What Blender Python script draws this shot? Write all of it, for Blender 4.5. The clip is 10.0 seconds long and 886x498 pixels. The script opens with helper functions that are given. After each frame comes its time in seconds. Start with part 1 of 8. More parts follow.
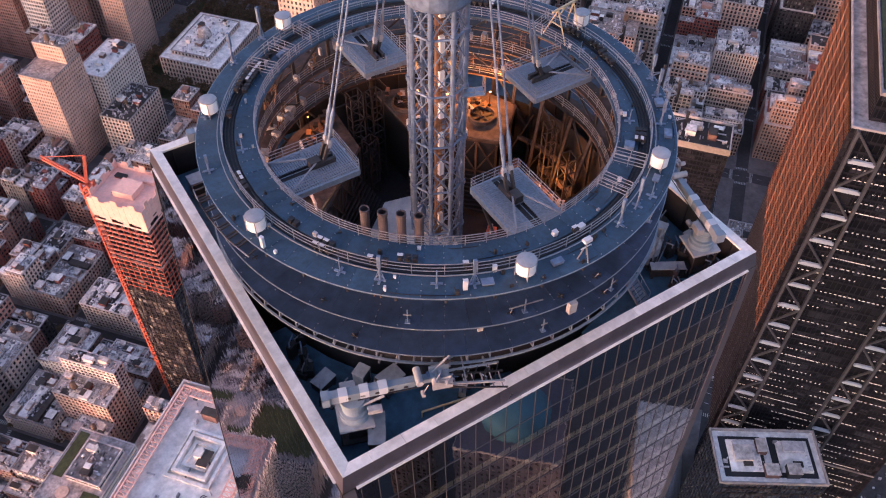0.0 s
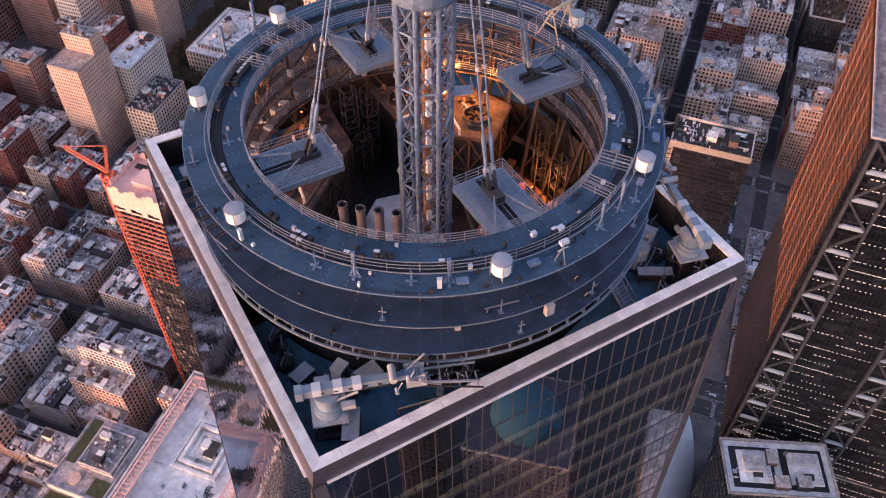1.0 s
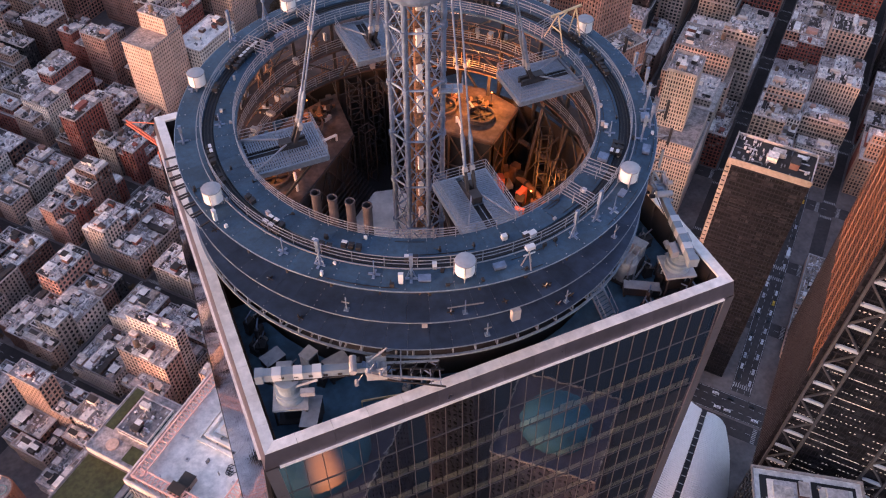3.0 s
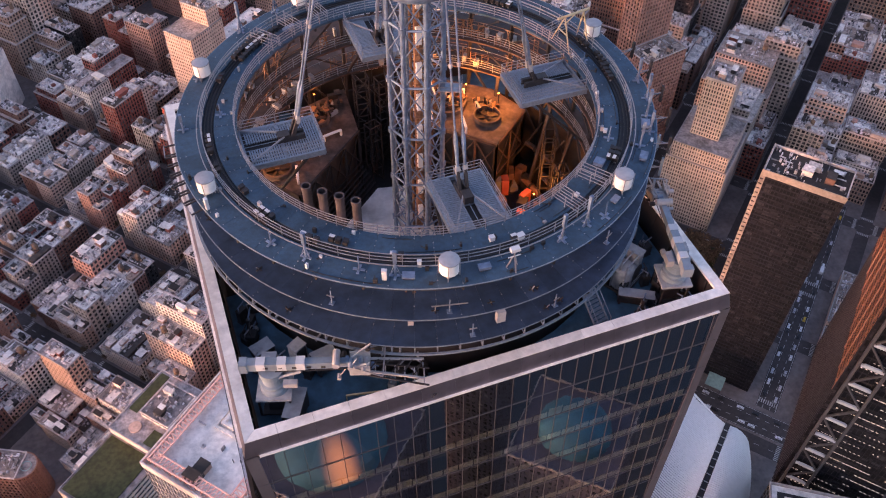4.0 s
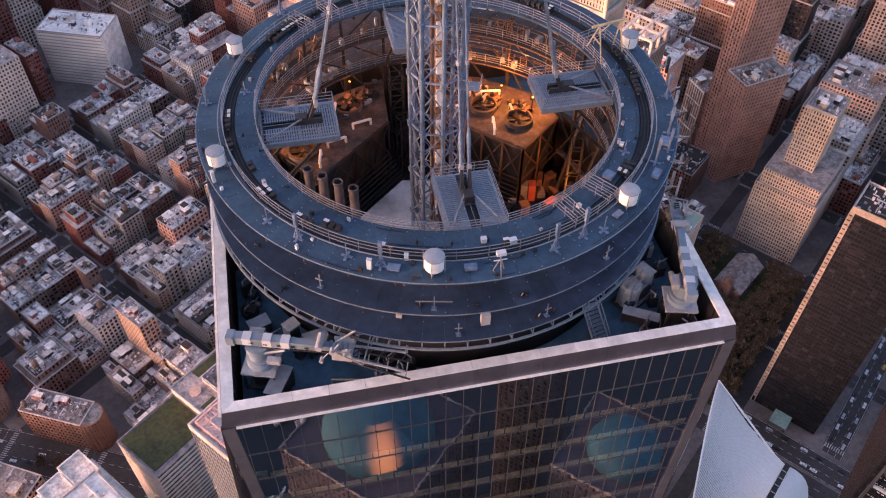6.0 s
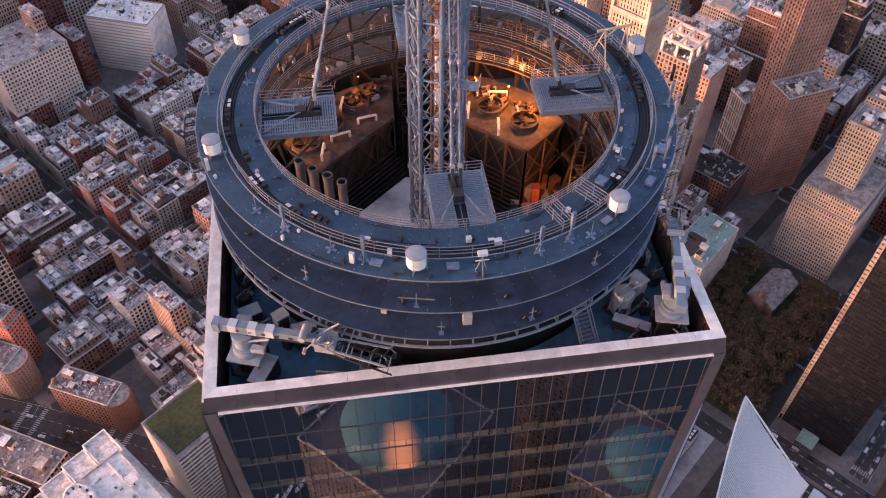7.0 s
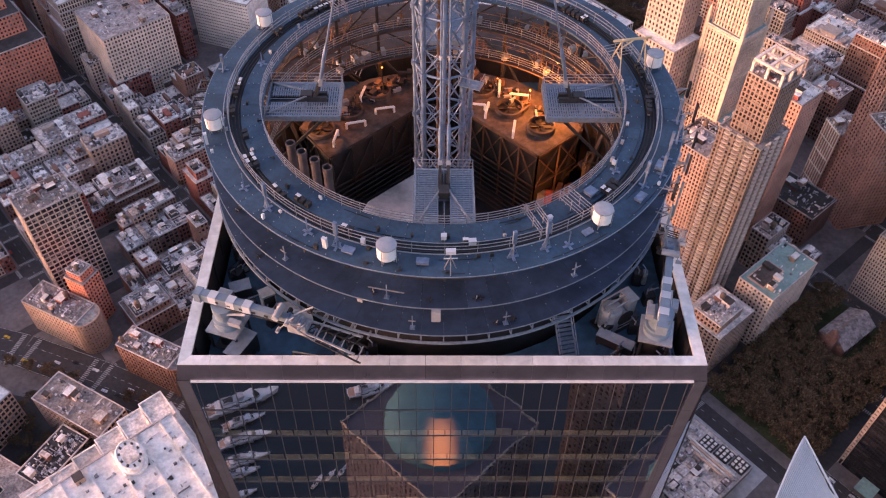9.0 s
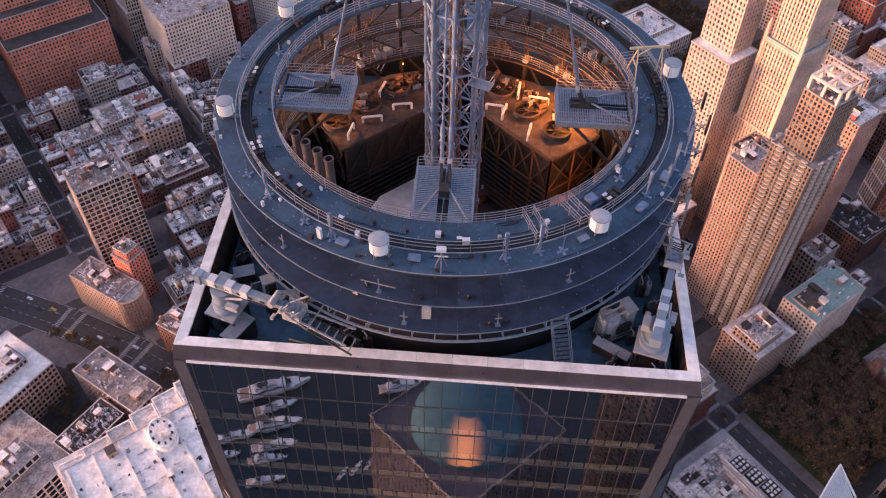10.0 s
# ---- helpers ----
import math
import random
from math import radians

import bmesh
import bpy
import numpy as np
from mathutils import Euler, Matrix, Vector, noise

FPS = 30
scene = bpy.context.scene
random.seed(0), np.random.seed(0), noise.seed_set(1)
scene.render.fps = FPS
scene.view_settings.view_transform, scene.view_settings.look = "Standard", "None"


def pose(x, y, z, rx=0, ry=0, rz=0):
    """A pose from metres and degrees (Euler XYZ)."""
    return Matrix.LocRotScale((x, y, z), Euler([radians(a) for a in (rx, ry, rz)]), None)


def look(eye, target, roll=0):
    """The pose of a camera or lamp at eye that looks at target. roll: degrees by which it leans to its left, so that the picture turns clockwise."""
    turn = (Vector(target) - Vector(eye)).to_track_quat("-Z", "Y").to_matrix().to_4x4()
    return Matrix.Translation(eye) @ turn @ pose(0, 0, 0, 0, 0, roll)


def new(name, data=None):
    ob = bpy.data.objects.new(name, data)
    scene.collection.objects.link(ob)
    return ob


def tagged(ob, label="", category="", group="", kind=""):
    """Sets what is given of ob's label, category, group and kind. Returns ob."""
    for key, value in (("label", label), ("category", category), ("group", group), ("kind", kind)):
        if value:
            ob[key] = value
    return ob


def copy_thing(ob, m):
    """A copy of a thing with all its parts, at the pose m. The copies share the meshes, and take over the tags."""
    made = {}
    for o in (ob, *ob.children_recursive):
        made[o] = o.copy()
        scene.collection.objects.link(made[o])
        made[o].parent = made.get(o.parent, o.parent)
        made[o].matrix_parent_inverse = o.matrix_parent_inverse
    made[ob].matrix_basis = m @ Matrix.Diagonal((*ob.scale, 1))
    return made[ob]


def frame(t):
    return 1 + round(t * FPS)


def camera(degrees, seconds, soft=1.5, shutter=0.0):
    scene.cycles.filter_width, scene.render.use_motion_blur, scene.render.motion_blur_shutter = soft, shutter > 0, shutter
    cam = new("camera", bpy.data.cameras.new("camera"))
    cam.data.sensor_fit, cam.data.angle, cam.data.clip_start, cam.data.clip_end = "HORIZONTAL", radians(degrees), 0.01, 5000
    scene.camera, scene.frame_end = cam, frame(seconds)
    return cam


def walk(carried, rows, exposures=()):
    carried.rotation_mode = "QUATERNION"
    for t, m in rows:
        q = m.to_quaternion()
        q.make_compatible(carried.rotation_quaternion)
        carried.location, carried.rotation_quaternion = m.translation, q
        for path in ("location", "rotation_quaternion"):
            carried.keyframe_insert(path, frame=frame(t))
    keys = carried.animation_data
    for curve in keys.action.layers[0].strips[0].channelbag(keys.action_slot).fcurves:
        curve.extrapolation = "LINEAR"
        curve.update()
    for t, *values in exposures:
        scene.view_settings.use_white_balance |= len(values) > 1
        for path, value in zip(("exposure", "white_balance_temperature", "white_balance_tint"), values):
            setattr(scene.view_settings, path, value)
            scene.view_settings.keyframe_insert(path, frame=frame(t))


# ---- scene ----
# The world's origin is on the ground under the tower's mast; the parapet is 417 m up.
cam = camera(55.5, 10.0, 1.1)
ROWS = [
    (0, -31.057, -50.06, 475.145, 41.89, -0.43, -31.98),
    (0.5, -29.633, -50.95, 475.078, 41.877, -0.437, -30.939),
    (1, -28.157, -51.83, 474.997, 41.875, -0.448, -29.713),
    (1.5, -26.692, -52.641, 474.934, 41.865, -0.469, -28.509),
    (2, -25.16, -53.458, 474.874, 41.856, -0.489, -27.021),
    (2.5, -23.683, -54.195, 474.829, 41.836, -0.509, -25.344),
    (4, -18.916, -56.272, 474.735, 41.78, -0.55, -20.347),
    (4.5, -17.374, -56.837, 474.711, 41.754, -0.564, -18.258),
    (5, -15.727, -57.354, 474.633, 41.73, -0.585, -15.922),
    (5.5, -14.119, -57.807, 474.566, 41.709, -0.588, -13.846),
    (7, -8.61, -59.089, 474.535, 41.649, -0.625, -8.296),
    (7.5, -6.783, -59.373, 474.498, 41.629, -0.641, -6.325),
    (8, -4.833, -59.611, 474.459, 41.619, -0.653, -4.363),
    (8.5, -2.936, -59.776, 474.424, 41.594, -0.654, -2.472),
    (9, -0.924, -59.9, 474.414, 41.566, -0.654, -0.36),
    (9.5, 0.998, -59.957, 474.435, 41.529, -0.662, 1.752),
    (10, 2.99, -59.934, 474.414, 41.508, -0.677, 4.359),
]
LOOK = [(0.0, 1.88, 5770, 38.0), (2.5, 1.94, 6000, 38.5), (4.5, 1.97, 6040, 38.5), (5.5, 1.97, 6000, 38.0), (7.0, 2.03, 6280, 40.5), (8.5, 2.06, 6340, 43.0), (10.0, 2.07, 6260, 43.5)]   # stops, kelvin, tint
walk(cam, [(t, pose(x, y, z, rx, ry, rz)) for t, x, y, z, rx, ry, rz in ROWS], LOOK)

# ---- light ----
SUN_ELEV, SUN_AZ = 6.0, 186.0          # degrees; azimuth counted from +x, counter-clockwise, where the sun stands
world = bpy.data.worlds.new("sky")
scene.world = world
world.use_nodes = True
nt = world.node_tree
sky = nt.nodes.new("ShaderNodeTexSky")
sky.sky_type = "NISHITA"
sky.sun_disc = False
sky.sun_elevation = radians(SUN_ELEV)
sky.sun_rotation = radians(90 - SUN_AZ)
sky.dust_density = 3.0
sky.ozone_density = 1.0
nt.nodes["Background"].inputs["Strength"].default_value = 0.15
nt.links.new(sky.outputs["Color"], nt.nodes["Background"].inputs["Color"])
sun = bpy.data.lights.new("sun", "SUN")
sun.energy, sun.angle, sun.color = 0.95, radians(12.0), (1.0, 0.45, 0.28)
sun_ob = new("sun", sun)
_d = Vector((math.cos(radians(SUN_AZ)) * math.cos(radians(SUN_ELEV)), math.sin(radians(SUN_AZ)) * math.cos(radians(SUN_ELEV)), math.sin(radians(SUN_ELEV))))
sun_ob.matrix_world = look(_d * 900, (0, 0, 0))

# ---- materials ----


def mat(name, base, rough=0.7, metal=0.0, var=0.25, scale=1.0, stain=0.0, stain_scale=0.15, bump=0.0, bump_scale=8.0, rand=0.0, spec=0.5, island=False):
    """A surface with grain, stains and a little relief, in object metres; rand: how far each piece differs."""
    m = bpy.data.materials.new(name)
    m.use_nodes = True
    n, l = m.node_tree.nodes, m.node_tree.links
    b = n["Principled BSDF"]
    b.inputs["Metallic"].default_value = metal
    b.inputs["Specular IOR Level"].default_value = spec
    co = n.new("ShaderNodeTexCoord")
    geo = n.new("ShaderNodeNewGeometry")
    fine = n.new("ShaderNodeTexNoise")
    fine.inputs["Scale"].default_value, fine.inputs["Detail"].default_value = scale, 6
    l.new(geo.outputs["Position"], fine.inputs["Vector"])
    ramp = n.new("ShaderNodeMapRange")
    ramp.inputs["From Min"].default_value, ramp.inputs["From Max"].default_value = 0.3, 0.7
    ramp.inputs["To Min"].default_value, ramp.inputs["To Max"].default_value = 1 - var, 1 + var
    l.new(fine.outputs["Fac"], ramp.inputs["Value"])
    val = ramp.outputs["Result"]
    if stain:
        big = n.new("ShaderNodeTexNoise")
        big.inputs["Scale"].default_value, big.inputs["Detail"].default_value, big.inputs["Roughness"].default_value = stain_scale, 5, 0.65
        l.new(geo.outputs["Position"], big.inputs["Vector"])
        r2 = n.new("ShaderNodeMapRange")
        r2.inputs["From Min"].default_value, r2.inputs["From Max"].default_value = 0.35, 0.6
        r2.inputs["To Min"].default_value, r2.inputs["To Max"].default_value = 1 - stain, 1.0
        l.new(big.outputs["Fac"], r2.inputs["Value"])
        mu = n.new("ShaderNodeMath")
        mu.operation = "MULTIPLY"
        l.new(val, mu.inputs[0]), l.new(r2.outputs["Result"], mu.inputs[1])
        val = mu.outputs[0]
    if rand:
        if island:
            src = geo.outputs["Random Per Island"]
        else:
            src = n.new("ShaderNodeObjectInfo").outputs["Random"]
        r3 = n.new("ShaderNodeMapRange")
        r3.inputs["To Min"].default_value, r3.inputs["To Max"].default_value = 1 - rand, 1 + rand
        l.new(src, r3.inputs["Value"])
        mu = n.new("ShaderNodeMath")
        mu.operation = "MULTIPLY"
        l.new(val, mu.inputs[0]), l.new(r3.outputs["Result"], mu.inputs[1])
        val = mu.outputs[0]
    vm = n.new("ShaderNodeVectorMath")
    vm.operation = "SCALE"
    vm.inputs[0].default_value = base
    l.new(val, vm.inputs["Scale"])
    l.new(vm.outputs[0], b.inputs["Base Color"])
    rr = n.new("ShaderNodeMapRange")
    rr.inputs["To Min"].default_value, rr.inputs["To Max"].default_value = max(0.02, rough - 0.12), min(1, rough + 0.12)
    l.new(fine.outputs["Fac"], rr.inputs["Value"])
    l.new(rr.outputs["Result"], b.inputs["Roughness"])
    if bump:
        bn = n.new("ShaderNodeTexNoise")
        bn.inputs["Scale"].default_value, bn.inputs["Detail"].default_value = bump_scale, 4
        l.new(geo.outputs["Position"], bn.inputs["Vector"])
        bu = n.new("ShaderNodeBump")
        bu.inputs["Strength"].default_value, bu.inputs["Distance"].default_value = bump, 0.1
        l.new(bn.outputs["Fac"], bu.inputs["Height"])
        l.new(bu.outputs["Normal"], b.inputs["Normal"])
    return m


def glow(name, colour, strength):
    m = bpy.data.materials.new(name)
    m.use_nodes = True
    b = m.node_tree.nodes["Principled BSDF"]
    b.inputs["Base Color"].default_value = (*colour, 1)
    b.inputs["Emission Color"].default_value = (*colour, 1)
    b.inputs["Emission Strength"].default_value = strength
    return m


def window_glass(name, dark, light, cell=3.0, rough=0.12, spec=0.5):
    """Panes far off: dark, with blinds and rooms that differ from pane to pane."""
    m = bpy.data.materials.new(name)
    m.use_nodes = True
    n, l = m.node_tree.nodes, m.node_tree.links
    b = n["Principled BSDF"]
    b.inputs["Roughness"].default_value = rough
    b.inputs["Specular IOR Level"].default_value = spec
    geo = n.new("ShaderNodeNewGeometry")
    sn = n.new("ShaderNodeVectorMath")
    sn.operation = "SNAP"
    sn.inputs[1].default_value = (cell, cell, cell)
    l.new(geo.outputs["Position"], sn.inputs[0])
    wn = n.new("ShaderNodeTexWhiteNoise")
    l.new(sn.outputs[0], wn.inputs["Vector"])
    pw = n.new("ShaderNodeMath")
    pw.operation = "POWER"
    pw.inputs[1].default_value = 5.0
    l.new(wn.outputs["Value"], pw.inputs[0])
    mx = n.new("ShaderNodeMix")
    mx.data_type = "RGBA"
    mx.inputs["A"].default_value, mx.inputs["B"].default_value = (*dark, 1), (*light, 1)
    l.new(pw.outputs[0], mx.inputs["Factor"])
    l.new(mx.outputs["Result"], b.inputs["Base Color"])
    return m


def curtain_glass(name, mirror, tint, gloss, wav=0.004, ripple=0.9):
    """Coated facade glass: part mirror, part clear, more of a mirror at a slant, faintly wavy."""
    m = bpy.data.materials.new(name)
    m.use_nodes = True
    n, l = m.node_tree.nodes, m.node_tree.links
    n.remove(n["Principled BSDF"])
    g = n.new("ShaderNodeBsdfGlossy")
    g.inputs["Color"].default_value, g.inputs["Roughness"].default_value = (*gloss, 1), 0.015
    t = n.new("ShaderNodeBsdfTransparent")
    t.inputs["Color"].default_value = (*tint, 1)
    fr = n.new("ShaderNodeFresnel")
    fr.inputs["IOR"].default_value = 1.5
    amount = n.new("ShaderNodeMath")
    amount.operation = "ADD"
    amount.use_clamp = True
    amount.inputs[1].default_value = mirror
    l.new(fr.outputs[0], amount.inputs[0])
    mx = n.new("ShaderNodeMixShader")
    l.new(amount.outputs[0], mx.inputs["Fac"])
    l.new(t.outputs[0], mx.inputs[1]), l.new(g.outputs[0], mx.inputs[2])
    l.new(mx.outputs[0], n["Material Output"].inputs["Surface"])
    geo = n.new("ShaderNodeNewGeometry")
    no = n.new("ShaderNodeTexNoise")
    no.inputs["Scale"].default_value, no.inputs["Detail"].default_value = ripple, 1
    l.new(geo.outputs["Position"], no.inputs["Vector"])
    bu = n.new("ShaderNodeBump")
    bu.inputs["Strength"].default_value, bu.inputs["Distance"].default_value = 1.0, wav
    l.new(no.outputs["Fac"], bu.inputs["Height"])
    l.new(bu.outputs["Normal"], g.inputs["Normal"])
    return m


STEEL = mat("mast_steel", (0.16, 0.23, 0.34), 0.5, 0.3, 0.2, 2.0, 0.25, 0.5)
DECK = mat("deck_plate", (0.036, 0.084, 0.138), 0.6, 0.2, 0.22, 3.0, 0.35, 0.35, 0.3, 14, 0.12)
SKIRT = mat("lower_deck_plate", (0.038, 0.066, 0.120), 0.45, 0.2, 0.18, 1.2, 0.3, 0.3, 0.1, 6, 0.14)
TRACK = mat("dark_track", (0.022, 0.026, 0.034), 0.7, 0.2, 0.3, 4.0)
RAIL = mat("galvanised_rail", (0.30, 0.31, 0.335), 0.45, 0.5, 0.2, 3.0)
GRATE = mat("grating_steel", (0.24, 0.29, 0.35), 0.5, 0.4, 0.2, 4.0)
CAP = mat("white_cap_metal", (0.90, 0.87, 0.82), 0.45, 0.15, 0.1, 1.5, 0.22, 0.6, 0, 8, 0.05)
FASCIA = mat("fascia_metal", (0.24, 0.215, 0.24), 0.33, 0.8, 0.1, 0.8, 0.2, 0.3, 0, 8, 0.08)
EDGE = mat("edge_strip_metal", (0.10, 0.098, 0.112), 0.5, 0.2, 0.15, 0.8, 0.2, 0.2)
# near-black: the shade under the ring is put into this base colour
WELL_SHADE = mat("well_shade", (0.022, 0.021, 0.023), 0.8, 0, 0.3, 1.5)
BLUEDECK = mat("blue_roof_membrane", (0.055, 0.14, 0.215), 0.6, 0, 0.25, 1.2, 0.4, 0.4)
CONCRETE = mat("pale_concrete", (0.44, 0.42, 0.41), 0.85, 0, 0.18, 1.0, 0.45, 0.35)
SCREED = mat("white_screed", (0.88, 0.85, 0.82), 0.85, 0, 0.1, 0.8, 0.55, 0.16)
DARKSTEEL = mat("dark_steel", (0.042, 0.039, 0.041), 0.6, 0.3, 0.3, 2.0)
FANDECK = mat("fan_deck_plate", (0.13, 0.10, 0.085), 0.7, 0.1, 0.4, 1.6, 0.6, 0.5)
RUST = mat("warm_duct", (0.30, 0.17, 0.10), 0.6, 0.3, 0.3, 1.0, 0.4, 0.6)
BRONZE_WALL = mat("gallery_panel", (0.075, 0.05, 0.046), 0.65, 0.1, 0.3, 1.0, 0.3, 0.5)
DRUM = mat("white_drum", (0.85, 0.85, 0.84), 0.5, 0, 0.05, 2.0, 0.08, 1.0)
DRUMTOP = mat("grey_drum_lid", (0.30, 0.33, 0.37), 0.55, 0, 0.12, 2.0, 0.2, 0.8)
CRANE = mat("crane_paint", (0.22, 0.285, 0.345), 0.45, 0.1, 0.08, 1.0, 0.25, 0.6)
CRANE_W = mat("crane_white_plate", (0.52, 0.56, 0.60), 0.5, 0, 0.06, 1.0)
YELLOW = mat("yellow_paint", (0.62, 0.50, 0.30), 0.5, 0.1, 0.12, 2.0)
ORANGE = mat("orange_paint", (0.52, 0.135, 0.08), 0.55, 0.1, 0.2, 1.0)
WHITEPIPE = mat("white_pipe", (0.85, 0.83, 0.80), 0.5, 0, 0.06, 2.0)
BOXGREY = mat("equipment_grey", (0.36, 0.37, 0.39), 0.55, 0.1, 0.15, 2.0, 0.2, 0.8)
BLACK = mat("black_rubber", (0.02, 0.02, 0.022), 0.6, 0, 0.2, 2.0)
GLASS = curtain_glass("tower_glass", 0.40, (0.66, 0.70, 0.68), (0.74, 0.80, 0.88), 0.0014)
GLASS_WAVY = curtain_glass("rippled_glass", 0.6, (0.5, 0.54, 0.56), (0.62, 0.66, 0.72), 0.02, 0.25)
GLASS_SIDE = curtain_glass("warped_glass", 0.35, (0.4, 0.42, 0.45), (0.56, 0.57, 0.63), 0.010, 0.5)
MULLION = mat("mullion_grey", (0.075, 0.078, 0.085), 0.5, 0.4, 0.1, 1.0)
TRUSSGREY = mat("truss_grey", (0.10, 0.098, 0.105), 0.55, 0.3, 0.2, 0.5)
INNERFLOOR = mat("office_slab_edge", (0.50, 0.50, 0.40), 0.8, 0, 0.35, 0.9, 0.35, 0.3)
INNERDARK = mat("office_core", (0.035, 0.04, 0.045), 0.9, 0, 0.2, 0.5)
LAMP = glow("sodium_lamp", (1.0, 0.42, 0.10), 0.15)

ASPHALT = mat("asphalt", (0.072, 0.060, 0.058), 0.9, 0, 0.2, 0.4, 0.35, 0.03)
PAVING = mat("pavement", (0.20, 0.165, 0.155), 0.9, 0, 0.2, 0.3, 0.35, 0.05)
PLAZA = mat("plaza_paving", (0.55, 0.51, 0.49), 0.9, 0, 0.15, 0.3, 0.3, 0.06)
PAINT = mat("road_paint", (0.55, 0.53, 0.50), 0.8, 0, 0.2, 1.0, 0.4, 0.3)
WALLS = {
    "red": mat("red_brick", (0.305, 0.097, 0.072), 0.9, 0, 0.2, 0.6, 0.3, 0.06, 0, 8, 0.3),
    "brown": mat("brown_brick", (0.244, 0.131, 0.101), 0.9, 0, 0.2, 0.6, 0.3, 0.06, 0, 8, 0.3),
    "tan": mat("tan_brick", (0.464, 0.314, 0.242), 0.9, 0, 0.18, 0.6, 0.25, 0.06, 0, 8, 0.25),
    "pale": mat("limestone", (0.708, 0.559, 0.464), 0.85, 0, 0.15, 0.6, 0.25, 0.06, 0, 8, 0.2),
    "white": mat("white_glazed_brick", (0.903, 0.787, 0.69), 0.8, 0, 0.1, 0.6, 0.2, 0.06, 0, 8, 0.12),
    "grey": mat("grey_stone", (0.415, 0.348, 0.304), 0.88, 0, 0.18, 0.6, 0.3, 0.06, 0, 8, 0.25),
    "pink": mat("pink_stone", (0.701, 0.472, 0.367), 0.85, 0, 0.15, 0.6, 0.25, 0.06, 0, 8, 0.2),
    "dark": mat("black_cladding", (0.030, 0.027, 0.028), 0.45, 0.1, 0.2, 0.6, 0.2, 0.06, 0, 8, 0.2),
    "bronze": mat("bronze_cladding", (0.36, 0.125, 0.035), 0.45, 0.4, 0.3, 0.5, 0.45, 0.05, 0, 8, 0.25),
    "slab": mat("black_spandrel", (0.030, 0.031, 0.040), 0.6, 0.0, 0.3, 0.6, 0.3, 0.06, 0, 8, 0, 0.15),
    "tower_grey": mat("tower_grey_metal", (0.028, 0.027, 0.033), 0.6, 0.1, 0.3, 0.6, 0.3, 0.06, 0, 8, 0, 0.2),
    "terracotta": mat("cream_terracotta", (0.756, 0.559, 0.433), 0.8, 0, 0.15, 0.6, 0.3, 0.08),
    "rust": mat("rust_pink_stone", (0.634, 0.342, 0.258), 0.85, 0, 0.15, 0.6, 0.3, 0.08),
    "orange_brick": mat("orange_red_brick", (0.732, 0.262, 0.17), 0.9, 0, 0.2, 0.6, 0.3, 0.06),
    "netting": mat("pink_netting", (0.878, 0.524, 0.433), 0.9, 0, 0.1, 0.6, 0.15, 0.06),
    "steel": mat("pale_steel_cladding", (0.549, 0.524, 0.494), 0.45, 0.4, 0.1, 0.6, 0.15, 0.06),
}
ROOFS = {
    "silver": mat("silver_roof", (0.742, 0.645, 0.583), 0.8, 0, 0.3, 0.7, 0.5, 0.2, 0, 8, 0.25),
    "white": mat("white_roof", (0.906, 0.84, 0.78), 0.8, 0, 0.14, 0.6, 0.35, 0.16, 0, 8, 0.1),
    "tar": mat("tar_roof", (0.064, 0.052, 0.047), 0.9, 0, 0.25, 0.5, 0.4, 0.12, 0, 8, 0.4),
    "gravel": mat("gravel_roof", (0.391, 0.31, 0.268), 0.95, 0, 0.3, 0.8, 0.55, 0.2, 0, 8, 0.25),
    "grey": mat("grey_roof", (0.433, 0.36, 0.338), 0.9, 0, 0.3, 0.6, 0.6, 0.2, 0, 8, 0.25),
    "green": mat("sedum_roof", (0.058, 0.066, 0.024), 0.95, 0, 0.35, 0.5, 0.4, 0.1, 0.4, 2),
    "copper": mat("green_copper", (0.26, 0.40, 0.36), 0.75, 0, 0.15, 0.5, 0.25, 0.1),
}
PANE = window_glass("city_window", (0.020, 0.020, 0.024), (0.30, 0.28, 0.26))
PANE_B = window_glass("blue_window", (0.03, 0.04, 0.055), (0.16, 0.18, 0.20), 4.0, 0.08)
PANE_K = window_glass("black_window", (0.008, 0.009, 0.012), (0.05, 0.05, 0.06), 3.0, 0.3, 0.15)
COPING = mat("pale_coping", (0.52, 0.455, 0.435), 0.85, 0, 0.2, 0.6, 0.35, 0.1, 0, 8, 0.4)
UNIT = mat("roof_unit_metal", (0.52, 0.48, 0.48), 0.6, 0.1, 0.2, 1.0, 0.3, 0.3, 0, 8, 0.85, 0.5, True)
TANKWOOD = mat("tank_wood", (0.17, 0.115, 0.08), 0.9, 0, 0.25, 1.0, 0, 1, 0, 8, 0.25)
BARK = mat("bark", (0.09, 0.065, 0.05), 0.95, 0, 0.3, 1.0)
LEAF = mat("leaves", (0.135, 0.086, 0.048), 0.9, 0, 0.35, 0.25, 0.3, 0.08, 0, 8, 0.4, 0.2, True)
CARS = [mat("car_paint_" + c, k, 0.35, 0.1, 0.04, 1.0) for c, k in (("white", (0.8, 0.8, 0.8)), ("black", (0.02, 0.02, 0.022)), ("silver", (0.5, 0.5, 0.52)), ("yellow", (0.75, 0.45, 0.03)), ("red", (0.4, 0.03, 0.02)))]
WATER = mat("dark_water", (0.012, 0.022, 0.030), 0.12, 0, 0.2, 0.05, 0, 1, 0.25, 0.6)
HALLSKIN = mat("hall_gap_skin", (0.42, 0.42, 0.42), 0.7, 0, 0.1, 0.5)
OCULUS = mat("white_rib_steel", (0.95, 0.94, 0.92), 0.5, 0, 0.04, 0.5)

# ---- mesh builder ----


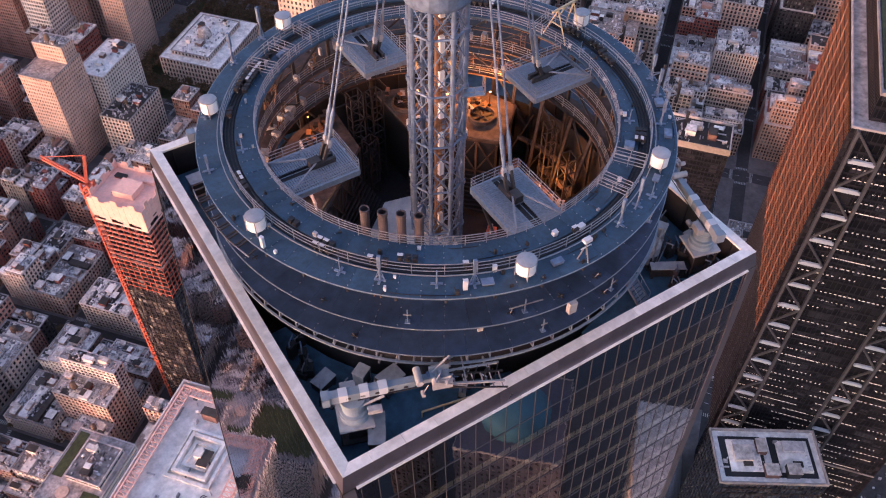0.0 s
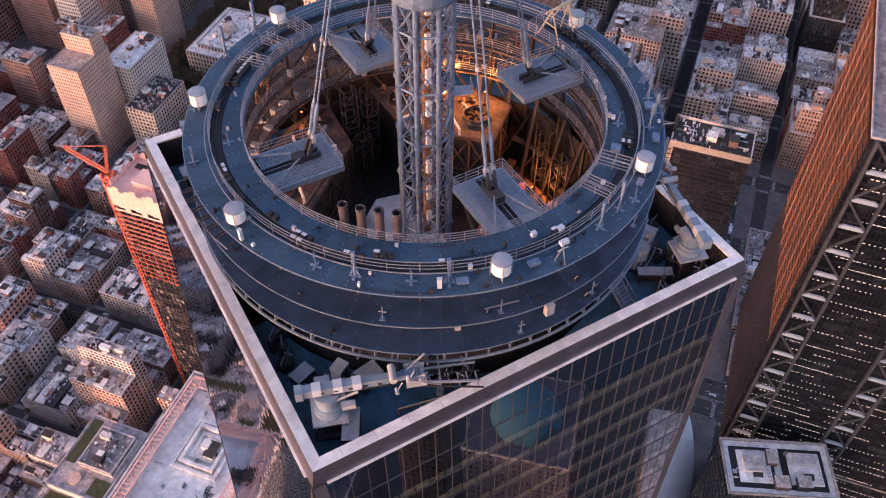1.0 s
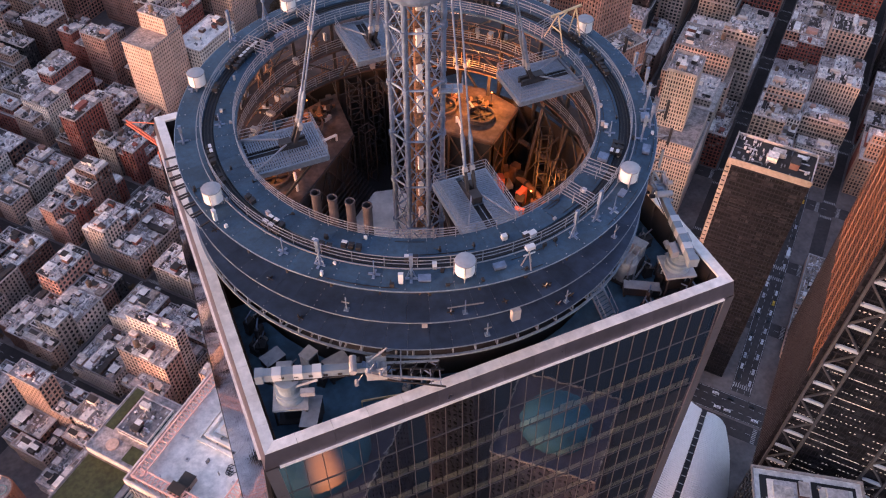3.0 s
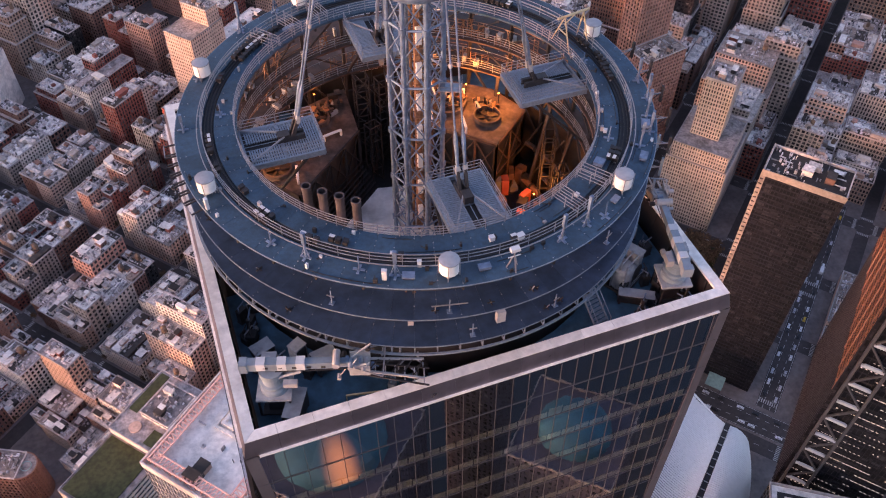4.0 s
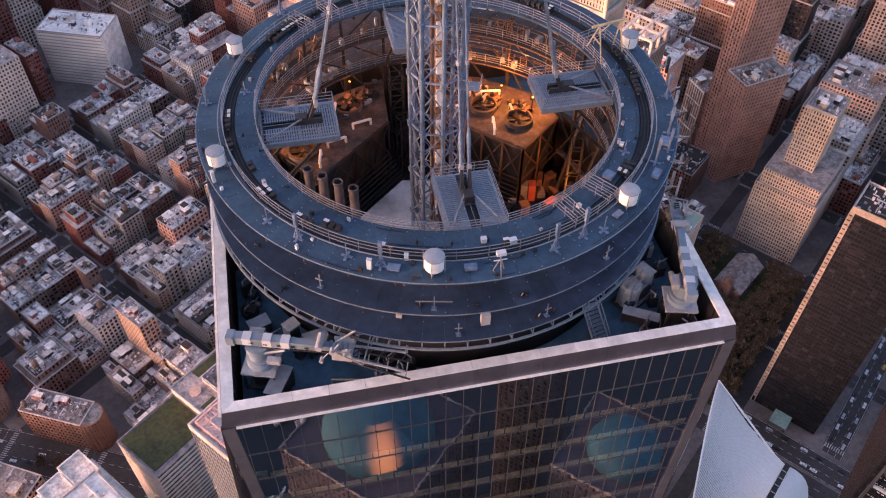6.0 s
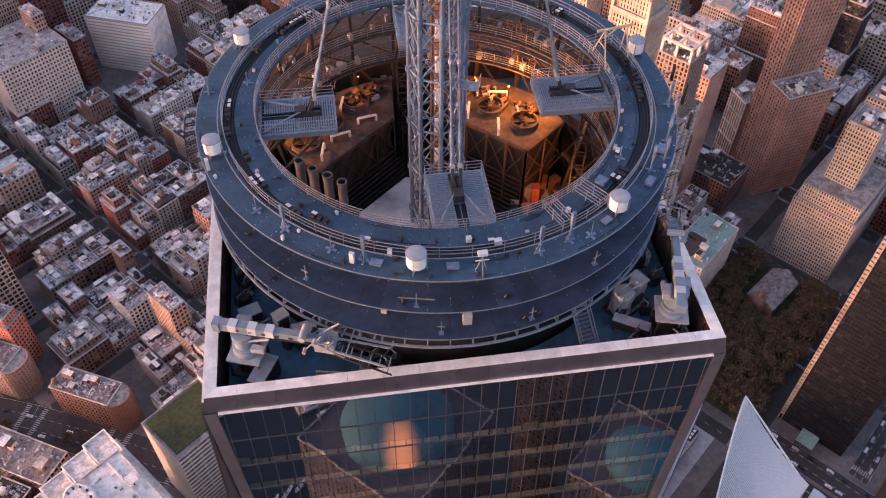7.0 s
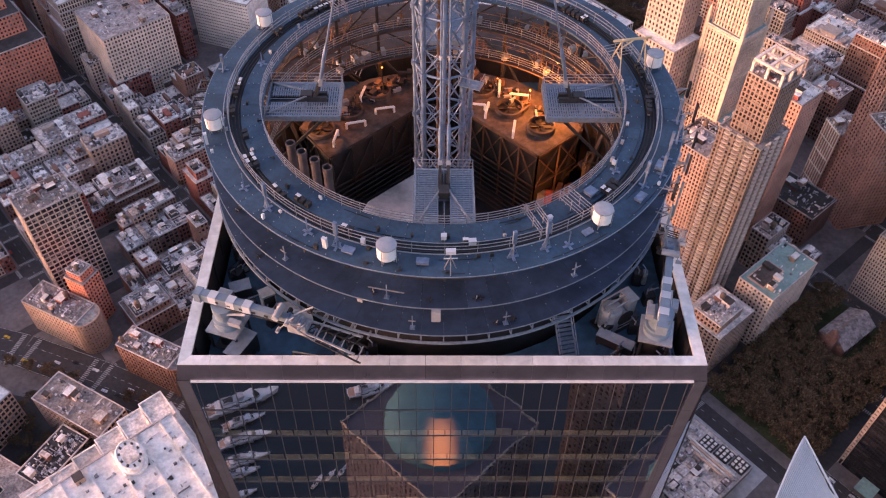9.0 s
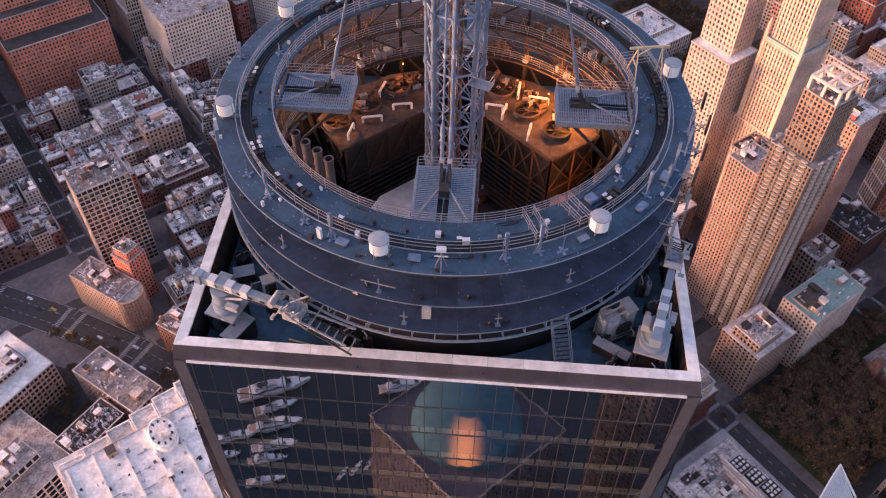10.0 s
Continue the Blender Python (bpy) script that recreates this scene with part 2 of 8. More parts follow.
class Geo:
    """Collects boxes, tubes and rings for one mesh."""

    def __init__(self):
        self.v, self.f, self.m = [], [], []

    def add(self, vs, fs, mi=0):
        o = len(self.v)
        self.v.extend([tuple(p) for p in vs])
        self.f.extend([tuple(i + o for i in f) for f in fs])
        self.m.extend([mi] * len(fs))
        return self

    def box(self, x0, y0, z0, x1, y1, z1, mi=0, m=None):
        p = [Vector((x, y, z)) for z in (z0, z1) for x, y in ((x0, y0), (x1, y0), (x1, y1), (x0, y1))]
        if m is not None:
            p = [m @ q for q in p]
        return self.add(p, [(0, 3, 2, 1), (4, 5, 6, 7), (0, 1, 5, 4), (1, 2, 6, 5), (2, 3, 7, 6), (3, 0, 4, 7)], mi)

    def bar(self, a, b, w, h=None, mi=0):
        """A square bar from a to b, w wide and h high."""
        a, b = Vector(a), Vector(b)
        h = h or w
        m = Matrix.Translation(a) @ (b - a).to_track_quat("Z", "Y").to_matrix().to_4x4()
        return self.box(-w / 2, -h / 2, 0, w / 2, h / 2, (b - a).length, mi, m)

    def tube(self, a, b, r, n=6, mi=0, r2=None, caps=True):
        a, b = Vector(a), Vector(b)
        r2 = r if r2 is None else r2
        m = (b - a).to_track_quat("Z", "Y").to_matrix()
        c = [m @ Vector((math.cos(2 * math.pi * i / n), math.sin(2 * math.pi * i / n), 0)) for i in range(n)]
        vs = [a + q * r for q in c] + [b + q * r2 for q in c]
        fs = [(i, (i + 1) % n, n + (i + 1) % n, n + i) for i in range(n)]
        if caps:
            fs += [tuple(range(n))[::-1], tuple(range(n, 2 * n))]
        return self.add(vs, fs, mi)

    def hoop(self, r, z, t, n=96, mi=0, a0=0.0, a1=360.0, k=4):
        """A round rail of thickness t on a circle."""
        full = a1 - a0 >= 360
        s = n if full else n + 1
        vs = []
        for i in range(s):
            a = radians(a0 + (a1 - a0) * i / n)
            for j in range(k):
                q = 2 * math.pi * (j + 0.5) / k
                rr = r + t * math.cos(q)
                vs.append((rr * math.cos(a), rr * math.sin(a), z + t * math.sin(q)))
        fs = []
        for i in range(n):
            i2 = (i + 1) % s
            for j in range(k):
                fs.append((i * k + j, i2 * k + j, i2 * k + (j + 1) % k, i * k + (j + 1) % k))
        return self.add(vs, fs, mi)

    def sector(self, r0, r1, z0, z1, a0, a1, n=4, mi=0):
        """A closed piece of a flat ring."""
        vs = []
        for i in range(n + 1):
            a = radians(a0 + (a1 - a0) * i / n)
            c, s = math.cos(a), math.sin(a)
            vs += [(r0 * c, r0 * s, z0), (r1 * c, r1 * s, z0), (r1 * c, r1 * s, z1), (r0 * c, r0 * s, z1)]
        fs = [(0, 1, 2, 3), tuple(4 * n + j for j in (3, 2, 1, 0))]
        for i in range(n):
            for j in range(4):
                fs.append((4 * i + j, 4 * i + 4 + j, 4 * i + 4 + (j + 1) % 4, 4 * i + (j + 1) % 4))
        return self.add(vs, [f[::-1] for f in fs], mi)

    def lathe(self, prof, n=24, mi=0, c=(0, 0)):
        vs = []
        for r, z in prof:
            for i in range(n):
                a = 2 * math.pi * i / n
                vs.append((c[0] + r * math.cos(a), c[1] + r * math.sin(a), z))
        fs = []
        for j in range(len(prof) - 1):
            for i in range(n):
                fs.append((j * n + i, j * n + (i + 1) % n, (j + 1) * n + (i + 1) % n, (j + 1) * n + i))
        return self.add(vs, fs, mi)

    def mesh(self, name, *mats):
        me = bpy.data.meshes.new(name)
        me.from_pydata(self.v, [], self.f)
        for m in mats:
            me.materials.append(m)
        if any(self.m):
            me.polygons.foreach_set("material_index", self.m)
        me.validate()
        return me


def part(name, geo, material, parent, label="", m=None):
    """One mesh object under a thing or under a part."""
    me = geo.mesh(name, *(material if isinstance(material, (list, tuple)) else (material,))) if isinstance(geo, Geo) else geo
    ob = new(name, me)
    if parent:
        ob.parent = parent
    if m is not None:
        ob.matrix_basis = m
    return tagged(ob, label)


def thing(name, label, category, m=None, group="", kind="", data=None):
    ob = new(name, data)
    if m is not None:
        ob.matrix_basis = m
    return tagged(ob, label, category, group, kind)


def struct(name, geo, material, label, category):
    return tagged(part(name, geo, material, None), label, category, "", "structure")


GRID = 40.0
_cg, _sg = math.cos(radians(GRID)), math.sin(radians(GRID))


def uv(u, v):
    """From the street grid to the world."""
    return u * _cg - v * _sg, u * _sg + v * _cg

# ---- the tower ----
TOP, HALF, ZF = 417.0, 21.9, 415.2     # parapet top, half its side, lower edge of the fascia
Z0 = 57.0                              # where the shaft's facets start
LEAN_OUT = (43.0 - HALF) / (ZF - Z0)
tower = thing("skyscraper", "glass skyscraper shaft with triangular facets and a white parapet", "skyscraper", kind="structure")


def facet(k):
    """Maps for the wide-topped facet k: (x along the edge, z) to the world, and its half width."""
    r = Matrix.Rotation(radians(90 * k), 4, "Z")
    return lambda x, z, d=0.0: r @ Vector((x, -HALF - (ZF - z) * LEAN_OUT - d, z)), lambda z: HALF * (z - Z0) / (ZF - Z0)


def corner_facet(k):
    """The same for the narrow-topped facet under corner k."""
    r = Matrix.Rotation(radians(90 * k), 4, "Z")

    def at(w, z, d=0.0):
        c = HALF - (ZF - z) / (ZF - Z0) * 0.4 + d / math.sqrt(2)
        return r @ Vector((-c + w / math.sqrt(2), -c - w / math.sqrt(2), z))
    return at, lambda z: 30.4 * (ZF - z) / (ZF - Z0)


def clip_cell(xa, xb, zb, zt, wb, wt, pad):
    """The part of a cell between the facet's two sloping sides."""
    poly = [(xa, zb), (xb, zb), (xb, zt), (xa, zt)]
    for sgn in (1, -1):
        def inside(p):
            f = (p[1] - zb) / (zt - zb)
            return wb + (wt - wb) * f - pad - sgn * p[0]
        out = []
        for i, p in enumerate(poly):
            q = poly[(i + 1) % len(poly)]
            a, b = inside(p), inside(q)
            if a >= 0:
                out.append(p)
            if (a >= 0) != (b >= 0):
                t = a / (a - b)
                out.append((p[0] + (q[0] - p[0]) * t, p[1] + (q[1] - p[1]) * t))
        poly = out
        if len(poly) < 3:
            return []
    return poly


COLW, ROWH = 1.51, 4.0
rng = random.Random(5)
frames_geo, far_panes, side_panes, flank_panes = Geo(), Geo(), Geo(), Geo()
near_panes = []
for k in range(4):
    for kind in (0, 1):
        at, half = (facet(k), corner_facet(k))[kind]
        z = ZF - 0.25
        row = 0
        while z - ROWH > Z0:
            zb = z - ROWH
            wt, wb = half(z), half(zb)
            n = int(max(wt, wb) / COLW) + 1
            fine = row < 30 or k == 0
            step = 4 if kind else 1 if fine else 4
            for c in range(-n, n + 1, step):
                poly = clip_cell((c - 0.5) * COLW + 0.03, (c - 0.5 + step) * COLW - 0.03, zb + 0.05, z - 0.05, wb, wt, 0.35)
                if not poly:
                    continue
                tx, tz = rng.gauss(0, 0.0006), rng.gauss(0, 0.0004)
                xm, zm = c * COLW, (z + zb) / 2
                pts = [at(x, zz, 0.02 + (x - xm) * tx + (zz - zm) * tz) for x, zz in poly]
                if kind == 0 and k == 0 and row < 9 and len(poly) == 4 and len(near_panes) < 240:
                    near_panes.append(pts)
                else:
                    (side_panes if kind else flank_panes if k else far_panes).add(pts, [tuple(range(len(pts)))])
            # the transom at the row's foot
            w = wb - 0.2
            if w > 0.5:
                off = 0.03 if kind == 0 and k == 0 else -0.14
                frames_geo.bar(at(-w, zb, off), at(w, zb, off), *((0.09, 0.09) if kind == 0 else (0.05, 0.05)))
            z = zb
            row += 1
        # mullions down to where the facet narrows
        wmax = half(ZF) if kind == 0 else half(Z0)
        n = int(wmax / COLW)
        for c in range(-n, n + 2):
            x = (c - 0.5) * COLW
            if abs(x) > wmax - 0.3:
                continue
            zend = Z0 + (ZF - Z0) * abs(x) / HALF if kind == 0 else Z0
            zsta = ZF - 0.2 if kind == 0 else ZF - (ZF - Z0) * abs(x) / 30.4
            if zsta - zend > 3:
                off = 0.04 if kind == 0 and k == 0 else -0.14
                frames_geo.bar(at(x, zsta, off), at(x, zend, off), *((0.055, 0.07) if kind == 0 else (0.05, 0.05)))
part("curtain_frame", frames_geo, MULLION, tower, "dark metal mullions and transoms")
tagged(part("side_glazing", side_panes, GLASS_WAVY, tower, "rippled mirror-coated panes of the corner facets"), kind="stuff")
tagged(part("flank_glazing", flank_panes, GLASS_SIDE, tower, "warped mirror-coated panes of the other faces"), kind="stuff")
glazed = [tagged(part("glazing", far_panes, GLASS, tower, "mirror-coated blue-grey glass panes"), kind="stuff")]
for pts in near_panes:
    glazed.append(part("pane", Geo().add(pts, [(0, 1, 2, 3)]), GLASS, tower))
for ob in glazed:
    ob.visible_shadow = False       # lets the daylight in

# corner trims, slabs behind the glass, podium
for k in range(4):
    at, half = facet(k)
    for s in (-1, 1):
        g = Geo()
        wide, zs = (1.0, (ZF, 330.0, 240.0, 150.0, Z0 + 20)) if k == 0 else (0.3, (ZF, 240.0, Z0 + 20))
        vs = [at(s * (half(z) - q), z, d) for z in zs for q, d in ((wide, 0.07), (0.0, 0.07), (0.0, -0.25), (wide, -0.25))]
        g.add(vs, [(4 * i + j, 4 * i + (j + 1) % 4, 4 * i + 4 + (j + 1) % 4, 4 * i + 4 + j) for i in range(len(zs) - 1) for j in range(4)])
        part("corner_trim", g, EDGE if k == 0 else DARKSTEEL, tower, "dark grey metal edge strip")
slabs, bands = Geo(), Geo()
rb_ = random.Random(31)
z = ZF - 2 * ROWH
while z > Z0:
    f = (ZF - z) / (ZF - Z0)
    a, c = HALF + (ZF - z) * LEAN_OUT - 0.5, HALF - 0.4 * f - 0.5
    # octagon between the two squares
    w = HALF * (1 - f)
    ring8 = []
    for q in range(4):
        rr = Matrix.Rotation(radians(90 * q), 4, "Z")
        for x in (-w, w):
            ring8.append(rr @ Vector((x, -a, z)))
    m = len(ring8)
    low = [p - Vector((0, 0, 0.9)) for p in ring8]
    slabs.add(ring8 + low, [tuple(range(m)), tuple(range(m, 2 * m))[::-1]] + [(i, m + i, m + (i + 1) % m, (i + 1) % m) for i in range(m)])
    # blinds let down to different heights along the south side
    x = -w + 0.6
    while x < w - 1.6 and z > 300:
        h = 1.3 if rb_.random() < 0.04 else 0.92
        bands.box(x, -a - 0.16, z - 0.95, x + 1.36, -a - 0.1, z - 0.95 + h)
        x += COLW
    z -= ROWH
# slab tops take the dark core colour, which stands for indoor shade
part("floor_slab", slabs, INNERDARK, tower, "floor slabs behind the glass, coloured dark for the dim interior")
part("blind_band", bands, INNERFLOOR, tower, "pale yellowish blinds and slab edges behind the glass")
core = Geo()
ends = []
for z in (ZF - 2 * ROWH, Z0):
    f = (ZF - z) / (ZF - Z0)
    a, w = HALF + (ZF - z) * LEAN_OUT - 1.7, HALF * (1 - f) * 0.95
    for q in range(4):
        rr = Matrix.Rotation(radians(90 * q), 4, "Z")
        ends += [rr @ Vector((x, -a, z)) for x in (-w, w)]
core.add(ends, [(i, 8 + i, 8 + (i + 1) % 8, (i + 1) % 8) for i in range(8)])
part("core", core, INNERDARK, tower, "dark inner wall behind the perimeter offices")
pod = Geo()
pod.box(-30.4, -30.4, 0, 30.4, 30.4, Z0, 0, Matrix.Rotation(radians(45), 4, "Z"))
part("podium", pod, CONCRETE, tower)
# closed shell just under the roof
sh = Geo()
# floor coloured near-black for the shade in the well
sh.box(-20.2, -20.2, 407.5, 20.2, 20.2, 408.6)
part("roof_slab", sh, WELL_SHADE, tower, "floor of the roof well, its deep shade painted near-black")
pad = [(-8.8, -1.0), (-6.0, -6.5), (0.0, -7.0), (1.5, 0.0), (0.5, 6.0), (-2.4, 6.6), (-7.6, 2.0)]
n = len(pad)
part("floor_pad", Geo().add([(x, y, 412.0) for x, y in pad] + [(x, y, 408.6) for x, y in pad], [tuple(range(n))] + [(n + i, n + (i + 1) % n, (i + 1) % n, i) for i in range(n)]), SCREED, tower, "pale stained concrete slab by the mast")

# parapet: cap pieces, fascia panels, lip, inner wall
CN = 15
cl = 2 * HALF / CN
for k in range(4):
    r = Matrix.Rotation(radians(90 * k), 4, "Z")
    for i in range(CN):
        x0, x1 = -HALF + i * cl, -HALF + (i + 1) * cl
        g = Geo()
        i0 = max(x0, -20.62)
        i1 = min(x1, 20.62)
        e = 0.012
        o0, o1 = max(x0, -HALF + 0.34), min(x1, HALF - 0.34)
        top = [(o0 + e, -HALF + 0.34, TOP), (o1 - e, -HALF + 0.34, TOP), (i1 - e, -20.62, TOP - 0.05), (i0 + e, -20.62, TOP - 0.05)]
        low = [(x, y, zz - 0.22) for x, y, zz in top]
        g.add([r @ Vector(p) for p in top + low], [(0, 1, 2, 3), (7, 6, 5, 4), (0, 4, 5, 1), (1, 5, 6, 2), (2, 6, 7, 3), (3, 7, 4, 0)])
        part("coping", g, CAP, tower, "white metal coping panel")
        g = Geo()
        g.add([r @ Vector(p) for p in ((x0 + e, -HALF, ZF), (x1 - e, -HALF, ZF), (x1 - e, -HALF + 0.15, ZF), (x0 + e, -HALF + 0.15, ZF), (o0 + e, -HALF + 0.35, TOP - 0.03), (o1 - e, -HALF + 0.35, TOP - 0.03), (o1 - e, -HALF + 0.5, TOP - 0.225), (o0 + e, -HALF + 0.5, TOP - 0.225))], [(0, 3, 2, 1), (4, 5, 6, 7), (0, 1, 5, 4), (1, 2, 6, 5), (2, 3, 7, 6), (3, 0, 4, 7)])
        part("fascia_panel", g, FASCIA, tower, "brushed grey metal fascia panel")
    g = Geo()
    g.box(-20.75, -HALF - 0.2, ZF - 0.08, 20.75, -HALF + 0.02, ZF + 0.04, 0, r)
    part("lip", g, CAP, tower, "white metal drip ledge")
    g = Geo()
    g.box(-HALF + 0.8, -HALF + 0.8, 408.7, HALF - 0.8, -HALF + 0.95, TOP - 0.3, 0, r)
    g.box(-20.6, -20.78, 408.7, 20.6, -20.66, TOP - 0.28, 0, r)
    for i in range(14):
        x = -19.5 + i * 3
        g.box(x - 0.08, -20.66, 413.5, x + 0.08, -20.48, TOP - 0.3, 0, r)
    part("parapet_wall", g, WELL_SHADE, tower, "dark ribbed inner face of the parapet")

# corner decks of the roof well (outside the ring's foot)
deck = Geo()
for k in range(4):
    r = Matrix.Rotation(radians(90 * k), 4, "Z")
    arc = []
    for i in range(9):
        a = radians(225 - 33 + 66 * i / 8)
        arc.append((19.0 * math.cos(a), 19.0 * math.sin(a)))
    poly = [(-20.3, -20.3), (-4.0, -20.3)] + [p for p in arc[::-1] if p[0] > -20 and p[1] > -20] + [(-20.3, -4.0)]
    top = [r @ Vector((x, y, 413.5)) for x, y in poly]
    low = [p - Vector((0, 0, 0.4)) for p in top]
    m = len(top)
    deck.add(top + low, [tuple(range(m)), tuple(range(m, 2 * m))[::-1]] + [(i, m + i, m + (i + 1) % m, (i + 1) % m) for i in range(m)])
part("roof_deck", deck, BLUEDECK, tower, "blue-grey membrane deck inside the parapet")

# ---- the communications ring ----
RZ = (427.5, 423.77, 420.3)
R_IN, R_OUT = 15.8, 21.0
ring = thing("communications_ring", "three-tiered dark blue-grey steel ring platform round the mast", "platform", kind="structure")
NP = 72
da = 360 / NP
inner_me = Geo().sector(R_IN, 17.75, -0.22, 0, 0.025, da - 0.025, 3).mesh("deck_panel", DECK)
outer_me = Geo().sector(18.75, R_OUT, -0.22, 0, 0.025, da - 0.025, 3).mesh("deck_panel", DECK)
for i in range(NP):
    for me in (inner_me, outer_me):
        part("deck_panel", me, None, ring, "", pose(0, 0, RZ[0], 0, 0, i * da))
tr = Geo()
for i in range(NP):
    tr.sector(17.75, 18.75, RZ[0] - 0.5, RZ[0] - 0.18, i * da, (i + 1) * da, 3)
part("cable_track", tr, TRACK, ring, "dark recessed cable track")
track_lines = Geo()
for rr in (17.95, 18.25, 18.55):
    track_lines.hoop(rr, RZ[0] - 0.12, 0.06, 144)
part("cable", track_lines, BLACK, ring, "black cables along the track")
ribs = Geo()
for i in range(36):
    a = radians(i * 10)
    c, s = math.cos(a), math.sin(a)
    ribs.bar((R_IN * c, R_IN * s, RZ[0] - 0.4), (R_OUT * c, R_OUT * s, RZ[0] - 0.4), 0.16, 0.3)
part("deck_beam", ribs, DARKSTEEL, ring)
# bolts and cleats along the panel seams
cleat = Geo()
rg = random.Random(3)
for i in range(NP):
    a = radians(i * da)
    for rr in (16.1, 16.6, 17.1, 17.5, 19.1, 19.7, 20.3, 20.8):
        for z in RZ:
            if rg.random() < (0.55 if z > 427 else 0.3):
                c, s = math.cos(a), math.sin(a)
                cleat.box(-0.035, -0.035, 0, 0.035, 0.035, 0.04, 0, Matrix.Translation((rr * c, rr * s, z + 0.002)))
tagged(part("cleat", cleat, RAIL, ring, "small pale fixing cleats"), kind="stuff")
low_me = [Geo().sector(ra, rb, z - 0.2, z, 0.02, da - 0.02, 3).mesh("deck_panel", mt) for z in RZ[1:] for ra, rb, mt in ((16.2, 18.2, BRONZE_WALL), (18.22, R_OUT, SKIRT))]
brown_me = [Geo().sector(18.22, R_OUT, z - 0.2, z, 0.02, da - 0.02, 3).mesh("deck_panel", BRONZE_WALL) for z in RZ[1:]]
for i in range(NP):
    back = 20 < i * da < 160          # the far side, where the outer panels are brown too
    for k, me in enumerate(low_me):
        part("deck_panel", brown_me[k // 2] if back and k % 2 else me, None, ring, "", pose(0, 0, 0, 0, 0, i * da))
for z in RZ:
    part("edge_rail", Geo().hoop(R_OUT + 0.03, z - 0.04, 0.045, 160), GRATE, ring, "pale steel edge ring")
    g = Geo()
    for i in range(36):
        a = radians(i * 10 + 4)
        c, s = math.cos(a), math.sin(a)
        if i % 2 == 0:
            g.bar((20.2 * c, 20.2 * s, z - 0.75), (21.0 * c, 21.0 * s, z - 0.1), 0.07)
    part("bracket", g, RAIL, ring)
foot = Geo()
foot.hoop(21.05, 419.3, 0.13, 160)
for i in range(72):
    a = radians(i * 5)
    c, s = math.cos(a), math.sin(a)
    foot.bar((21.0 * c, 21.0 * s, 419.3), (20.9 * c, 20.9 * s, 420.2), 0.08)
    foot.bar((19.2 * c, 19.2 * s, 419.6), (21.0 * c, 21.0 * s, 419.35), 0.1)
part("foot_rail", foot, GRATE, ring, "pale steel outrigger rail under the lowest tier")


def ring_rail(r, z, n, rails, a0=0.0, a1=360.0, parent=None, material=None, h=1.1):
    g = Geo()
    for f in range(1, rails + 1):
        g.hoop(r, z + h * f / rails, 0.035, 144, 0, a0, a1)
    for i in range(n):
        a = radians(a0 + (a1 - a0) * i / n)
        g.bar((r * math.cos(a), r * math.sin(a), z), (r * math.cos(a), r * math.sin(a), z + h), 0.05)
    return part("handrail", g, material or RAIL, parent or ring, "thin galvanised handrail")


ring_rail(15.95, RZ[0], 60, 4)
ring_rail(18.72, RZ[0], 48, 3)
g = Geo()
g.hoop(19.15, RZ[0] + 0.35, 0.05, 144)
part("pipe", g, RAIL, ring, "pale conduit along the deck")
for z in RZ[1:]:
    ring_rail(16.4, z, 60, 4)
ring_rail(16.9, 422.2, 40, 1, h=0.2)
# frames, braces and columns behind the galleries
cg = Geo()
for i in range(24):
    a = radians(i * 15 + 7.5)
    c, s = math.cos(a), math.sin(a)
    cg.bar((17.6 * c, 17.6 * s, 408.6), (17.6 * c, 17.6 * s, 427.2), 0.3)
    b = radians(i * 15 + 22.5)
    cg.bar((17.6 * c, 17.6 * s, 413.6), (17.6 * math.cos(b), 17.6 * math.sin(b), 420.2), 0.2)
    cg.bar((17.3 * c, 17.3 * s, 420.4), (17.3 * math.cos(b), 17.3 * math.sin(b), 423.6), 0.14)
    cg.bar((17.3 * math.cos(b), 17.3 * math.sin(b), 423.9), (17.3 * c, 17.3 * s, 427.2), 0.14)
    cg.bar((17.6 * c, 17.6 * s, 417.0), (20.6 * c, 20.6 * s, 420.2), 0.22)
part("support_frame", cg, DARKSTEEL, ring, "dark steel columns and diagonal braces under the tiers")
# added dark sheet that keeps lamp light out of the void under the ring
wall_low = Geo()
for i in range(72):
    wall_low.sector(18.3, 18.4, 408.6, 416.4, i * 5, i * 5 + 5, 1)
part("well_lining", wall_low, WELL_SHADE, ring)
# brackets, cable ladders and hung cables along the galleries
lad, cabs, kits = Geo(), Geo(), Geo()
for i in range(150):
    a = radians(8 + rg.random() * 164) if i < 120 else radians(rg.uniform(-170, -10))
    z = rg.choice((RZ[2], RZ[1]))
    c, s = math.cos(a), math.sin(a)
    r, h = rg.uniform(16.6, 18.6), rg.uniform(0.7, 1.9)
    p, q = Vector((r * c, r * s, z)), Vector((-s, c, 0)) * rg.uniform(0.3, 0.8)
    k = rg.random()
    if k < 0.5:
        for e in (0, 1):
            lad.bar(p + q * e, p + q * e + Vector((0, 0, h)), 0.07)
        for e in range(int(h / 0.35)):
            lad.bar(p + Vector((0, 0, 0.25 + 0.35 * e)), p + q + Vector((0, 0, 0.25 + 0.35 * e)), 0.05)
    elif k < 0.75:
        lad.bar(p, p + q + Vector((0, 0, h)), 0.07).bar(p + q * 1.4, p + q * 0.4 + Vector((0, 0, h)), 0.07).bar(p + Vector((0, 0, h)), p + q * 1.5 + Vector((0, 0, h)), 0.06)
    else:
        w = rg.uniform(0.2, 0.5)
        kits.box(-w, -w * 0.6, 0, w, w * 0.6, rg.uniform(0.3, 0.9), 0, Matrix.Translation(p) @ Matrix.Rotation(a, 4, "Z"))
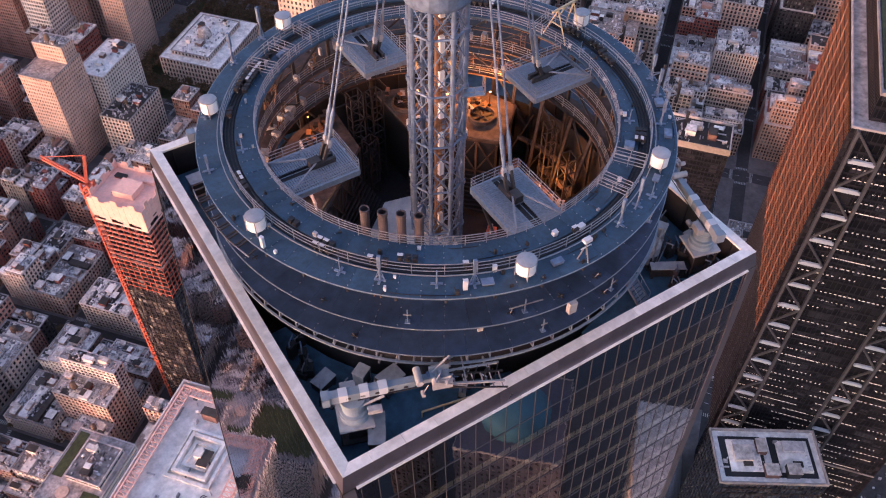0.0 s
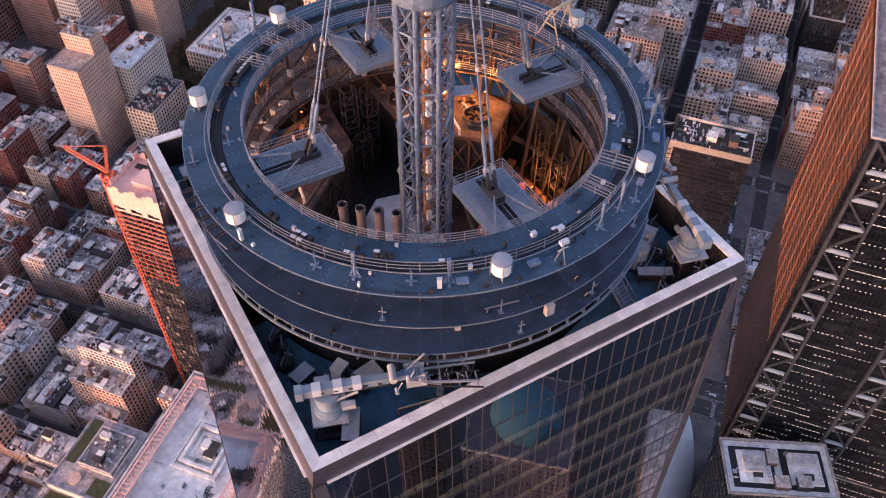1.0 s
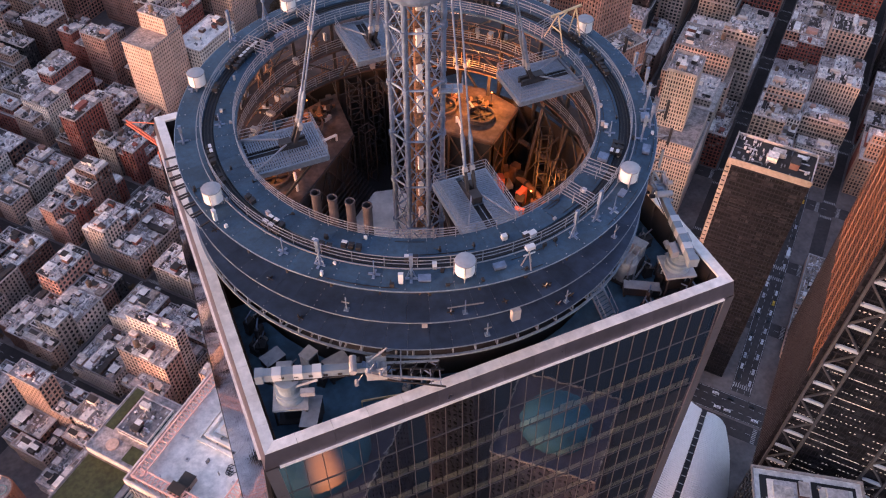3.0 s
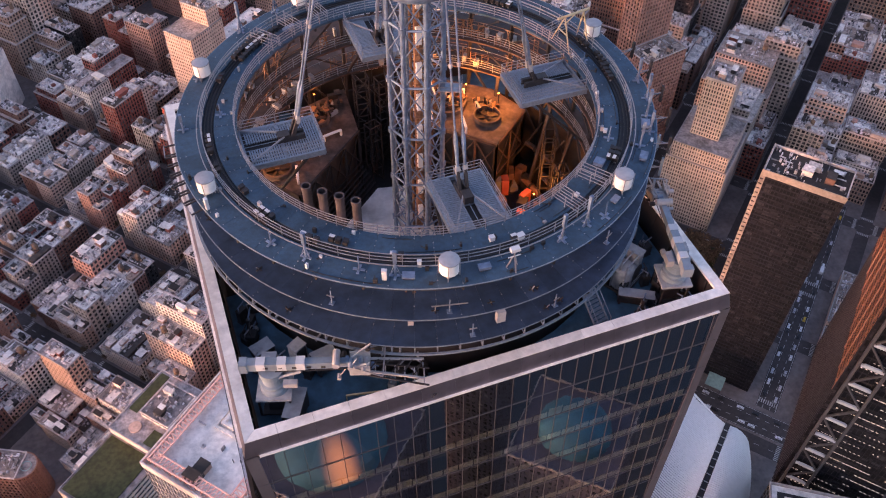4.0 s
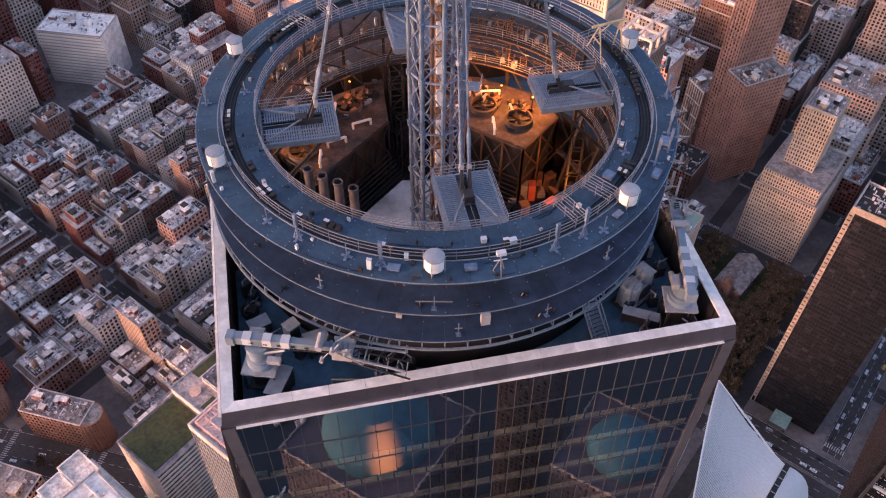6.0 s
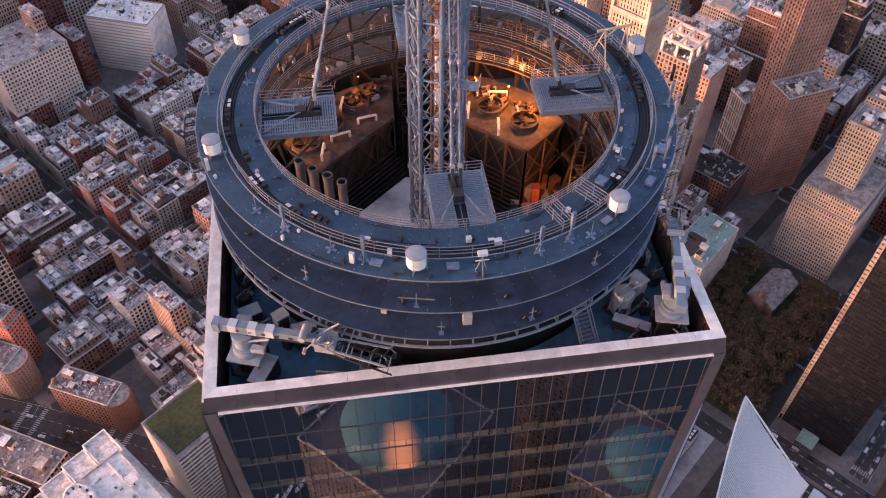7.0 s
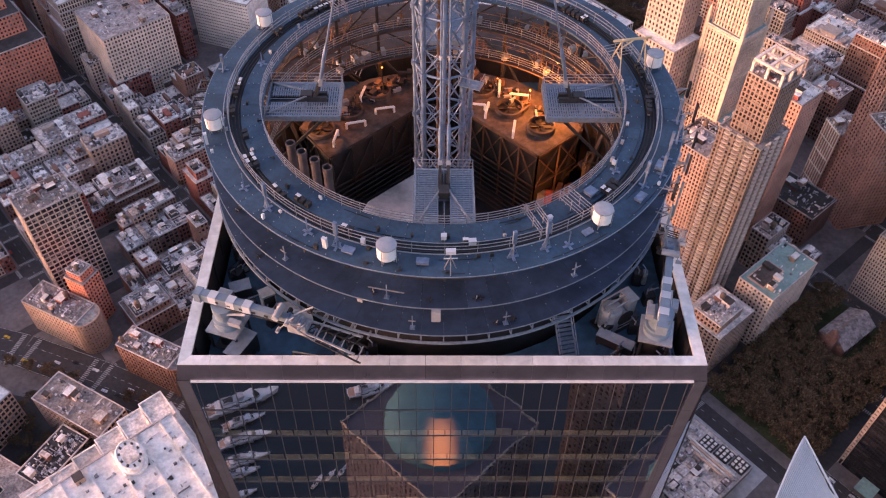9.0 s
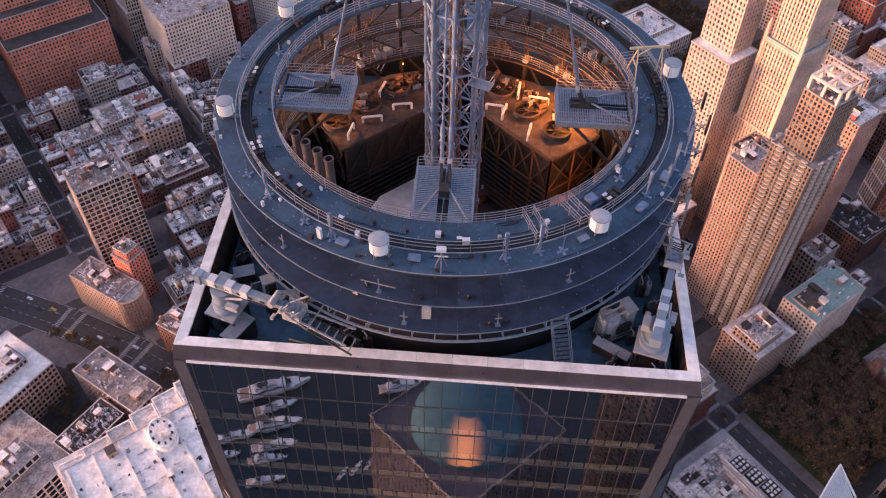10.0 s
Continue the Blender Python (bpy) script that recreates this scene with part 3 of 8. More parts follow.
for i in range(26):
    a0, r = rg.uniform(0, 150), rg.uniform(16.4, 18.8)
    cabs.hoop(r, rg.choice((RZ[2], RZ[1])) + rg.choice((0.05, 0.5, 1.6, 2.6)), 0.04, 14, 0, a0, a0 + rg.uniform(15, 60))
tagged(part("cable_bracket", lad, RUST, ring, "rust-toned cable ladders and brackets"), kind="stuff")
tagged(part("gallery_cable", cabs, RUST, ring, "rust-toned cables and pipes along the galleries"), kind="stuff")
tagged(part("gallery_box", kits, BOXGREY, ring, "small grey boxes on the gallery floors"), kind="stuff")


def at_ring(r, a, z=RZ[0]):
    """A pose on the ring that faces outwards."""
    return pose(r * math.cos(radians(a)), r * math.sin(radians(a)), z, 0, 0, a - 90)


# drums
def drum(m, lid):
    root = thing("radome_drum", "white cylindrical radome with a grey lid on a short stand", "radome", m, "radome drums on the ring")
    g = Geo().lathe([(0.02, 0.4), (0.68, 0.4), (0.73, 0.45), (0.73, 1.5), (0.7, 1.55), (0.02, 1.55)], 28)
    part("shell", g, DRUM, root)
    part("lid", Geo().lathe([(0.02, 1.553), (0.77, 1.553), (0.77, 1.63), (0.4, 1.68), (0.01, 1.69)], 28), lid, root, "grey lid")
    g = Geo()
    for i in range(4):
        a = radians(45 + 90 * i)
        part("leg", Geo().bar((0.58 * math.cos(a), 0.58 * math.sin(a), 0), (0.58 * math.cos(a), 0.58 * math.sin(a), 0.4), 0.09), RAIL, root)
        part("stay", Geo().bar((0.8 * math.cos(a), 0.8 * math.sin(a), 0.0), (0.8 * math.cos(a), 0.8 * math.sin(a), 1.72), 0.05), RAIL, root)
    part("stand", Geo().box(-0.55, -0.55, 0.3, 0.55, 0.55, 0.4), BOXGREY, root)
    return root


for x, y in ((-4.25, -19.3), (12.0, -15.6), (-19.3, -4.8), (-17.1, 10.4), (19.4, 4.2), (-6.0, 19.0), (8.5, 17.6)):
    drum(pose(x, y, RZ[0], 0, 0, 20), DRUMTOP)


# banks of small floodlights along the track
def flood(m, white):
    root = thing("floodlight", "small black floodlight with a white face" if white else "small black floodlight box", "floodlight", m, "floodlights along the ring")
    part("body", Geo().box(-0.19, -0.22, 0.10, 0.19, 0.22, 0.46), BLACK, root)
    part("lens", Geo().box(-0.22, -0.26, 0.46, 0.22, 0.0, 0.50), CRANE_W if white else TRACK, root)
    part("bracket", Geo().box(-0.05, -0.1, -0.3, 0.05, 0.1, 0.1), RAIL, root)
    return root


flood_kinds = {}
for a0, n, rows, whites in ((-149, 3, (17.9, 18.5), 2), (-160, 2, (17.6,), 0), (-128, 3, (17.5,), 1), (-171, 2, (18.4,), 0), (179, 4, (18.3,), 2), (134, 7, (18.5, 17.7), 0), (131, 5, (18.1,), 5), (124, 3, (18.0,), 0), (2, 4, (18.5,), 0), (-4, 4, (18.1,), 0), (45, 5, (18.6, 18.1), 1), (-41, 3, (18.1, 17.6), 1), (-135, 3, (18.1,), 1), (-113, 2, (18.1,), 1), (-84, 1, (17.9,), 1), (150, 2, (18.3,), 0), (12, 3, (18.4,), 0)):
    for rr in rows:
        for i in range(n):
            m, white = at_ring(rr, a0 + (i - n / 2) * 1.9), i < whites
            if white in flood_kinds:
                copy_thing(flood_kinds[white], m)
            else:
                flood_kinds[white] = flood(m, white)


# slender aerial poles, cabinets and stubs on the outer deck
def aerial(m, h, kind):
    root = thing("aerial_pole", "slim grey aerial mast on a bolted cross foot", "antenna", m, "aerials on the ring")
    part("foot", Geo().box(-0.45, -0.1, 0, 0.45, 0.1, 0.08).box(-0.1, -0.45, 0, 0.1, 0.45, 0.08), STEEL, root)
    part("pole", Geo().tube((0, 0, 0.05), (0, 0, h), 0.09 if kind else 0.05, 8), STEEL, root)
    if kind:
        part("antenna", Geo().box(-0.14, -0.12, h * 0.55, 0.14, 0.12, h + 0.05), STEEL, root)
        for q in (0.3, 0.5):
            part("stay", Geo().bar((0, 0, h * q), (0.4, 0.0, 0.05), 0.05), STEEL, root)
            part("stay", Geo().bar((0, 0, h * q), (-0.4, 0.0, 0.05), 0.05), STEEL, root)
    return root


for r, a, h, k in ((19.7, -134, 2.6, 1), (19.8, -113.8, 2.6, 1), (19.6, -121.8, 1.5, 0), (19.7, -75.2, 2.7, 1), (19.7, -67.5, 3.0, 1), (20.2, -62.7, 1.6, 0), (19.7, -35.7, 2.6, 1), (20.5, -9.7, 2.4, 1),
                   (20.6, 114.5, 3.4, 1), (20.6, 127.2, 3.2, 1), (19.8, -143, 1.6, 0), (17.2, 165, 1.2, 0), (20.3, 170, 1.6, 1), (20.2, -24, 2.8, 1), (20.4, -30, 2.2, 1), (20.6, -17, 2.6, 1), (17.0, -35, 1.3, 0), (20.4, 150, 1.5, 0), (16.9, 3, 1.0, 0)):
    aerial(at_ring(r, a), h, k)


def cabinet(m, w, d, h, mt, label):
    root = thing("equipment_box", label, "equipment", m, "small cabinets on the ring")
    part("case", Geo().box(-w / 2, -d / 2, 0.12, w / 2, d / 2, h), mt, root)
    part("cap", Geo().box(-w / 2 - 0.02, -d / 2 - 0.02, h, w / 2 + 0.02, d / 2 + 0.02, h + 0.04), mt, root)
    part("base", Geo().box(-w / 2 + 0.05, -d / 2 + 0.05, 0, w / 2 - 0.05, d / 2 - 0.05, 0.12), DARKSTEEL, root)


for r, a, w, d, h in ((20.3, -115.9, 0.35, 0.25, 1.1), (18.95, -108.7, 0.3, 0.25, 0.7), (18.0, -83.4, 0.55, 0.4, 0.5), (17.35, -90.2, 0.4, 0.35, 0.5), (20.8, -161, 0.3, 0.25, 1.2), (17.3, -62, 0.3, 0.3, 0.4), (16.6, -33, 0.3, 0.3, 0.4)):
    cabinet(at_ring(r, a), w, d, h, CRANE_W, "small white weatherproof cabinet on the ring deck")
for r, a, w, d, h in ((19.8, -94.7, 0.9, 0.5, 0.45), (19.9, -111, 0.9, 0.6, 0.3), (19.9, -57, 0.8, 0.5, 0.3), (20.2, -40, 1.0, 0.6, 0.4), (20.0, -28, 0.9, 0.7, 0.5), (17.0, -47, 0.8, 0.8, 0.5), (17.1, 118, 1.2, 0.4, 0.5)):
    cabinet(at_ring(r, a), w, d, h * 0.8, STEEL, "low blue-grey equipment box on the ring deck")
# tripod with dish on the front of the ring
tri_m = at_ring(20.4, -88.9)
root = thing("antenna_tripod", "white-headed antenna on a splayed steel tripod", "antenna", tri_m)
for i in range(3):
    a = radians(90 + 120 * i)
    part("leg", Geo().bar((0.5 * math.cos(a), 0.5 * math.sin(a), 0), (0.1 * math.cos(a), 0.1 * math.sin(a), 1.3), 0.08), RAIL, root)
part("head", Geo().box(-0.35, -0.2, 1.95, 0.35, 0.2, 2.25), CRANE_W, root, "white antenna head")
part("pole", Geo().tube((0, 0, 1.2), (0, 0, 2.0), 0.06, 8), RAIL, root)
part("crossbar", Geo().bar((-0.5, 0, 1.35), (0.5, 0, 1.35), 0.07), CRANE_W, root)
# radial handrails that bridge the inner deck
for a in (-65.6, -54.0, 128, 117, 106, 20):
    root = thing("radial_rail", "pair of thin galvanised rails across the deck", "handrail", at_ring(0, a), "radial rails on the ring")
    for dx in (-0.45, 0.45):
        for h in (0.4, 0.75, 1.1):
            part("rail", Geo().bar((dx, 16.0, h), (dx, 18.7, h), 0.05), RAIL, root)
        for yy in (16.0, 17.3, 18.6):
            part("post", Geo().bar((dx, yy, 0), (dx, yy, 1.1), 0.05), RAIL, root)
# T-shaped aerials standing on the lower tiers
for a, z, w in ((-102.4, RZ[1], 1.4), (-60, RZ[1], 0.4), (-97, RZ[2], 0.3), (-128, RZ[1], 0.3), (-76, RZ[2], 0.3)):
    root = thing("tier_aerial", "thin T-shaped steel aerial on a lower tier of the ring", "antenna", at_ring(20.4, a, z))
    part("stem", Geo().bar((0, 0, 0), (0, 0, 1.5), 0.08), STEEL, root)
    part("crossbar", Geo().bar((-w, 0.1, 1.0), (w, 0.1, 1.0), 0.08), RAIL, root)
    part("foot", Geo().box(-0.2, -0.2, 0, 0.2, 0.2, 0.06), STEEL, root)
for a, z in ((-91.7, 422.5), (-15, 424.3)):
    root = thing("hung_box", "grey weatherproof box hung on the ring skirt", "equipment", at_ring(0, a, z))
    part("case", Geo().box(-0.35, 20.9, 0, 0.35, 21.35, 1.2), BOXGREY, root)
    part("hanger", Geo().bar((0, 20.7, 1.0), (0, 20.95, 1.0), 0.1), RAIL, root)
# side ladder frames on the flanks
for a0 in (-172, 184):
    root = thing("edge_frame", "row of dark outrigger frames at the ring edge", "frame", at_ring(0, a0, RZ[0]))
    for i in range(7):
        b = radians(90 + (i - 3) * 3.2)
        c, s = math.cos(b), math.sin(b)
        part("outrigger", Geo().bar((20.9 * c, 20.9 * s, -0.15), (22.0 * c, 22.0 * s, -0.25), 0.12), DARKSTEEL, root)
    g = Geo().hoop(22.0, -0.25, 0.06, 12, 0, 80, 100)
    part("outer_bar", g, RAIL, root)

# junction boxes and loose cables on the decks
rj = random.Random(29)
for i in range(46):
    a, r = rj.uniform(-178, 10) if i < 36 else rj.uniform(20, 170), rj.choice((16.3, 17.2, 17.55, 19.0, 19.3, 20.6))
    root = thing("junction_box", "small junction box with a conduit on the ring deck", "junction box", at_ring(r, a), "junction boxes on the ring")
    w, d, h = rj.uniform(0.14, 0.34), rj.uniform(0.12, 0.28), rj.uniform(0.15, 0.5)
    part("case", Geo().box(-w / 2, -d / 2, 0, w / 2, d / 2, h), rj.choice((CRANE_W, BLACK, BOXGREY, BLACK, DARKSTEEL)), root)
    part("conduit", Geo().tube((0, 0, 0.05), (rj.uniform(-0.5, 0.5), rj.uniform(-0.6, 0.6), 0.05), 0.035, 5), BLACK, root)
for i in range(36):
    a0, r = rj.uniform(-180, 20), rj.choice((16.2, 16.45, 17.5, 18.95, 19.4, 20.75))
    root = thing("loose_cable", "black cable lying along the ring deck", "cable", None, "cables on the ring deck")
    part("run", Geo().hoop(r, RZ[0] + 0.03, 0.03, 6, 0, a0, a0 + rj.uniform(4, 16)), BLACK, root)
    root.location.z = 0.0
for z in RZ[1:]:
    for i in range(6):
        a = rj.uniform(-175, 5)
        root = thing("tier_bracket", "small steel bracket and cable clamp on a lower tier", "bracket", at_ring(20.2, a, z), "brackets on the lower tiers")
        part("foot", Geo().box(-0.3, -0.05, 0, 0.3, 0.05, 0.06).box(-0.05, -0.3, 0, 0.05, 0.3, 0.06), DARKSTEEL, root)
        part("stub", Geo().bar((0, 0, 0), (0, 0.25, rj.uniform(0.3, 0.8)), 0.07), RAIL if i % 2 else DARKSTEEL, root)
# yellow gantry hoist on the ring
root = thing("gantry_hoist", "small yellow-painted gantry hoist with splayed legs", "hoist", pose(16.9, 4.0, RZ[0], 0, 0, 8))
for (x0, y0), (x1, y1) in (((-1.1, -1.6), (-0.9, 0)), ((-1.1, 1.4), (-0.9, 0)), ((1.5, 0.9), (1.3, 0.1)), ((1.5, -0.9), (1.3, 0.1))):
    part("leg", Geo().bar((x0, y0, 0), (x1, y1, 3.1), 0.10), YELLOW, root)
part("beam", Geo().bar((-1.7, 0, 3.15), (1.9, 0.1, 3.2), 0.15, 0.2), YELLOW, root)
part("brace", Geo().bar((-1.0, -0.8, 1.6), (-1.0, 0.7, 1.6), 0.09), YELLOW, root)
part("brace", Geo().bar((-0.9, 0, 2.3), (0.2, 0, 3.1), 0.09), YELLOW, root)
part("brace", Geo().bar((-0.9, 0, 3.2), (-0.9, -0.7, 3.7), 0.09), YELLOW, root)

# ---- the mast ----
mast = thing("lattice_mast", "blue-grey steel lattice mast of tubular chords", "mast", kind="structure")
MR, MZ0, MZ1 = 2.45, 408.6, 439.4
PAN = 2.8
chords = [(MR * math.cos(radians(45 * i)), MR * math.sin(radians(45 * i))) for i in range(8)]
for x, y in chords:
    g = Geo().tube((x, y, MZ0), (x, y, MZ1), 0.21, 10)
    part("chord", g, STEEL, mast)
zz = MZ0
lev = 0
brace = Geo()
while zz < MZ1 - 0.1:
    for i in range(8):
        (x0, y0), (x1, y1) = chords[i], chords[(i + 1) % 8]
        brace.tube((x0, y0, zz), (x1, y1, zz + PAN), 0.065, 5, caps=False)
        brace.tube((x1, y1, zz), (x0, y0, zz + PAN), 0.065, 5, caps=False)
    if lev % 2 == 0:
        h = Geo()
        for i in range(8):
            (x0, y0), (x1, y1) = chords[i], chords[(i + 1) % 8]
            h.tube((x0, y0, zz), (x1, y1, zz), 0.11, 6)
            h.tube((x0, y0, zz - 0.22), (x0, y0, zz + 0.22), 0.33, 10)
            h.tube((x0, y0, zz), (0, 0, zz), 0.06, 4)
        part("ring_frame", h, STEEL, mast)
    zz += PAN
    lev += 1
part("bracing", brace, STEEL, mast, "crossed tubular bracing")
core_g = Geo()
for x, y, r in ((0, 0, 0.28), (0.5, 0.2, 0.12), (-0.45, 0.3, 0.14), (0.1, -0.5, 0.1)):
    core_g.tube((x, y, MZ0), (x, y, MZ1), r, 8)
for i in range(52):
    core_g.box(-0.35, -0.75, MZ0 + 0.6 * i, 0.35, -0.62, MZ0 + 0.6 * i + 0.06)
part("riser", core_g, RUST, mast, "reddish-brown riser pipes and ladder inside the mast")
wr = Geo()
for i in range(9):
    wr.box(-0.3, -0.95, MZ0 + 2 + 3.4 * i, 0.15, -0.6, MZ0 + 3.6 + 3.4 * i)
part("riser_box", wr, WHITEPIPE, mast, "pale junction boxes on the risers")
part("collar", Geo().lathe([(2.0, 439.3), (2.75, 439.3), (2.85, 439.6), (2.85, 441.2), (2.4, 441.4)], 24), STEEL, mast, "solid blue-grey collar drum")
part("spire", Geo().lathe([(2.3, 441.3), (2.1, 470), (1.2, 505), (0.5, 541.3), (0.01, 541.4)], 16), STEEL, mast, "tapering upper mast")
pl = Geo().box(1.9, -1.6, 430.2, 3.9, -0.4, 430.3, 0, pose(0, 0, 0, 0, 0, -22))
part("landing", pl, GRATE, mast, "small grated landing")
lr = Geo()
mm = pose(0, 0, 0, 0, 0, -22)
for z in (430.7, 431.2):
    lr.bar(mm @ Vector((2.0, -1.6, z)), mm @ Vector((3.9, -1.6, z)), 0.05)
    lr.bar(mm @ Vector((3.9, -1.6, z)), mm @ Vector((3.9, -0.4, z)), 0.05)
for x, y in ((2.0, -1.6), (3.0, -1.6), (3.9, -1.6), (3.9, -0.4)):
    lr.bar(mm @ Vector((x, y, 430.2)), mm @ Vector((x, y, 431.2)), 0.05)
part("landing_rail", lr, RAIL, mast)


# ---- grated platforms that anchor the guys ----
def guy_platform(m, split):
    root = thing("anchor_platform", "grated steel cantilever platform with handrails and a guy anchor", "platform", m, "guy platforms inside the ring")
    # local: x across, y outwards; the platform reaches from y 9.1 to 15.6
    y0, y1, w = 9.1, 15.7, 2.35
    fr = Geo()
    for x in (-w, w):
        fr.box(x - 0.09, y0, -0.55, x + 0.09, y1, 0)
    fr.box(-w, y0 - 0.09, -0.55, w, y0 + 0.09, -0.002)
    fr.box(-w, y1 - 0.2, -0.55, w, y1 - 0.02, -0.002)
    fr.box(-w, 12.2, -0.5, w, 12.4, -0.06)
    part("frame", fr, GRATE, root)
    n = 0
    yy = y0 + 0.22
    while yy < y1 - 0.3:
        for xa, xb in (((-w + 0.1, -0.45), (0.45, w - 0.1)) if split or yy > 11.4 else ((-w + 0.1, w - 0.1),)):
            part("slat", Geo().box(xa, yy - 0.065, -0.12, xb, yy + 0.065, -0.004), GRATE, root)
        yy += 0.21
    for i in range(9):
        x = -w + 0.3 + i * (2 * w - 0.6) / 8
        part("cross_bar", Geo().box(x - 0.025, y0 + 0.1, -0.001, x + 0.025, y1 - 0.2, 0.03), GRATE, root)
    under = Geo()
    under.box(-w + 0.1, y0 + 0.1, -0.5, w - 0.1, y1 - 0.2, -0.42)
    part("soffit", under, DARKSTEEL, root)
    for x in (-w, w):
        for h in (0.35, 0.7, 1.05):
            part("rail", Geo().bar((x, y0, h), (x, y1 - 0.1, h), 0.045), RAIL, root)
    for h in (0.35, 0.7, 1.05):
        part("rail", Geo().bar((-w, y0, h), (w, y0, h), 0.045), RAIL, root)
    for x in (-w, -w / 2, 0, w / 2, w):
        part("post", Geo().bar((x, y0, 0), (x, y0, 1.05), 0.05), RAIL, root)
    for y in (10.7, 12.3, 13.9, 15.5):
        for x in (-w, w):
            part("post", Geo().bar((x, y, 0), (x, y, 1.05), 0.05), RAIL, root)
    anch = Geo()
    for x in (-0.32, 0.32):
        anch.box(x - 0.14, 10.3, -0.4, x + 0.14, 12.0, 0.5)
        anch.bar((x, 11.6, -0.2), (x, 10.7, 2.1), 0.24, 0.3)
    anch.box(-0.4, 11.6, 0, 0.4, 12.6, 0.7)
    part("anchor", anch, DARKSTEEL, root, "dark steel guy anchor")
    jaw = Geo()
    for x in (-0.32, 0.32):
        jaw.tube((x - 0.2, 10.7, 2.15), (x + 0.2, 10.7, 2.15), 0.2, 8)
        jaw.bar((x, 10.75, 1.7), (x, 10.65, 2.5), 0.3)
    part("clevis", jaw, BOXGREY, root, "grey clevis blocks")
    for sx in (-1, 1):
        part("stay", Geo().bar((sx * 0.3, 12.0, 0.6), (sx * 2.2, 15.4, 0.1), 0.12), RAIL, root)
        a, b = Vector((sx * 0.32, 10.7, 2.3)), Vector((sx * 0.32, 2.7, 463.5 - 427.0))
        d = (b - a).normalized()
        part("socket", Geo().tube(a, a + d * 2.6, 0.13, 10, 0, 0.2).tube(a + d * 2.6, a + d * 3.3, 0.2, 10, 0, 0.1), STEEL, root, "blue-grey guy socket")
        part("guy", Geo().tube(a + d * 3.2, b, 0.085, 8), STEEL, root, "steel guy rod")
        part("clamp", Geo().tube(a + d * 8.5, a + d * 8.8, 0.16, 8), BOXGREY, root, "grey rod clamp")
    # struts to the ring wall below
    for x in (-w + 0.1, w - 0.1):
        part("strut", Geo().bar((x, 10.6, -0.5), (x, 16.6, -7.0), 0.22), DARKSTEEL, root)
    return root


for k, split in ((180, True), (90, False), (-90, False), (0, False)):
    # outward y turned to the platform's side
    guy_platform(pose(0, 0, 427.0, 0, 0, k), split)

# ---- decks and machines in the roof well ----
well = thing("fan_block", "pair-side plant block with a brown fan deck and black louvred trusses", "plant block", kind="structure")


# lit copy of the truss steel: orange lamplight put into the base colour
LIT_TRUSS = mat("orange_lit_truss", (0.12, 0.075, 0.05), 0.6, 0.3, 0.3, 1.0)


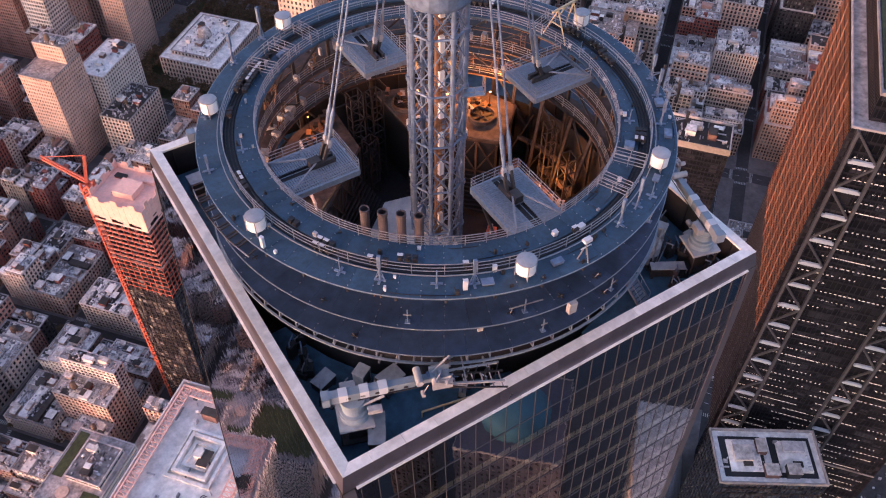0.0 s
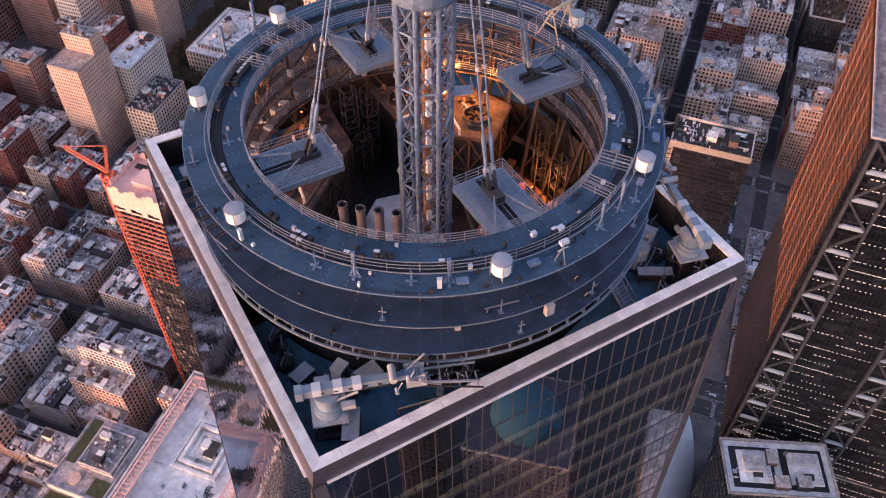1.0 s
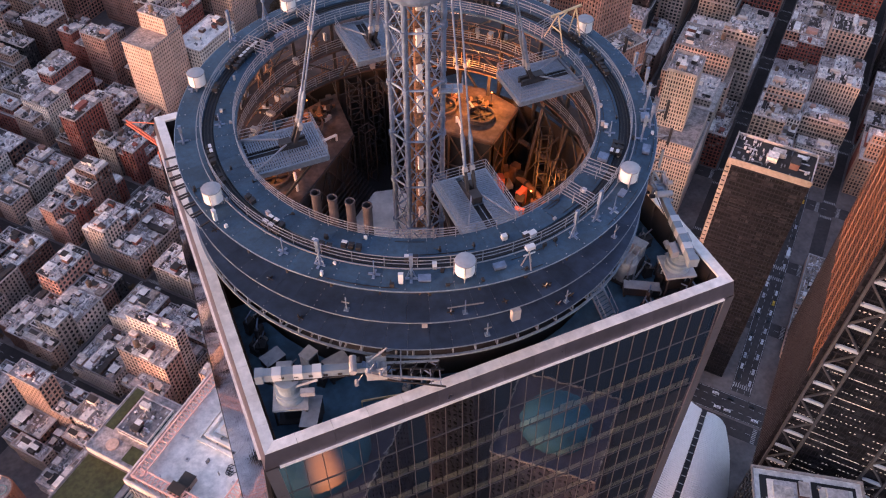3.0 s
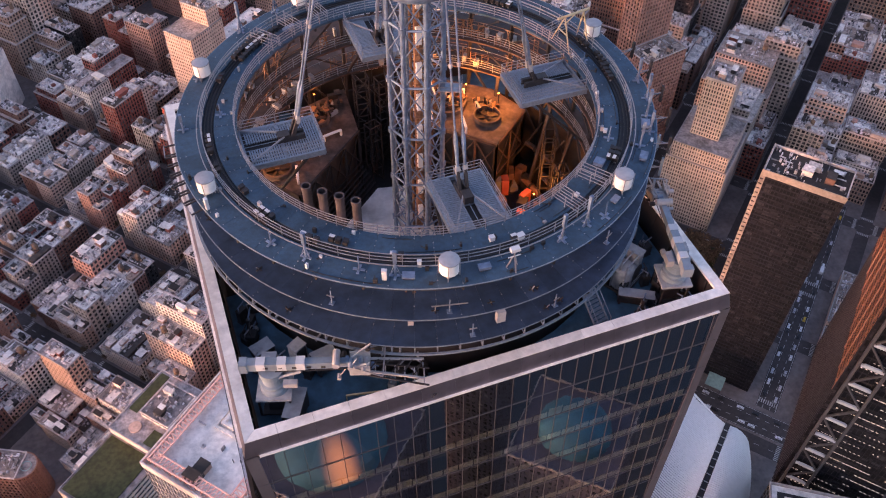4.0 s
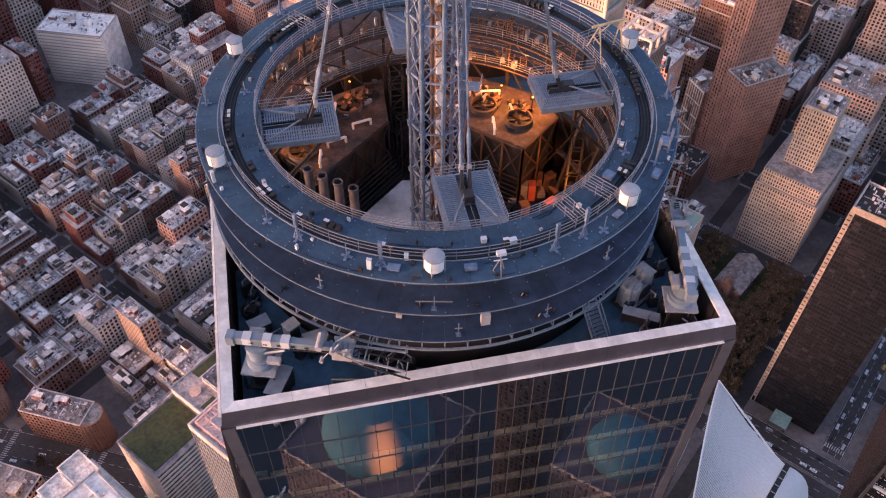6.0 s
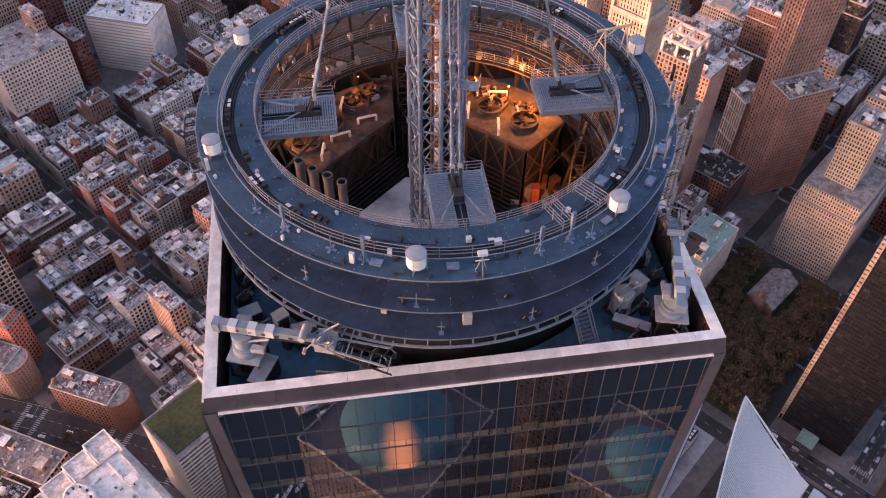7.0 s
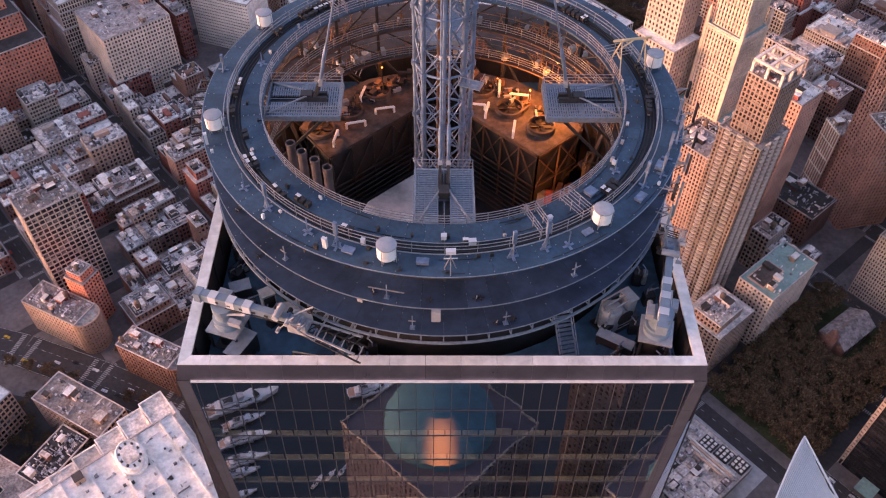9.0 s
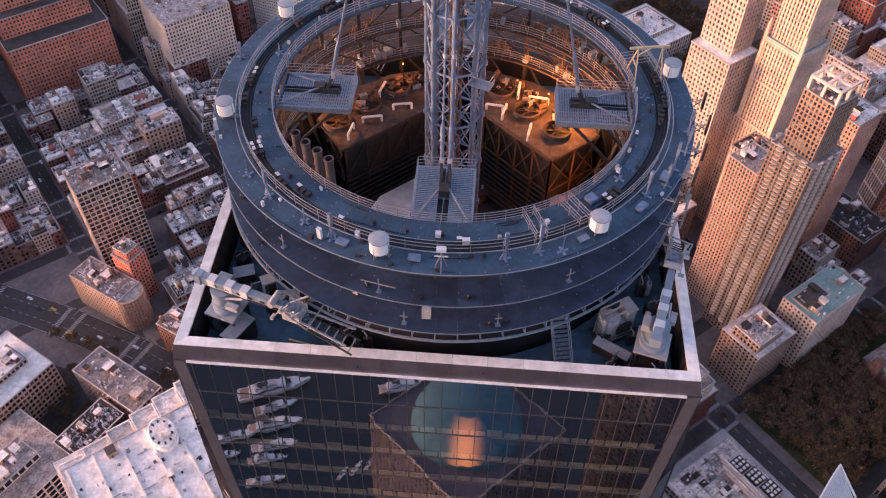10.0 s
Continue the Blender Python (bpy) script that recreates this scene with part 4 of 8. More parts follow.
def fan_block(s):
    """The plant block on the side s of the mast; its open face runs slantwise."""
    p = [Vector((-3.1, 10.3)) if s < 0 else Vector((2.7, 10.0)), Vector((-11.2, 2.9)) if s < 0 else Vector((9.7, 3.3)), Vector((s * 14.6, 7.4)), Vector((s * 12.6, 12.0)), Vector((s * 8.0, 15.6)), Vector((s * 2.6, 17.4))]
    zt, zb = 417.4, 408.6
    g = Geo()
    top = [(q.x, q.y, zt) for q in p]
    low = [(q.x, q.y, zt - 0.35) for q in p]
    n = len(p)
    g.add(top + low, [tuple(range(n)), tuple(range(n, 2 * n))] + [(i, n + i, n + (i + 1) % n, (i + 1) % n) for i in range(n)])
    part("fan_deck", g, FANDECK, well, "dirty brown-grey steel deck plate")
    body = Geo()
    c = sum(p, Vector((0, 0))) / n
    ins = [c + (q - c) * 0.93 for q in p]
    body.add([(q.x, q.y, zb) for q in ins] + [(q.x, q.y, zt - 0.36) for q in ins], [(i, (i + 1) % n, n + (i + 1) % n, n + i) for i in range(n)])
    part("louvre_wall", body, BLACK, well, "black louvred side")
    a, b = p[0], p[1]
    for k2 in range(3):
        q0, q1 = ((a, b), (b, p[2]), (p[2], p[3]))[k2]
        L = (q1 - q0).length
        nb = max(2, round(L / 2.6))
        tg = Geo()
        for i in range(nb + 1):
            q = q0 + (q1 - q0) * i / nb
            tg.bar((q.x, q.y, zb), (q.x, q.y, zt - 0.3), 0.18)
        for i in range(nb):
            u0, u1 = q0 + (q1 - q0) * i / nb, q0 + (q1 - q0) * (i + 1) / nb
            tg.bar((u0.x, u0.y, 412.8), (u1.x, u1.y, zt - 0.4), 0.13)
            tg.bar((u1.x, u1.y, 412.8), (u0.x, u0.y, zt - 0.4), 0.13)
            tg.bar((u0.x, u0.y, 412.8), (u1.x, u1.y, 412.8), 0.16)
        tg.bar((q0.x, q0.y, zt - 0.2), (q1.x, q1.y, zt - 0.2), 0.3, 0.3)
        part("truss", tg, LIT_TRUSS if s > 0 else DARKSTEEL, well, "slanted bracing truss")
    # slatted ramp wall below the truss
    d = (b - a).normalized()
    nrm = Vector((d.y, -d.x)) * (1 if s > 0 else -1)
    if nrm.y > 0:
        nrm = -nrm
    for i in range(9):
        q0, q1 = a + nrm * (0.3 + 0.28 * i), b + nrm * (0.3 + 0.28 * i)
        part("step_slat", Geo().bar((q0.x, q0.y, 412.4 - 0.36 * i), (q1.x, q1.y, 412.4 - 0.36 * i), 0.16, 0.1), DARKSTEEL, well)
    # fans: a rim, a hub and blades at rest
    for fx, fy in (((-6.9, 13.2), (-9.7, 9.9), (-12.4, 6.9)) if s < 0 else ((4.4, 13.7), (7.2, 10.4), (10.3, 7.5))):
        root = thing("cooling_fan", "large round rooftop cooling fan with a dark open mouth", "fan", pose(fx, fy, zt), "cooling fans on the plant deck")
        part("rim", Geo().lathe([(1.25, 0.0), (1.5, 0.02), (1.5, 0.5), (1.32, 0.55), (1.28, 0.1)], 28), FANDECK, root, "brown fan rim")
        part("mouth", Geo().lathe([(0.02, 0.03), (1.27, 0.03)], 28), BLACK, root)
        for i in range(6):
            part("blade", Geo().box(0.2, -0.16, 0.16, 1.2, 0.16, 0.2, 0, pose(0, 0, 0, 18, 0, i * 60)), DARKSTEEL, root)
        part("hub", Geo().tube((0, 0, 0.05), (0, 0, 0.4), 0.22, 10), FANDECK, root)
        part("guard", Geo().bar((-1.3, 0, 0.5), (1.3, 0, 0.5), 0.04).bar((0, -1.3, 0.5), (0, 1.3, 0.5), 0.04), DARKSTEEL, root)


fan_block(-1)
fan_block(1)


# white hooped pipes on the fan decks
def hoop_pipe(x0, y0, x1, y1):
    root = thing("vent_pipe", "white painted horizontal pipe with downturned ends", "pipe", None, "white pipes on the plant decks")
    root.location = (x0, y0, 417.4)
    dx, dy = x1 - x0, y1 - y0
    part("run", Geo().tube((0, 0, 0.7), (dx, dy, 0.7), 0.14, 10), WHITEPIPE, root)
    for q in (0, 1):
        part("leg", Geo().tube((dx * q, dy * q, 0), (dx * q, dy * q, 0.72), 0.13, 8), WHITEPIPE, root)


for t in ((-6.9, 9.6, -5.0, 10.0), (-9.8, 7.2, -7.9, 7.7), (-10.9, 4.4, -10.6, 6.2), (-8.6, 11.6, -8.2, 13.4), (4.6, 9.0, 5.0, 10.8), (7.3, 5.9, 7.6, 7.8), (6.2, 12.6, 6.4, 14.6), (7.4, 12.3, 9.4, 12.0), (2.9, 10.6, 4.6, 10.4)):
    hoop_pipe(*t)

# ducts, boxes and debris on the decks
rg = random.Random(11)
for i in range(90):
    s = rg.choice((-1, 1))
    f = rg.random()
    x, y = s * (3.5 + 8.6 * f), 15.6 - 7.5 * f + rg.uniform(-1.0, 1.6)
    root = thing("duct_box", "rust-toned duct section on the plant deck", "duct", pose(x, y, 417.4, 0, 0, rg.uniform(0, 90)), "ducts on the plant deck")
    w, d, h = rg.uniform(0.3, 1.3), rg.uniform(0.2, 0.6), rg.uniform(0.2, 0.7)
    part("duct", Geo().box(-w / 2, -d / 2, 0, w / 2, d / 2, h), rg.choice((RUST, FANDECK, RUST, BOXGREY, DARKSTEEL)), root)
    part("flange", Geo().box(-w / 2 - 0.04, -d / 2 - 0.04, h * 0.4, -w / 2 + 0.04, d / 2 + 0.04, h + 0.04), DARKSTEEL, root)
# sodium lamps over the decks
for x, y, e in ((9.3, 11.2, 320), (12.0, 8.6, 400), (6.0, 13.2, 80), (-13.2, 7.9, 150), (-6.4, 15.0, 80), (12.6, -0.5, 320)):
    root = thing("work_lamp", "orange sodium work lamp on a short post", "lamp", pose(x, y, 417.4 if y > 3 else 408.6), "work lamps in the roof well")
    h = 1.9 if y > 3 else 4.0
    part("post", Geo().tube((0, 0, 0), (0, 0, h), 0.05, 6), DARKSTEEL, root)
    part("bulb", Geo().lathe([(0.01, h), (0.09, h + 0.04), (0.10, h + 0.12), (0.02, h + 0.2)], 10), LAMP, root, "glowing orange bulb")
    L = bpy.data.lights.new("sodium", "POINT")
    L.energy, L.color, L.shadow_soft_size = e, (1.0, 0.31, 0.035), 0.25
    ob = new("sodium", L)
    ob.location = (x, y, (417.4 if y > 3 else 408.6) + h + 0.75)
# exhaust stacks by the ring's inner edge
STACK = mat("sooty_stack", (0.085, 0.068, 0.07), 0.7, 0.2, 0.25, 1.0, 0.3, 0.5)
for i in range(4):
    x, y = ((-12.2, -9.3), (-11.2, -10.3), (-10.1, -11.2), (-9.05, -12.1))[i]
    root = thing("exhaust_stack", "grey steel exhaust stack with a dark mouth", "stack", pose(x, y, 408.6), "exhaust stacks in the roof well")
    part("pipe", Geo().lathe([(0.36, 0), (0.36, 21.1), (0.40, 21.1), (0.40, 21.4), (0.31, 21.4), (0.31, 19.0)], 16), STACK, root)
    part("mouth", Geo().lathe([(0.02, 20.6), (0.33, 20.6)], 16), BLACK, root)
# large ducts bent along the lining of the well
for k, (a0, a1, r, z, t) in enumerate(((-28, 12, 15.8, 411.2, 0.42), (-20, 18, 14.4, 410.2, 0.34), (-8, 24, 16.2, 413.4, 0.3), (150, 176, 15.6, 412.6, 0.6), (196, 222, 15.5, 411.8, 0.7))):
    root = thing("bent_duct", "rust-toned round duct bent along the wall of the roof well", "duct", None, "ducts in the roof well")
    part("run", Geo().hoop(r, z, t, 14, 0, a0, a1, 10), RUST if k % 2 else FANDECK, root)
    for i in range(3):
        a = radians(a0 + (a1 - a0) * (i + 0.5) / 3)
        part("strap", Geo().tube((r * math.cos(a) + 0.12 * math.sin(a), r * math.sin(a) - 0.12 * math.cos(a), z), (r * math.cos(a) - 0.12 * math.sin(a), r * math.sin(a) + 0.12 * math.cos(a), z), t + 0.09, 14), DARKSTEEL, root)
        part("leg", Geo().bar((r * math.cos(a), r * math.sin(a), 408.6), (r * math.cos(a), r * math.sin(a), z - t), 0.16), DARKSTEEL, root)
for i in range(44):
    a, r = radians(rg.uniform(-40, 25)), rg.uniform(9.0, 15.2)
    root = thing("well_crate", "rust and grey plant crate on the well floor", "machine", pose(r * math.cos(a), r * math.sin(a), 408.6, 0, 0, rg.uniform(0, 90)), "plant in the roof well")
    w, d, h = rg.uniform(0.5, 1.6), rg.uniform(0.5, 1.2), rg.uniform(0.5, 2.4)
    part("case", Geo().box(-w / 2, -d / 2, 0.1, w / 2, d / 2, h), rg.choice((RUST, BOXGREY, CONCRETE, DARKSTEEL, ORANGE)), root)
    part("skid", Geo().box(-w / 2 - 0.06, -d / 2 - 0.06, 0, w / 2 + 0.06, d / 2 + 0.06, 0.1), DARKSTEEL, root)
# lattice scaffold towers between the plant blocks and the galleries
for x, y, zt, tn in ((-1.6, 13.6, 421.5, 0), (0.8, 13.9, 420.5, 10), (-1.2, 11.6, 416.5, 20), (14.6, 1.2, 419.0, 70), (14.4, -2.4, 417.5, 80), (-14.6, 0.8, 418.5, 60), (-14.2, -3.0, 416.0, 75), (11.8, -7.6, 415.5, 40)):
    root = thing("scaffold_tower", "dark steel lattice scaffold tower in the roof well", "scaffold", pose(x, y, 408.6, 0, 0, tn), "scaffold towers in the roof well")
    h = zt - 408.6
    for px_ in (-0.7, 0.7):
        for py_ in (-0.55, 0.55):
            part("post", Geo().bar((px_, py_, 0), (px_, py_, h), 0.13), DARKSTEEL, root)
    n = int(h / 1.6)
    for i in range(n):
        z = h * (i + 1) / n
        part("frame", Geo().bar((-0.7, -0.55, z), (0.7, -0.55, z), 0.09).bar((-0.7, 0.55, z), (0.7, 0.55, z), 0.09).bar((-0.7, -0.55, z), (-0.7, 0.55, z), 0.09).bar((0.7, -0.55, z), (0.7, 0.55, z), 0.09), DARKSTEEL, root)
        sg = 1 if i % 2 else -1
        part("brace", Geo().bar((-0.7 * sg, -0.58, z - h / n), (0.7 * sg, -0.58, z), 0.07), DARKSTEEL, root)
# raking struts from the well floor to the ring
for i, a in enumerate((-24, -12, 0, 14, 26, 38, 142, 154, 166, 180, 194)):
    root = thing("raking_strut", "dark raking steel strut carrying the ring", "strut", pose(0, 0, 408.6, 0, 0, a), "raking struts under the ring")
    part("member", Geo().bar((14.2, 0, 0), (17.2, 0.8, 11.5), 0.34, 0.26), DARKSTEEL, root)
    part("tie", Geo().bar((14.9, 0.2, 2.6), (17.4, -1.6, 7.5), 0.16), DARKSTEEL, root)
    part("foot", Geo().box(13.8, -0.4, 0, 14.6, 0.4, 0.15), CONCRETE, root)
# plant on the well floor
for x, y, w, d, h, mt, lb in ((4.2, -2.5, 3.4, 1.8, 1.4, DARKSTEEL, "dark steel plant skid with pipes"), (6.2, -1.0, 1.2, 1.0, 1.2, ORANGE, "orange-painted pump unit on the well floor"), (11.0, -3.0, 2.4, 1.4, 1.6, CONCRETE, "pale equipment crate on the well floor"), (-4.0, 4.5, 3.2, 1.6, 1.2, BOXGREY, "grey plant unit on the well floor"), (12.5, -5.5, 2.0, 2.0, 1.1, RUST, "rust-toned duct hood in the roof well"), (2.5, 5.5, 2.2, 1.2, 1.5, DARKSTEEL, "dark pump cabinet beside the mast")):
    root = thing("plant_unit", lb, "machine", pose(x, y, 408.6, 0, 0, 45))
    part("case", Geo().box(-w / 2, -d / 2, 0.15, w / 2, d / 2, h), mt, root)
    part("skid", Geo().box(-w / 2 - 0.1, -d / 2 - 0.1, 0, w / 2 + 0.1, d / 2 + 0.1, 0.15), DARKSTEEL, root)
    for i in range(3):
        xx = -w / 2 + w * (i + 0.5) / 3
        part("pipe", Geo().tube((xx, 0, h), (xx, 0, h + 0.5), 0.12, 8), BOXGREY if i else WHITEPIPE, root)


# ---- facade cranes at the corners ----
def facade_crane(m, length, jib, name_label):
    """Local: boom along +x from its tail at x 0; the slewing column under x 2.2; z 0 is the deck."""
    root = thing("facade_crane", name_label, "crane", m)
    part("pedestal", Geo().box(1.5, -0.7, 0, 2.9, 0.7, 2.5).box(1.0, -1.1, 0, 3.4, 1.1, 0.2), DARKSTEEL, root, "dark steel pedestal")
    part("base_plate", Geo().box(0.8, -1.4, 2.5, 3.6, 1.4, 2.75), BOXGREY, root, "square grey slewing plate")
    part("column", Geo().lathe([(1.15, 2.75), (1.15, 3.2), (0.95, 3.3), (0.85, 4.4), (1.0, 4.6), (1.0, 5.2), (0.05, 5.2)], 24, 0, (2.2, 0)), CRANE, root, "pale blue slewing column")
    part("collar", Geo().lathe([(0.9, 3.5), (1.12, 3.55), (1.12, 3.75), (0.88, 3.8)], 24, 0, (2.2, 0)), CRANE, root)
    secs = ((0.0, length * 0.55, 0.36, 0.42), (length * 0.52, length * 0.82, 0.30, 0.36), (length * 0.8, length, 0.25, 0.3))
    for x0, x1, w, h in secs:
        g = Geo().box(x0, -w, 5.75 - h, x1, w, 5.75 + h)
        part("boom_section", g, CRANE, root, "pale blue box boom section")
    for i, f in enumerate((0.17, 0.36, 0.53)):
        x = length * f
        part("plate", Geo().box(x - 0.3, -0.4, 5.4, x + 0.4, 0.4, 6.22), CRANE_W, root, "white boom collar")
    for i in range(5):
        x = length * (0.2 + 0.13 * i)
        part("slot", Geo().box(x, -0.40, 5.6, x + 0.35, -0.355, 5.8), BLACK, root)
    # jib head with winches
    hx = length
    hd = Geo()
    for i in range(3):
        hd.tube((hx + 0.1 + 0.5 * i, -0.7, 5.6 - 0.15 * i), (hx + 0.1 + 0.5 * i, 0.7, 5.6 - 0.15 * i), 0.3, 10)
    hd.box(hx - 0.2, -0.75, 5.0, hx + 1.4, -0.6, 6.2).box(hx - 0.2, 0.6, 5.0, hx + 1.4, 0.75, 6.2)
    hd.bar((hx, 0.3, 6.0), (hx + 1.5, 0.9, 6.9), 0.12).bar((hx + 0.5, -0.5, 6.0), (hx + 1.2, -0.9, 6.8), 0.12)
    part("winch_head", hd, BOXGREY, root, "grey winch head with sheaves")
    for y in (-0.6, 0.6):
        part("jib_arm", Geo().bar((hx + 1.2, y, 5.3), (hx + jib, y * 1.5, 4.6), 0.16), BOXGREY, root)
    lat = Geo()
    for i in range(5):
        f = i / 5
        lat.bar((hx + 1.2 + (jib - 1.2) * f, -0.6 - 0.3 * f, 5.3 - 0.7 * f), (hx + 1.2 + (jib - 1.2) * (f + 0.2), 0.6 + 0.3 * (f + 0.2), 5.3 - 0.7 * (f + 0.2)), 0.08)
    part("jib_lacing", lat, DARKSTEEL, root)
    for i in range(9):
        x, y, z = hx - 1.0 + 0.32 * i, (-0.9, 0.85, 0.1)[i % 3], 5.1 + 0.45 * (i % 4)
        part("winch_part", Geo().tube((x, y - 0.25, z), (x, y + 0.25, z), 0.16 + 0.05 * (i % 2), 8).bar((x, y, z), (x + 0.5, y * 0.6, z + 0.5 - 0.3 * (i % 3)), 0.07), (BOXGREY, DARKSTEEL, STEEL)[i % 3], root)
    for y in (-1, 1):
        part("jib_chord", Geo().bar((hx + 0.6, y * 0.55, 4.9), (hx + jib + 0.4, y * 0.8, 3.4), 0.12).bar((hx + 0.6, y * 0.55, 4.9), (hx + jib, y * 0.9, 4.6), 0.07), DARKSTEEL, root)
    for i in range(7):
        f = (i + 0.5) / 7
        part("jib_rung", Geo().bar((hx + 0.6 + (jib - 0.2) * f, -0.55 - 0.25 * f, 4.9 - 1.5 * f), (hx + 0.6 + (jib - 0.2) * f, 0.55 + 0.25 * f, 4.9 - 1.5 * f), 0.09), BOXGREY, root)
    part("counterweight", Geo().box(-0.15, -0.45, 5.2, 0.45, 0.45, 6.2), CRANE, root)
    part("motor_box", Geo().box(1.4, 0.7, 4.9, 2.6, 1.3, 5.6), BOXGREY, root)
    part("slew_drive", Geo().tube((2.9, 1.0, 4.6), (3.6, 1.0, 4.6), 0.25, 10), BOXGREY, root)
    part("hydraulic_ram", Geo().tube((2.0, -0.7, 4.6), (4.6, -0.55, 5.4), 0.11, 8), BOXGREY, root)
    part("valve_box", Geo().box(3.2, -1.3, 4.3, 4.3, -0.8, 4.8), BOXGREY, root)
    for y in (-0.35, 0.35):
        part("hose", Geo().tube((length * 0.3, y, 5.2), (length * 0.95, y, 5.35), 0.05, 6), BLACK, root)
    part("cable_drum", Geo().tube((hx - 1.2, -0.75, 6.25), (hx - 1.2, 0.75, 6.25), 0.3, 12), BOXGREY, root)
    part("crown_frame", Geo().bar((hx + 0.2, -0.8, 6.1), (hx + 2.4, -1.3, 5.6), 0.1).bar((hx + 0.2, 0.8, 6.1), (hx + 2.6, 1.6, 5.9), 0.1).bar((hx + 2.4, -1.3, 5.6), (hx + 2.6, 1.6, 5.9), 0.1), RAIL, root)
    for y in (-1.1, 1.1):
        for x in (0.9, 3.4):
            part("outrigger", Geo().bar((x, y, 0.1), (x, y, 2.5), 0.16), DARKSTEEL, root)
    return root


ang = math.degrees(math.atan2(-20.2 + 16.4, -8.8 + 20.4))
facade_crane(pose(-20.3, -16.4, 414.0, 0, 0, ang), 8.6, 5.6, "pale blue facade-access crane with a boxy boom") 
facade_crane(pose(17.5, -20.0, 414.0, 0, 0, 75), 9.2, 3.2, "pale blue facade-access crane parked along the parapet")
facade_crane(pose(-18.0, 18.2, 414.0, 0, 0, -10), 6.0, 3.0, "pale facade-access crane behind the ring at the far corner")


def deck_box(m, w, d, h, mt, label):
    root = thing("deck_container", label, "container", m)
    part("case", Geo().box(-w / 2, -d / 2, 0.3, w / 2, d / 2, h), mt, root)
    part("lid", Geo().box(-w / 2 - 0.05, -d / 2 - 0.05, h, w / 2 + 0.05, d / 2 + 0.05, h + 0.08), BOXGREY, root, "pale metal lid")
    for x in (-w / 2 + 0.2, w / 2 - 0.2):
        part("skid", Geo().box(x - 0.1, -d / 2, 0, x + 0.1, d / 2, 0.3), DARKSTEEL, root)
    part("grille", Geo().box(-w / 2 + 0.1, -d / 2 - 0.03, 0.6, w / 2 - 0.1, -d / 2 + 0.002, h - 0.2), BLACK, root)


deck_box(pose(-17.1, -18.6, 413.5, 0, 0, 62), 2.9, 1.3, 2.3, DARKSTEEL, "dark grey generator container with a metal lid on the deck")
deck_box(pose(-13.6, -14.6, 413.5, 0, 0, 10), 2.0, 1.5, 1.8, DARKSTEEL, "dark plant box beside the ring foot")
deck_box(pose(-15.6, -13.2, 413.5, 0, 0, 30), 1.2, 1.0, 2.4, BOXGREY, "grey cabinet beside the ring foot")
deck_box(pose(-18.4, -11.5, 413.5, 0, 0, 20), 1.8, 1.2, 1.2, DARKSTEEL, "dark low plant box near the parapet")
wh = thing("winch_house", "grey drum winch machine with round housings beside the ring", "winch", pose(15.2, -14.8, 413.5, 0, 0, 30))
part("skid", Geo().box(-1.6, -1.1, 0, 1.6, 1.1, 0.3), DARKSTEEL, wh)
part("housing", Geo().lathe([(0.02, 0.3), (0.95, 0.3), (0.95, 2.6), (0.8, 2.8), (0.02, 2.85)], 20, 0, (-0.5, 0)), BOXGREY, wh)
part("winch_drum", Geo().tube((0.5, -0.9, 1.6), (0.5, 0.9, 1.6), 0.6, 16), BOXGREY, wh)
for y in (-0.95, 0.9):
    part("flange", Geo().tube((0.5, y, 1.6), (0.5, y + 0.06, 1.6), 0.85, 18), DARKSTEEL, wh)
part("hood", Geo().box(0.9, -0.7, 0.3, 1.7, 0.7, 3.3).box(0.8, -0.8, 3.3, 1.8, 0.8, 3.42), BOXGREY, wh)
part("grille", Geo().box(1.71, -0.5, 0.8, 1.74, 0.5, 2.6), BLACK, wh)
for y in (-0.6, 0.0, 0.6):
    part("pipe", Geo().tube((-1.4, y, 0.3), (-1.2, y, 3.4), 0.09, 8).tube((-1.2, y, 3.4), (0.9, y, 3.6), 0.09, 8), RAIL, wh)
part("platform_rail", Geo().bar((-1.6, -1.15, 1.2), (1.7, -1.15, 1.2), 0.05).bar((-1.6, -1.15, 0.8), (1.7, -1.15, 0.8), 0.05).bar((1.7, -1.15, 0.2), (1.7, -1.15, 1.2), 0.05).bar((-1.6, -1.15, 0.2), (-1.6, -1.15, 1.2), 0.05), RAIL, wh)
